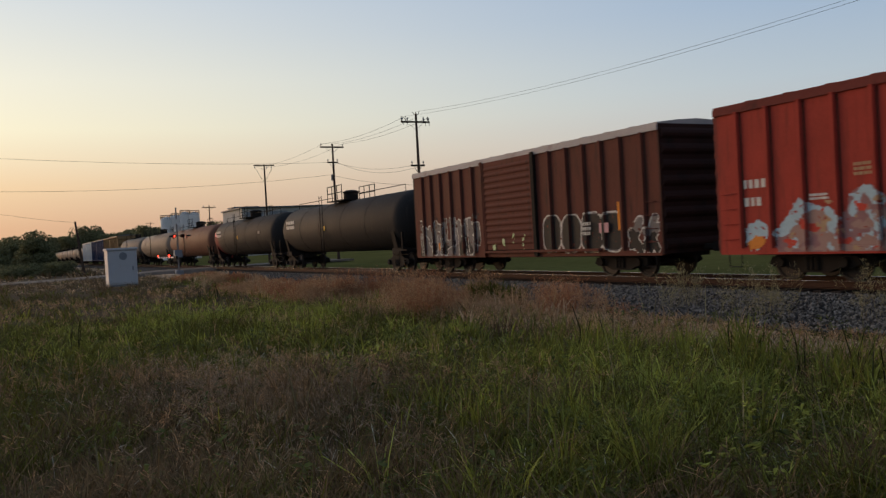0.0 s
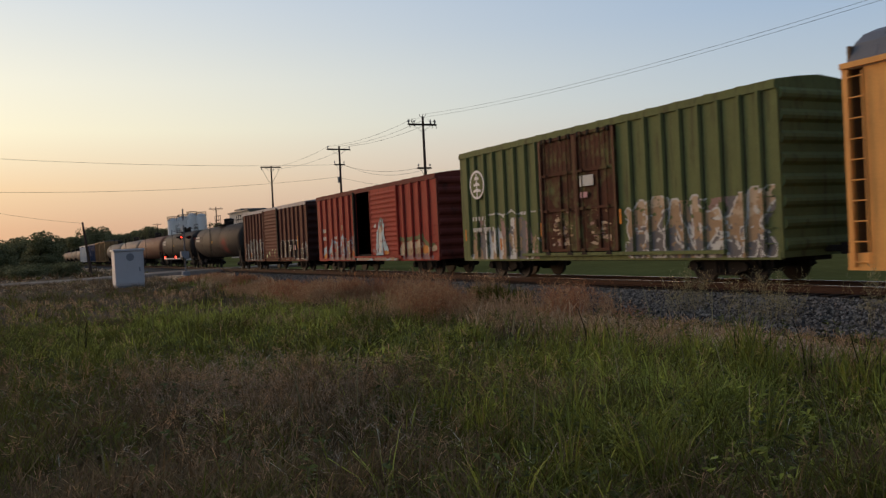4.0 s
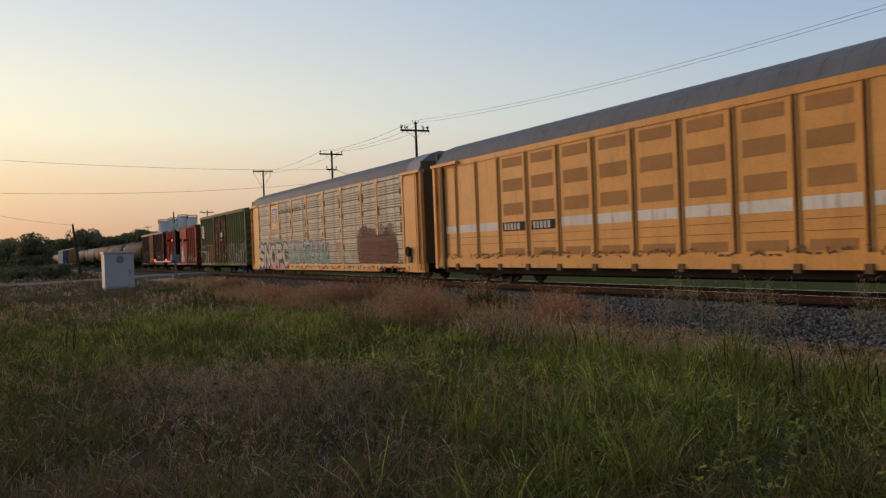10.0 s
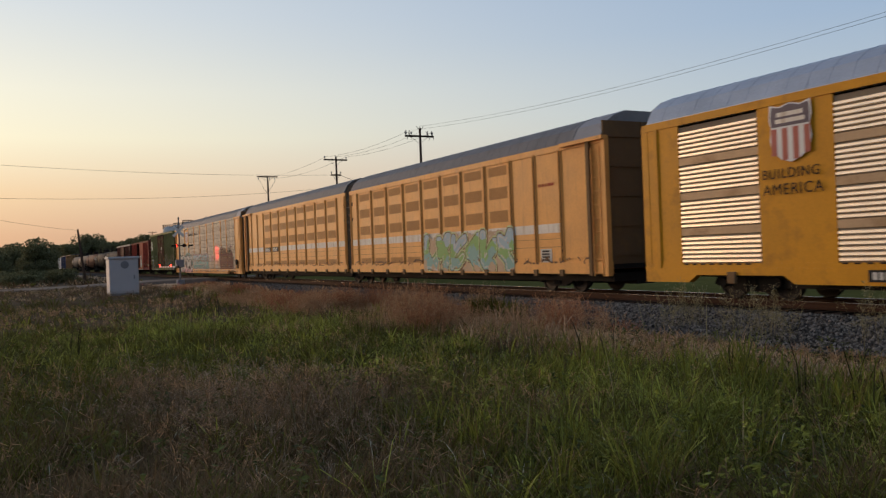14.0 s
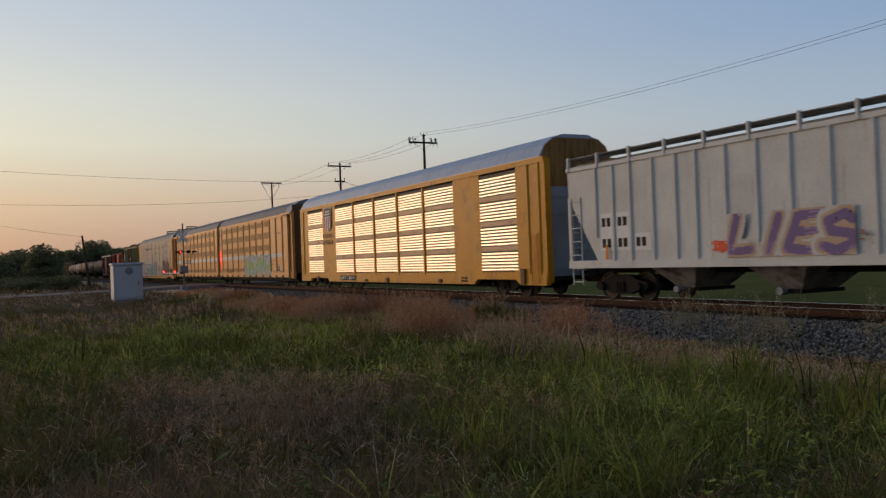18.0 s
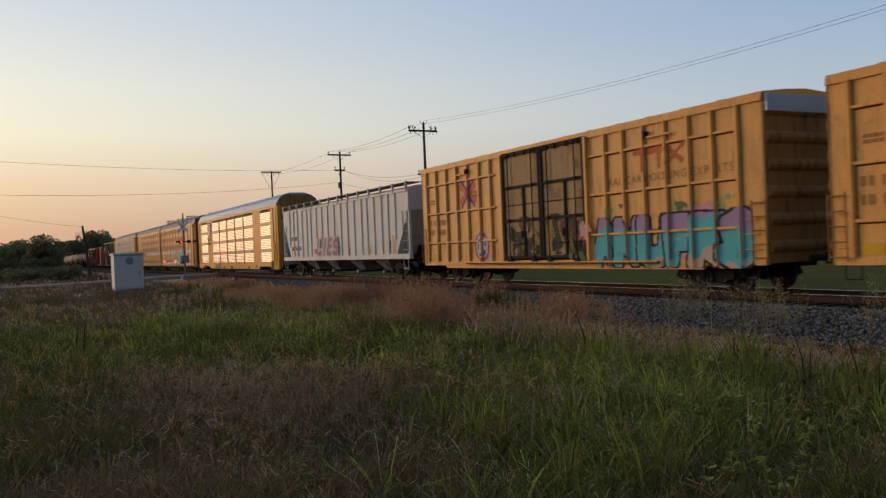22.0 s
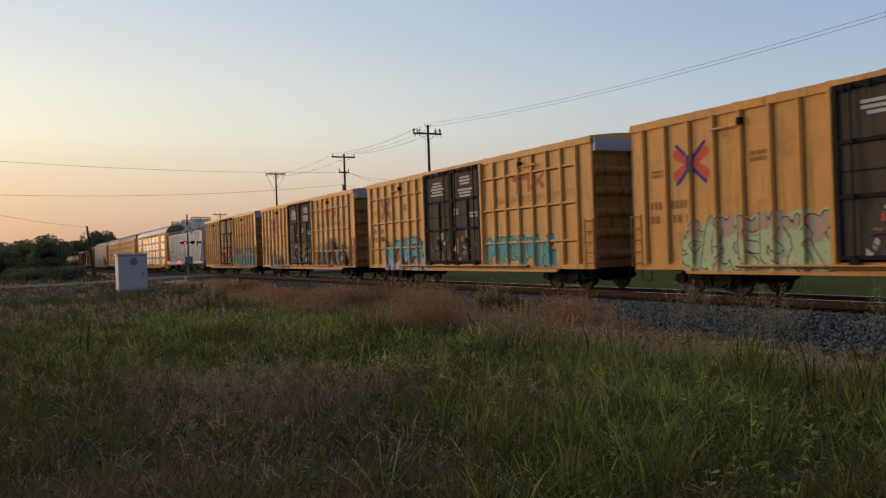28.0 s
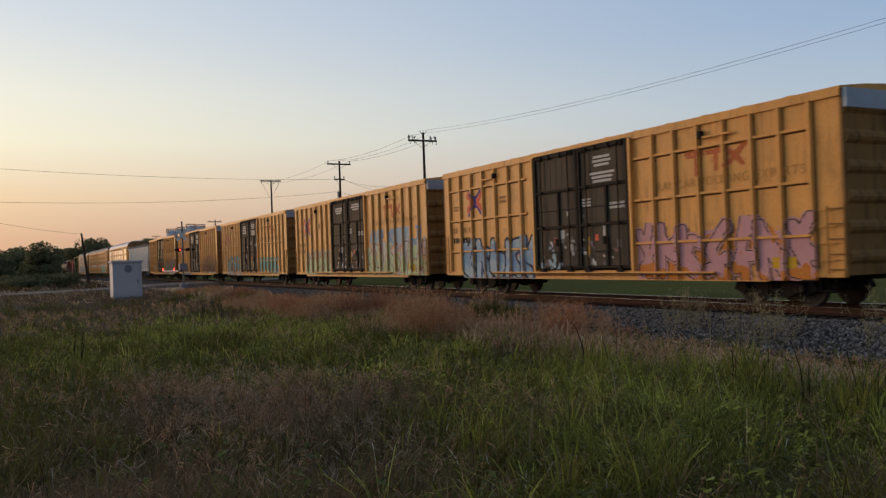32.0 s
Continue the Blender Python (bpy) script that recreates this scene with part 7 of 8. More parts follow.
def crossing_signal():
    x, y = -73.85, 13.3
    base = -0.12
    e = tagged(new("crossing_signal"), "level crossing signal mast with red lamps and a lowered gate", "signal")
    e.matrix_basis = pose(x, y, base, 0, 0, 0)
    part("base", boxes((-0.3, 0.3, -0.3, 0.3, -0.3, 0.12), bev=0.03), M_CABTRIM, e)
    part("mast", lathe(bmesh.new(), [(0.1, 0.075), (5.35, 0.06)], "z", 12), M_ALU, e)
    part("finial", lathe(bmesh.new(), [(5.35, 0.06), (5.42, 0.075), (5.5, 0.03)], "z", 12), M_ALU, e)
    # crossbuck
    for a in (45, -45):
        bm = boxes((-0.62, 0.62, -0.03, 0.0, -0.11, 0.11))
        part("crossbuck_blade", bm, M_WHITE, e, "white crossbuck blade", at=pose(0.12, -0.05, 4.3, 0, 0, 68) @ pose(0, 0, 0, 0, a, 0))
    part("lamp_arm", tube(bmesh.new(), [(0, -0.62, 3.05), (0, 0.62, 3.05)], 0.04, 8), M_STEELDARK, e)
    for s in (-1, 1):
        for face in (-1, 1):
            cy = 0.42 if s > 0 else -0.26
            l = part("lamp_background", lathe(bmesh.new(), [(face * 0.10, 0.15), (face * 0.13, 0.15)], "x", 24, (0, cy, 3.05)), M_DARK, e)
            lit = s < 0
            part("lens", lathe(bmesh.new(), [(face * 0.13, 0.075), (face * 0.15, 0.065), (face * 0.16, 0.03)], "x", 20, (0, cy, 3.05)), M_LENS if lit else M_LENSOFF, l, "lit red lens" if lit else "unlit red lens")
            bm = bmesh.new()
            for k in range(9):
                a0, a1 = math.pi * (k / 9), math.pi * ((k + 1) / 9)
                q = [(cy + 0.12 * math.cos(a), 3.05 + 0.12 * math.sin(a)) for a in (a0, a1)]
                o = [(cy + 0.13 * math.cos(a), 3.05 + 0.13 * math.sin(a)) for a in (a1, a0)]
                prism(bm, q + o, "x", face * 0.13, face * 0.42)
            part("hood", bm, M_DARK, l)
    for s, far in ((-1, 0.30), (1, 0.75)):
        l = part("side_lamp", lathe(bmesh.new(), [(s * far, 0.17), (s * (far + 0.05), 0.17), (s * (far + 0.07), 0.09)], "y", 20, (0.05, 0, 2.98)), M_DARK, e, "hooded lamp facing along the road")
        part("hood", prism(bmesh.new(), [(0.05 + 0.14 * math.cos(a * math.pi / 8), 2.98 + 0.14 * math.sin(a * math.pi / 8)) for a in range(9)] + [(0.05 + 0.125 * math.cos(a * math.pi / 8), 2.98 + 0.125 * math.sin(a * math.pi / 8)) for a in range(8, -1, -1)], "y", s * far, s * (far + 0.35)), M_DARK, l)
    part("gate_motor", boxes((-0.25, 0.35, -0.35, 0.3, 1.2, 1.85), bev=0.03), M_CABTRIM, e)
    # lowered gate arm across the road, with its lamps
    arm = part("gate_arm", boxes((-8.3, -0.2, -0.42, -0.36, 1.18, 1.30)), M_WHITE, e, "white and red striped gate arm")
    for i in range(6):
        x0 = -8.2 + 1.3 * i
        part("arm_stripe", prism(bmesh.new(), [(x0, 1.18), (x0 + 0.55, 1.18), (x0 + 0.67, 1.30), (x0 + 0.12, 1.30)], "y", -0.424, -0.42), M_SHIELDRED, arm)
    for k in (-8.1, -2.2):
        part("arm_lamp", lathe(bmesh.new(), [(1.30, 0.06), (1.44, 0.06), (1.47, 0.03)], "z", 12, (k, -0.39, 0)), M_LENS, arm, "lit red lamp")
    part("counterweight", boxes((0.35, 1.3, -0.42, -0.30, 1.15, 1.35)), M_STEELDARK, e)


cabinet()
crossing_signal()
spot = bpy.data.lights.new("signal_beam", "SPOT")
spot.energy, spot.color, spot.spot_size, spot.spot_blend, spot.shadow_soft_size = 2300, (1, 0.02, 0.02), radians(34), 0.9, 0.1
beam = new("signal_beam", spot)
beam.matrix_world = look((-73.7, 13.85, 2.93), (-73.2, 16.3, 2.2))


# ---- plant behind the line ----
def silo(x, y, r, h, label):
    e = tagged(new("silo"), label, "silo", "silos of the plant")
    z0 = ground_z(x, y)
    e.matrix_basis = pose(x, y, z0)
    part("shell", lathe(bmesh.new(), [(-0.3, r), (h, r), (h + 0.5, r * 0.6), (h + 0.7, 0.2)], "z", 28), M_SILO, e)
    for k in range(1, 6):
        part("hoop", lathe(bmesh.new(), [(h * k / 6 - 0.05, r), (h * k / 6, r + 0.05), (h * k / 6 + 0.05, r)], "z", 28), M_SILO, e)
    bm = bmesh.new()
    for zz in (0.5, 1.0):
        tube(bm, [(r * math.cos(a * math.pi / 8), r * math.sin(a * math.pi / 8), h + zz) for a in range(17)], 0.05, 4)
    for a in range(16):
        tube(bm, [(r * math.cos(a * math.pi / 8), r * math.sin(a * math.pi / 8), h - 0.1), (r * math.cos(a * math.pi / 8), r * math.sin(a * math.pi / 8), h + 1.0)], 0.05, 4)
    part("top_rail", bm, M_STEELDARK, e)
    return e


for x, y, r, h in ((-226, 38.2, 1.5, 10.6), (-229, 41.2, 1.3, 11.2), (-227, 43.2, 1.3, 11.8), (-226, 45.4, 1.35, 11.6)):
    silo(x, y, r, h, "pale blue-white cylindrical steel silo with a railed top")


def plant_building(x, y, w, d, h, label, mat):
    """A building whose front faces +x, its length along y."""
    e = tagged(new("plant_building"), label, "building")
    e.matrix_basis = pose(x, y, -0.7, 0, 0, 90)
    part("wall", boxes((0, w, 0, d, 0, h)), mat, e)
    part("roof", boxes((-0.4, w + 0.4, -0.4, d + 0.4, h, h + 0.35), bev=0.04), M_ROOFGREY, e, "flat grey roof")
    n = max(2, int(w / 5))
    for i in range(n):
        x = w * (i + 0.5) / n
        win = part("window", boxes((x - w / n * 0.36, x + w / n * 0.36, -0.06, -0.01, h * 0.72, h * 0.93)), M_CABTRIM, e)
        part("mullion", boxes((x - 0.06, x + 0.06, -0.10, -0.06, h * 0.72, h * 0.93)), mat, win)
        part("pilaster", boxes((w * i / n, w * i / n + 0.35, -0.14, 0, 0, h)), mat, e)
    part("door", boxes((w * 0.4, w * 0.4 + min(4, w * 0.4), -0.2, -0.15, 0, 4.2)), M_CABTRIM, e)
    return e


plant_building(-200, 51.5, 24, 20, 11.9, "long pale flat-roofed industrial building with high windows", M_FARWALL)
plant_building(-219, 54.5, 6, 6, 13.0, "dark grey block of the plant with a flat roof", M_CABTRIM)
apron = part("concrete_apron", boxes((-170, -85, 47, 53.5, -0.75, -0.38)), M_WHITE)
tagged(apron, "pale concrete yard beyond the railway", "pavement", kind="structure")


# ---- trees ----
def tree_mesh(seed, height, spread, leaves, leaf):
    rng = np.random.default_rng(seed)
    clumps = []
    for i in range(22):
        a, r = rng.random() * 6.28, spread * 0.62 * math.sqrt(rng.random())
        z = height * (0.16 + 0.70 * rng.random() * (1 - 0.35 * r / spread))
        clumps.append((r * math.cos(a), r * math.sin(a), z, spread * (0.26 + 0.2 * rng.random())))
    c = np.array(clumps)
    pick = rng.integers(0, len(c), leaves)
    d = rng.normal(size=(leaves, 3))
    d /= np.linalg.norm(d, axis=1)[:, None]
    rad = c[pick, 3] * (0.45 + 0.6 * rng.random(leaves) ** 0.5)
    p = c[pick, :3] + d * rad[:, None] * np.array([1, 1, 0.8])
    p[:, 2] = np.maximum(p[:, 2], 0.15)
    u = rng.normal(size=(leaves, 3))
    u /= np.linalg.norm(u, axis=1)[:, None]
    v = np.cross(u, rng.normal(size=(leaves, 3)))
    v /= np.linalg.norm(v, axis=1)[:, None]
    s = leaf * (0.5 + rng.random(leaves))[:, None]
    verts = np.stack([p - u * s, p + v * s * 0.55, p + u * s, p - v * s * 0.55], 1).reshape(-1, 3)
    faces = np.arange(leaves * 4).reshape(-1, 4)
    return verts.tolist(), faces.tolist(), clumps


def tree(name, label, seed, height, spread, leaves, leaf):
    e = tagged(new(name), label, "tree" if name == "tree" else "bush", "trees along the line")
    verts, faces, clumps = tree_mesh(seed, height, spread, leaves, leaf)
    bm = lathe(bmesh.new(), [(-0.3, height * 0.03), (height * 0.12, height * 0.022), (height * 0.45, height * 0.014), (height * 0.7, height * 0.005)], "z", 8)
    for x, y, z, r in clumps[:9]:
        tube(bm, [(0, 0, height * 0.25), (x * 0.5, y * 0.5, z * 0.72), (x, y, z)], height * 0.006, 5)
    part("trunk", bm, M_BARK, e)
    mesh_from("crown", verts, faces, M_LEAF, e)
    return e


rng = random.Random(7)
kinds = [tree("tree", "dark green leafy tree in the far tree line", 11 + i, 11 + i, 5.0 + 0.4 * i, 6500, 0.28) for i in range(3)]
bushes = [tree("bush", "dense dark green bushy tree by the field", 31 + i, 6.2 + 0.5 * i, 3.6, 9000, 0.14) for i in range(3)]
spots = []
for i in range(44):
    x = -350 - rng.uniform(0, 45)
    y = 21 + i * 1.9 + rng.uniform(-1.5, 1.5)
    spots.append((x, y, rng.uniform(0.95, 1.35) * (1.0 if i < 34 else 0.85)))
for k, (x, y, s) in enumerate(spots):
    m = pose(x, y, ground_z(x, y) - 0.1, 0, 0, rng.uniform(0, 360))
    o = kinds[k % 3] if k < 3 else copy_thing(kinds[k % 3], m)
    o.matrix_basis = m @ Matrix.Diagonal((s, s, s, 1))
spots = []
for i in range(46):
    x = -118 - 190 * (i / 45) ** 1.2
    y = -x * rng.uniform(-0.03, 0.040) - 1.0
    spots.append((x, y, rng.uniform(0.66, 0.95) * (1 + (-x - 118) / 420)))
for k, (x, y, s) in enumerate(spots):
    m = pose(x, y, ground_z(x, y) - 0.3, 0, 0, rng.uniform(0, 360))
    o = bushes[k % 3] if k < 3 else copy_thing(bushes[k % 3], m)
    o.matrix_basis = m @ Matrix.Diagonal((s * 1.15, s * 1.15, s, 1))


shrub = tree("bush", "low pale green shrub at the foot of the trees", 51, 2.2, 1.9, 3200, 0.10)
shrub.children[1].data.materials[0] = M_SHRUB
for k in range(14):
    x = -100 - rng.uniform(0, 22)
    y = -x * rng.uniform(-0.005, 0.055)
    m = pose(x, y, ground_z(x, y) - 0.15, 0, 0, rng.uniform(0, 360))
    s = rng.uniform(0.4, 0.85)
    o = shrub if k == 0 else copy_thing(shrub, m)
    o.matrix_basis = m @ Matrix.Diagonal((s * 1.4, s * 1.4, s, 1))


# ---- grass ----
def blades(name, label, mat, pts, h, lean, width, rng, curl=0.5, way=None):
    """Curved tapering blades, one strip each; pts: (n, 3) roots; way: the directions in which they lean."""
    n = len(pts)
    a = rng.random(n) * 6.283 if way is None else way
    dx, dy = np.cos(a), np.sin(a)
    fa = a + 1.57 + (rng.random(n) - 0.5) * 1.4
    wx, wy = np.cos(fa) * width, np.sin(fa) * width
    rows = []
    for k, w in ((0.0, 0.8), (0.45, 1.0), (0.8, 0.6)):
        off = h * lean * k ** (1 + curl)
        z = pts[:, 2] + h * k * (1 - 0.22 * lean * k)
        cx, cy = pts[:, 0] + dx * off, pts[:, 1] + dy * off
        rows.append(np.stack([cx - wx * w, cy - wy * w, z], 1))
        rows.append(np.stack([cx + wx * w, cy + wy * w, z], 1))
    off = h * lean
    rows.append(np.stack([pts[:, 0] + dx * off, pts[:, 1] + dy * off, pts[:, 2] + h * (1 - 0.38 * lean)], 1))
    v = np.stack(rows, 1).reshape(-1, 3)
    i = (np.arange(n) * 7)[:, None]
    quads = np.concatenate([i + np.array([0, 1, 3, 2]), i + np.array([2, 3, 5, 4])])
    tris = i + np.array([4, 5, 6])
    me = bpy.data.meshes.new(name)
    me.vertices.add(len(v))
    me.vertices.foreach_set("co", v.ravel())
    nl = quads.size + tris.size
    me.loops.add(nl)
    me.loops.foreach_set("vertex_index", np.concatenate([quads.ravel(), tris.ravel()]))
    me.polygons.add(len(quads) + len(tris))
    me.polygons.foreach_set("loop_start", np.concatenate([np.arange(len(quads)) * 4, quads.size + np.arange(len(tris)) * 3]))
    me.update()
    me.validate()
    me.materials.append(mat)
    return tagged(new(name, me), label, "grass", kind="stuff")


def weeds(name, label, mat, x, y, rng, leaves=16):
    """Low plants: pointed leaves set round a short leaning stem."""
    n = len(x)
    tall = 0.16 + 0.34 * rng.random(n) ** 1.5
    a, tip = rng.random(n) * 6.283, 0.4 * rng.random(n)
    root = roots(x, y)
    who = np.repeat(np.arange(n), leaves)
    k = 0.15 + 0.85 * rng.random(n * leaves)
    base = root[who] + np.stack([np.cos(a)[who] * tip[who] * k * tall[who], np.sin(a)[who] * tip[who] * k * tall[who], k * tall[who]], 1)
    b = rng.random(len(who)) * 6.283
    rise = 0.6 * rng.normal(size=len(who)) + 0.25
    d = np.stack([np.cos(b), np.sin(b), rise], 1)
    side = np.stack([-np.sin(b), np.cos(b), 0.3 * rng.normal(size=len(who))], 1)
    ln = (0.04 + 0.08 * rng.random(len(who)))[:, None]
    v = np.stack([base, base + d * ln * 0.5 + side * ln * 0.22, base + d * ln * np.array([1, 1, 0.5]), base + d * ln * 0.5 - side * ln * 0.22], 1).reshape(-1, 3)
    f = np.arange(len(v)).reshape(-1, 4)
    return tagged(mesh_from(name, v.tolist(), f.tolist(), mat), label, "weeds", kind="stuff")


def panicles(name, label, mat, pts, h, rng, twigs=9):
    """Thin stalks that end in a loose feathery head of short fine twigs."""
    n = len(pts)
    a = rng.random(n) * 6.283
    lean = 0.12 + 0.3 * rng.random(n)
    tip = np.stack([pts[:, 0] + np.cos(a) * h * lean, pts[:, 1] + np.sin(a) * h * lean, pts[:, 2] + h], 1)
    f = rng.random(n) * 6.283
    thin = (0.0007 + 0.00011 * np.hypot(pts[:, 0], pts[:, 1]))[:, None]
    w = np.stack([np.cos(f), np.sin(f), 0 * f], 1) * thin
    vs, fs, k = [], [], 0
    vs.append(np.stack([pts - w, pts + w, tip], 1).reshape(-1, 3))
    fs.append(np.arange(n * 3).reshape(-1, 3))
    k = n * 3
    for j in range(twigs):
        q = 0.55 + 0.45 * rng.random(n)
        root = pts + (tip - pts) * q[:, None]
        d = rng.normal(size=(n, 3)) * np.array([1, 1, 0.6]) + np.array([0, 0, 0.8])
        d /= np.linalg.norm(d, axis=1)[:, None]
        ln = (0.05 + 0.10 * rng.random(n)) * (1.5 - q)
        e = root + d * ln[:, None] * 1.4
        s = np.cross(d, rng.normal(size=(n, 3)))
        s /= np.linalg.norm(s, axis=1)[:, None]
        s *= 1.5 * thin
        vs.append(np.stack([root - s * 0.4, root + s * 0.4, e + s, e - s], 1).reshape(-1, 3))
        fs.append(k + np.arange(n * 4).reshape(-1, 4))
        k += n * 4
    v = np.concatenate(vs)
    me = bpy.data.meshes.new(name)
    me.from_pydata(v.tolist(), [], [list(map(int, q)) for f in fs for q in f])
    me.materials.append(mat)
    return tagged(new(name, me), label, "grass", kind="stuff")


def wedge(n, r0, r1, rng, power=1.0):
    """Random places in the wedge of field before the camera, on the near side of the track."""
    az = np.radians(28 + 70 * rng.random(n))
    r = r0 + (r1 - r0) * rng.random(n) ** power
    x, y = -r * np.sin(az), r * np.cos(az)
    keep = (y < 13.55 + 1.15 * np.clip((x + 14.5) / 5.0, 0, 1)) & (y > -6) & ((x > -74) | (x < -84))
    return x[keep], y[keep]


def smooth_noise(x, y, scale, z=0.0):
    return np.array([noise.noise(Vector((a * scale, b * scale, z))) for a, b in zip(x, y)])


def roots(x, y):
    z = np.array([ground_z(a, b) for a, b in zip(x, y)])
    return np.stack([x, y, z - 0.02], 1)


def dryness(x, y):
    """0 where the grass is green, 1 where it is dry."""
    d = 0.50 + 0.75 * smooth_noise(x, y, 0.22) + 0.6 * smooth_noise(x, y, 0.7, 4) + 0.5 * smooth_noise(x, y, 1.7, 8)
    d += 0.9 * np.clip((y - 8.9 + 2.6 * smooth_noise(x, y, 0.3, 61)) / 2.4, 0, 1)
    r = np.hypot(x, y)
    d += 0.6 * np.exp(-((x + 11.5) ** 2 + (y - 2.6) ** 2) / 9)
    d -= 0.75 * np.exp(-((r - 26) / 12) ** 2) * (y < 9.0)
    d += 0.12 * np.clip((12.0 - r) / 4, 0, 1)
    d += 0.7 * np.clip((r - 49) / 8, 0, 1)
    d -= 0.4 * np.exp(-((x + 7.0) ** 2 + (y - 8) ** 2) / 10)
    return np.clip(d, 0, 1)


def tufts(n, r0, r1, per, spread, rng, power=0.8):
    """Roots in tufts that splay outwards: tuft number, place and leaning direction of every blade."""
    cx, cy = wedge(n, r0, r1, rng, power)
    who = np.repeat(np.arange(len(cx)), per)
    a = rng.random(len(who)) * 6.283
    r = np.abs(rng.normal(size=len(who))) * spread
    return cx, cy, who, cx[who] + np.cos(a) * r, cy[who] + np.sin(a) * r, a + rng.normal(size=len(who)) * 0.6


def build_grass():
    g = np.random.default_rng(21)
    zones = (("near", 10500, 3.0, 13.5, 17, 0.09, 0.30, 0.0034, 0.72), ("middle", 8800, 12.5, 29.0, 18, 0.14, 0.30, 0.0052, 0.8),
             ("far", 6500, 28.0, 80.0, 18, 0.28, 0.28, 0.0095, 0.75), ("distant", 3600, 78.0, 160.0, 10, 0.6, 0.45, 0.045, 0.8))
    for tag, n, r0, r1, per, spread, tall, width, power in zones:
        cx, cy, who, x, y, way = tufts(n, r0, r1, per, spread, g, power)
        bare = (smooth_noise(cx, cy, 0.9, 77) + 0.5 * smooth_noise(cx, cy, 2.3, 78) < -0.22) & (g.random(len(cx)) < 0.85) & (np.hypot(cx, cy) < 22)
        low = np.where(bare, 0.3, 1.0)
        d = dryness(cx, cy) + 0.25 * (g.random(len(cx)) - 0.5)
        kind = np.where(g.random(len(cx)) < d, 1, 0)
        edge = np.maximum(np.clip((cy - 8.8) / 2.4, 0.04, 0.92), 0.45 * np.clip((np.hypot(cx, cy) - 47) / 8, 0, 1))
        kind[(kind == 1) & (g.random(len(cx)) < edge)] = 2
        lush = np.clip(0.3 + cy / 9, 0.3, 1.1) * np.exp(-((np.hypot(cx, cy) - 27) / 12) ** 2) * (cy < 9.4) * (0.55 + 0.9 * smooth_noise(cx, cy, 0.3, 17)) + 0.75 * np.exp(-((cx + 7.5) ** 2 + (cy - 7.6) ** 2) / 14) * (0.7 + 0.9 * smooth_noise(cx, cy, 0.6, 19))
        kind[(kind == 0) & (g.random(len(cx)) < lush)] = 3
        kind = np.where(g.random(len(who)) < 0.82, kind[who], np.where(g.random(len(who)) < d[who], 1, 0))
        size = np.exp(0.42 * g.normal(size=len(cx))) * (1 + 0.55 * smooth_noise(cx, cy, 0.45, 9))
        size *= 1 - (0.62 + 0.5 * smooth_noise(cx, cy, 0.35, 31)) * np.clip((cy - 10.2) / 2.2, 0, 1)
        h = tall * (np.clip(size, 0.25, 2.2) * low)[who] * (0.45 + 0.75 * g.random(len(who)))
        w = width * np.clip(np.exp(0.5 * g.normal(size=len(who))), 0.3, 2.0) * np.where(kind == 3, 1.35, 1.0)
        lean = 0.3 + 1.25 * g.random(len(who)) ** 1.2
        p = roots(x, y)
        for k, nm, lab, mat in ((0, "green_grass", "ragged tufts of green grass in the field", M_GRASSGREEN), (1, "dry_grass", "dry brown tufts of grass in the field", M_GRASSDRY), (2, "straw", "pale flattened straw beside the ballast", M_STRAW), (3, "fresh_grass", "fresh bright green tufts of grass", M_GRASSTALL)):
            m = kind == k
            blades(nm, lab, mat, p[m], h[m] * (0.6 if k == 2 else 1), lean[m], w[m], g, 0.6, way[m])
    # the same field goes on beside and behind the camera
    n = 9000
    cx, cy = -70 + 110 * g.random(n), -40 + 53 * g.random(n)
    bearing = np.degrees(np.arctan2(-cx, cy))
    out = (bearing < 28) | (bearing > 98)
    cx, cy = cx[out], cy[out]
    who = np.repeat(np.arange(len(cx)), 9)
    x, y = cx[who] + g.normal(size=len(who)) * 0.2, cy[who] + g.normal(size=len(who)) * 0.2
    dry = g.random(len(who)) < dryness(cx, cy)[who]
    h = 0.12 + 0.3 * g.random(len(who))
    p = roots(x, y)
    for m, nm, lab, mat in ((~dry, "green_grass", "ragged tufts of green grass in the field", M_GRASSGREEN), (dry, "dry_grass", "dry brown tufts of grass in the field", M_GRASSDRY)):
        blades(nm, lab, mat, p[m], h[m], 0.3 + 0.8 * g.random(m.sum()), np.full(m.sum(), 0.012), g)
    # thin layer of dead stems close to the ground
    x, y = wedge(60000, 3.0, 34.0, g, 0.75)
    k = g.random(len(x)) < np.clip((y - 5.5) / 5, 0.12, 1)
    x, y = x[k], y[k]
    blades("dead_stems", "matted dead stems close to the ground", M_GRASSDRY, roots(x, y), 0.10 + 0.10 * g.random(len(x)), 0.6 + 1.4 * g.random(len(x)), 0.0025 + 0.0002 * np.hypot(x, y), g)
    # stray bleached blades
    x, y = wedge(1500, 4.0, 18.0, g, 0.8)
    blades("bleached_blades", "single bleached curling blades of grass", M_GRASSPALE, roots(x, y), 0.10 + 0.3 * g.random(len(x)), 0.5 + 0.8 * g.random(len(x)), np.full(len(x), 0.0045), g, 1.2)
    # fine seed heads
    x, y = wedge(34000, 4.0, 42.0, g, 0.8)
    k = g.random(len(x)) < (0.05 + 0.5 * dryness(x, y)) * np.clip(0.75 + 1.6 * smooth_noise(x, y, 0.5, 23), 0.1, 1.3) * np.clip(np.hypot(x, y) / 12, 0.35, 1)
    x, y = x[k], y[k]
    low = np.clip((y - 10.0) / 2.5, 0, 1)
    panicles("seed_heads", "fine brown feathery seed heads above the grass", M_PANICLE, roots(x, y), (0.22 + 0.32 * g.random(len(x))) * (1 - 0.6 * low), g)
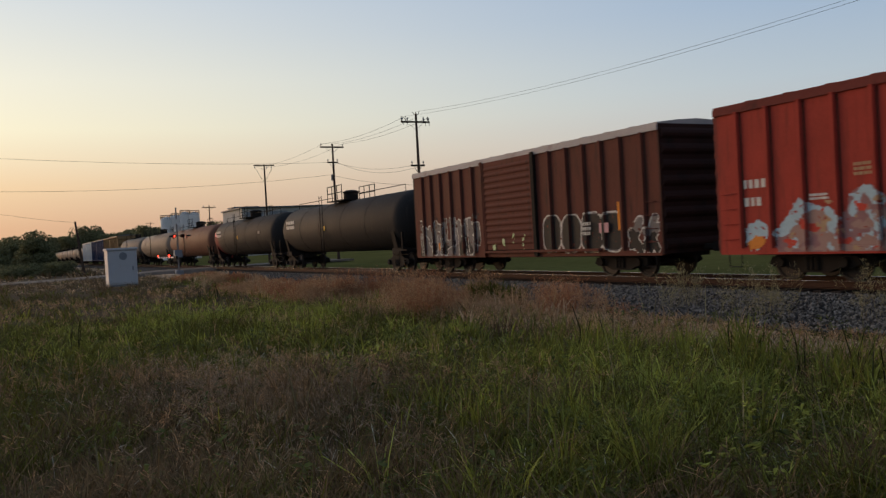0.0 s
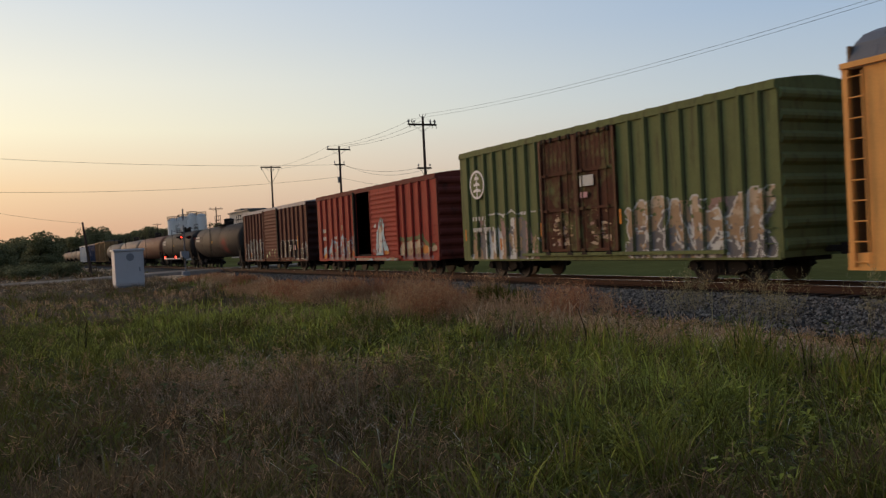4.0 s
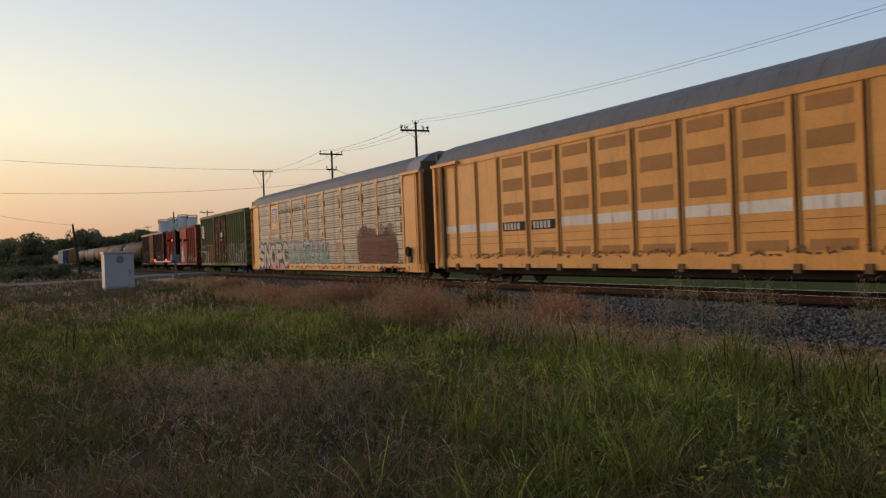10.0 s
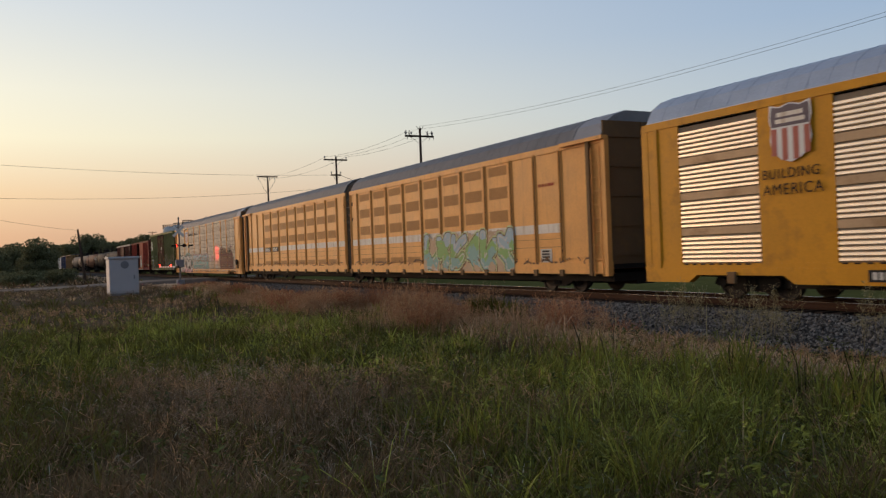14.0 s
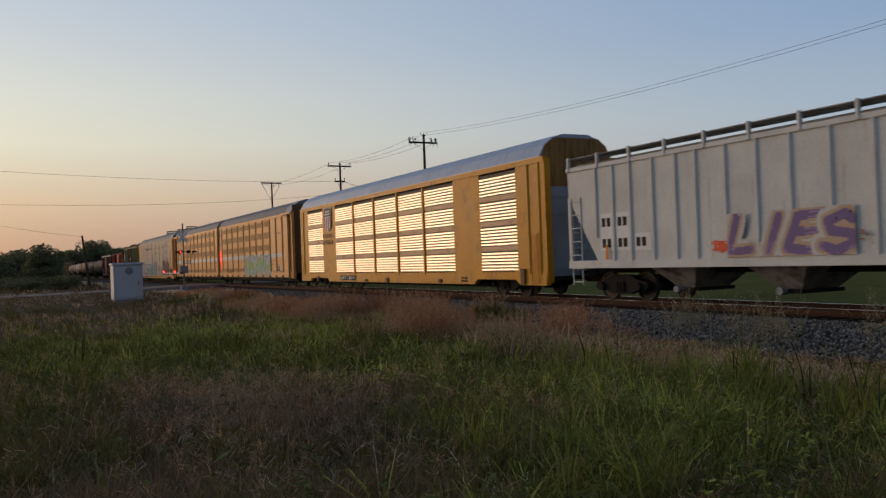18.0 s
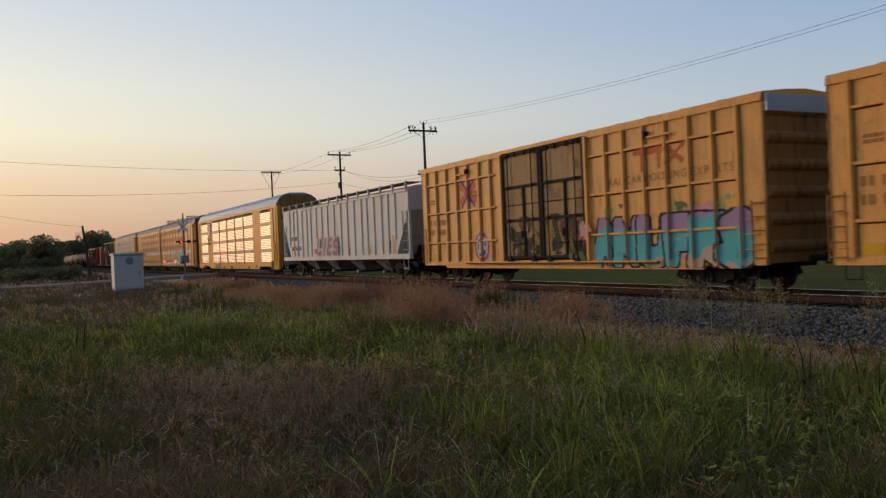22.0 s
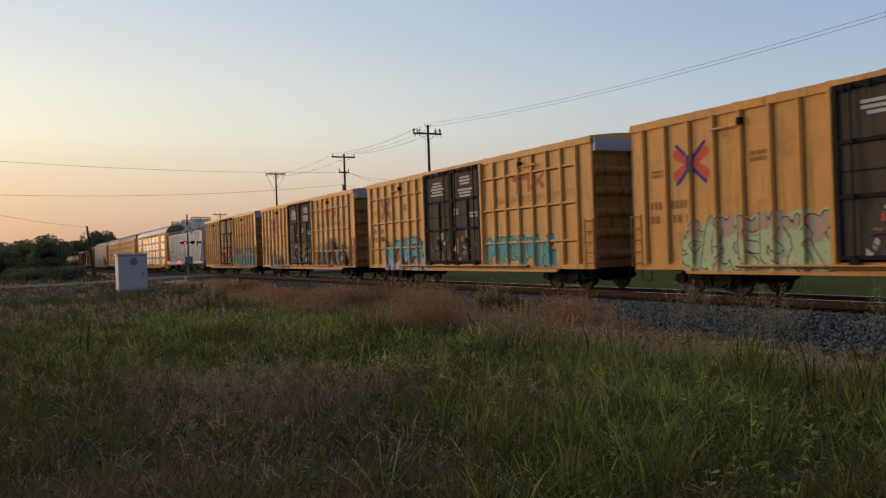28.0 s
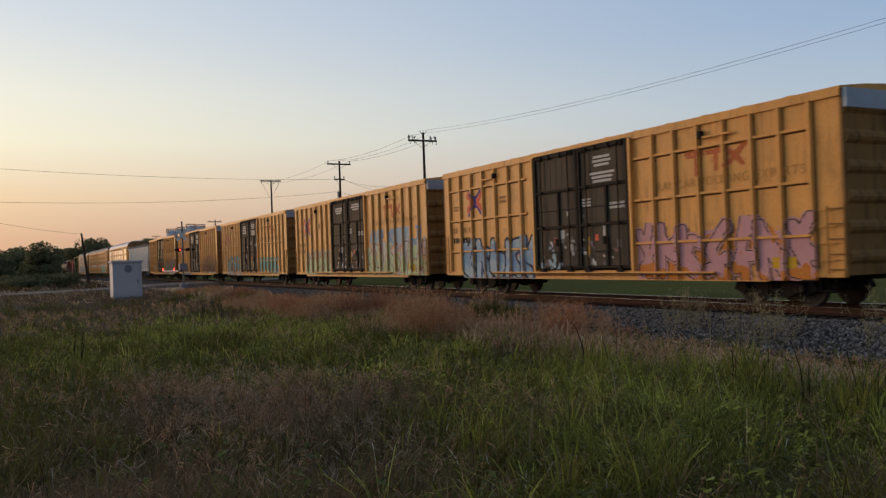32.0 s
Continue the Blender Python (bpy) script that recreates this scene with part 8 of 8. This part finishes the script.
    # a patch of bleached fine stems
    x, y = -11.4 + 1.9 * g.normal(size=850), 2.9 + 1.0 * g.normal(size=850)
    k = np.hypot(x, y) > 7.0
    panicles("bleached_seed_heads", "patch of bleached fine feathery grass", M_BLEACHED, roots(x[k], y[k]), 0.20 + 0.22 * g.random(k.sum()), g, 7)
    # tall feathery stand before the ballast
    cn = 300
    cx = -62 + 46 * g.random(cn) ** 0.7
    cy = 9.4 + 4.2 * g.random(cn)
    thick = smooth_noise(cx, cy, 0.32, 51)
    cx, cy = cx[thick > 0.0], cy[thick > 0.0]
    cn = len(cx)
    ch = (0.55 + 0.65 * g.random(cn)) * np.clip(1.15 - np.abs(cx + 25) / 22, 0.45, 1) * np.clip(1.5 - 0.12 * (cy - 9), 0.6, 1)
    who = np.repeat(np.arange(cn), 60)
    x, y = cx[who] + g.normal(size=len(who)) * 0.36, cy[who] + g.normal(size=len(who)) * 0.30
    keep = y < 13.8
    x, y, who = x[keep], y[keep], who[keep]
    tall = ch[who] * (0.4 + 0.75 * g.random(len(x)))
    red = (g.random(cn) < 0.4)[who]
    for m, lab, mat in ((red, "tall reddish-brown feathery grass before the ballast", M_REDHEAD), (~red, "tall tan feathery grass before the ballast", M_PANICLE)):
        panicles("tall_seed_heads", lab, mat, roots(x[m], y[m]), tall[m], g, 12)
    # leafy tufts and bare stems among them
    cx, cy = -60 + 48 * g.random(230) ** 0.7, 9.2 + 4.6 * g.random(230)
    who = np.repeat(np.arange(230), 26)
    x, y = cx[who] + g.normal(size=len(who)) * 0.22, cy[who] + g.normal(size=len(who)) * 0.16
    green = (g.random(230) < np.clip(0.75 - 0.16 * (cy - 9.2), 0.08, 1))[who]
    tall = (0.18 + 0.42 * g.random(230))[who] * (0.4 + 0.8 * g.random(len(who)))
    for m, nm, lab, mat in ((green, "green_tufts", "olive green tufts among the dry grass", M_CLUMP), (~green, "straw_tufts", "pale straw tufts among the dry grass", M_STRAW)):
        blades(nm, lab, mat, roots(x[m], y[m]), tall[m], 0.2 + 0.8 * g.random(m.sum()), 0.004 + 0.00035 * np.hypot(x[m], y[m]), g)
    # one darker leafy weed in it
    c = np.array([(-21.8, 13.2), (-21.2, 13.4), (-22.3, 13.0)])
    who = g.integers(0, 3, 700)
    x, y = c[who, 0] + g.normal(size=700) * 0.25, c[who, 1] + g.normal(size=700) * 0.2
    blades("leafy_weed", "dark green leafy weed beside the ballast", M_GRASSGREEN, roots(x, y), 0.35 + 0.6 * g.random(700), 0.2 + 0.6 * g.random(700), np.full(700, 0.02), g, 0.4)
    # tall green clumps
    cx, cy, who, x, y, way = tufts(420, 6.5, 17.0, 20, 0.12, g)
    sel = (cy > 4.0) & (cy < 10.6) & (smooth_noise(cx, cy, 0.55, 71) > 0.02)
    m = sel[who]
    x, y, way = x[m], y[m], way[m]
    h = (0.35 + 0.55 * g.random(len(x))) * np.clip(1.2 - 0.5 * g.random(len(cx)), 0, 2)[who][m]
    blades("tall_grass", "tall clumps of broad green grass blades", M_CLUMP, roots(x, y), h, 0.15 + 0.75 * g.random(len(x)), 0.0055 * (0.6 + 0.7 * g.random(len(x))), g, 0.9, way)
    # big leafy clumps and single stalks that stand above the rest
    big = np.array([(-8.6, 9.3, 0.95), (-7.9, 9.6, 0.8), (-9.3, 9.1, 0.7), (-6.7, 9.1, 0.95), (-6.3, 8.6, 0.8), (-11.3, 8.8, 0.85), (-11.9, 8.3, 0.6), (-14.5, 8.2, 0.6), (-20.0, 1.4, 0.55), (-10.8, 8.1, 0.8), (-10.4, 8.6, 0.65), (-9.8, 9.2, 0.75), (-9.2, 9.85, 1.0), (-7.5, 8.8, 0.75), (-7.3, 9.7, 0.8), (-7.0, 10.0, 0.8), (-9.7, 6.9, 0.55), (-8.9, 9.9, 0.7), (-6.9, 7.2, 0.6)])
    who = np.repeat(np.arange(len(big)), 70)
    x, y = big[who, 0] + g.normal(size=len(who)) * 0.2, big[who, 1] + g.normal(size=len(who)) * 0.14
    blades("leafy_clumps", "tall leafy green clumps standing above the grass", M_CLUMP, roots(x, y), big[who, 2] * (0.4 + 0.65 * g.random(len(who))), 0.15 + 0.6 * g.random(len(who)), 0.005 + 0.006 * g.random(len(who)), g, 1.1)
    spots = np.array([(-8.5, 9.3), (-8.8, 9.4), (-7.9, 9.5), (-6.6, 9.1), (-6.2, 8.7), (-11.2, 8.9), (-11.6, 8.7), (-20.0, 1.4), (-34.0, 6.9), (-33.6, 7.4)])
    who = np.repeat(np.arange(len(spots)), 4)
    x, y = spots[who, 0] + g.normal(size=len(who)) * 0.12, spots[who, 1] + g.normal(size=len(who)) * 0.1
    blades("dark_stalks", "dark stiff weed stalks above the grass", M_STALK, roots(x, y), 0.75 + 0.5 * g.random(len(who)), 0.1 + 0.45 * g.random(len(who)), 0.004 + 0.0004 * np.hypot(x, y), g, 1.6)
    # upright dark stalks
    x, y = wedge(90, 7.0, 30.0, g, 0.9)
    sel = y < 12.5
    x, y = x[sel], y[sel]
    blades("weed_stalks", "dark upright weed stalks above the grass", M_WEED, roots(x, y), 0.6 + 0.5 * g.random(len(x)), 0.1 + 0.25 * g.random(len(x)), np.full(len(x), 0.008), g)
    # low leafy weeds among the near grass
    weeds("leafy_weeds", "low dark green broad-leaved weeds among the grass", M_BROADLEAF, *wedge(900, 5.0, 20.0, g, 0.75), g)
    x, y = wedge(500, 5.0, 15.0, g, 0.75)
    sel = (y > 4.5) & (y < 10.5)
    weeds("pale_weeds", "low pale green broad-leaved weeds among the grass", M_GRASSTALL, x[sel], y[sel], g)
    # weeds growing through the ballast
    n = 330
    c = np.array([(-15.6, 14.6), (-15.2, 14.9), (-13.4, 14.4), (-12.9, 14.8), (-12.4, 14.5), (-10.4, 14.9), (-9.6, 15.2)])
    who = g.integers(0, len(c), n)
    x, y = c[who, 0] + g.normal(size=n) * 0.25, c[who, 1] + g.normal(size=n) * 0.18
    p = np.stack([x, y, -0.74 + 0.47 * np.clip((y - 13.55) / 2.55, 0, 1)], 1)
    panicles("ballast_weeds", "straggling pale weeds growing out of the ballast", M_WEED, p, 0.3 + 0.85 * g.random(n) ** 1.3, g, 9)


build_grass()


# ---- movement ----
def motions():
    for c, x0 in THINGS:
        walk(c, [(t, pose(x0 - s, TRACK_Y, 0)) for t, s in ROLLED])
    # the wheels roll with the train; alike wheelsets share one turning
    ts = [i / 15 for i in range(481)]
    rolled = np.interp(ts, [t for t, s in ROLLED], [s for t, s in ROLLED])
    for s in (-1, 1):
        first = WHEELSETS[s][0]
        walk(first, [(t, pose(0.864 * s, 0, 0.457) @ Matrix.Rotation(-d / 0.457, 4, "Y")) for t, d in zip(ts, rolled)])
        for w in WHEELSETS[s][1:]:
            w.rotation_mode = "QUATERNION"
            data = w.animation_data_create()
            data.action = first.animation_data.action
            data.action_slot = first.animation_data.action_slot


motions()
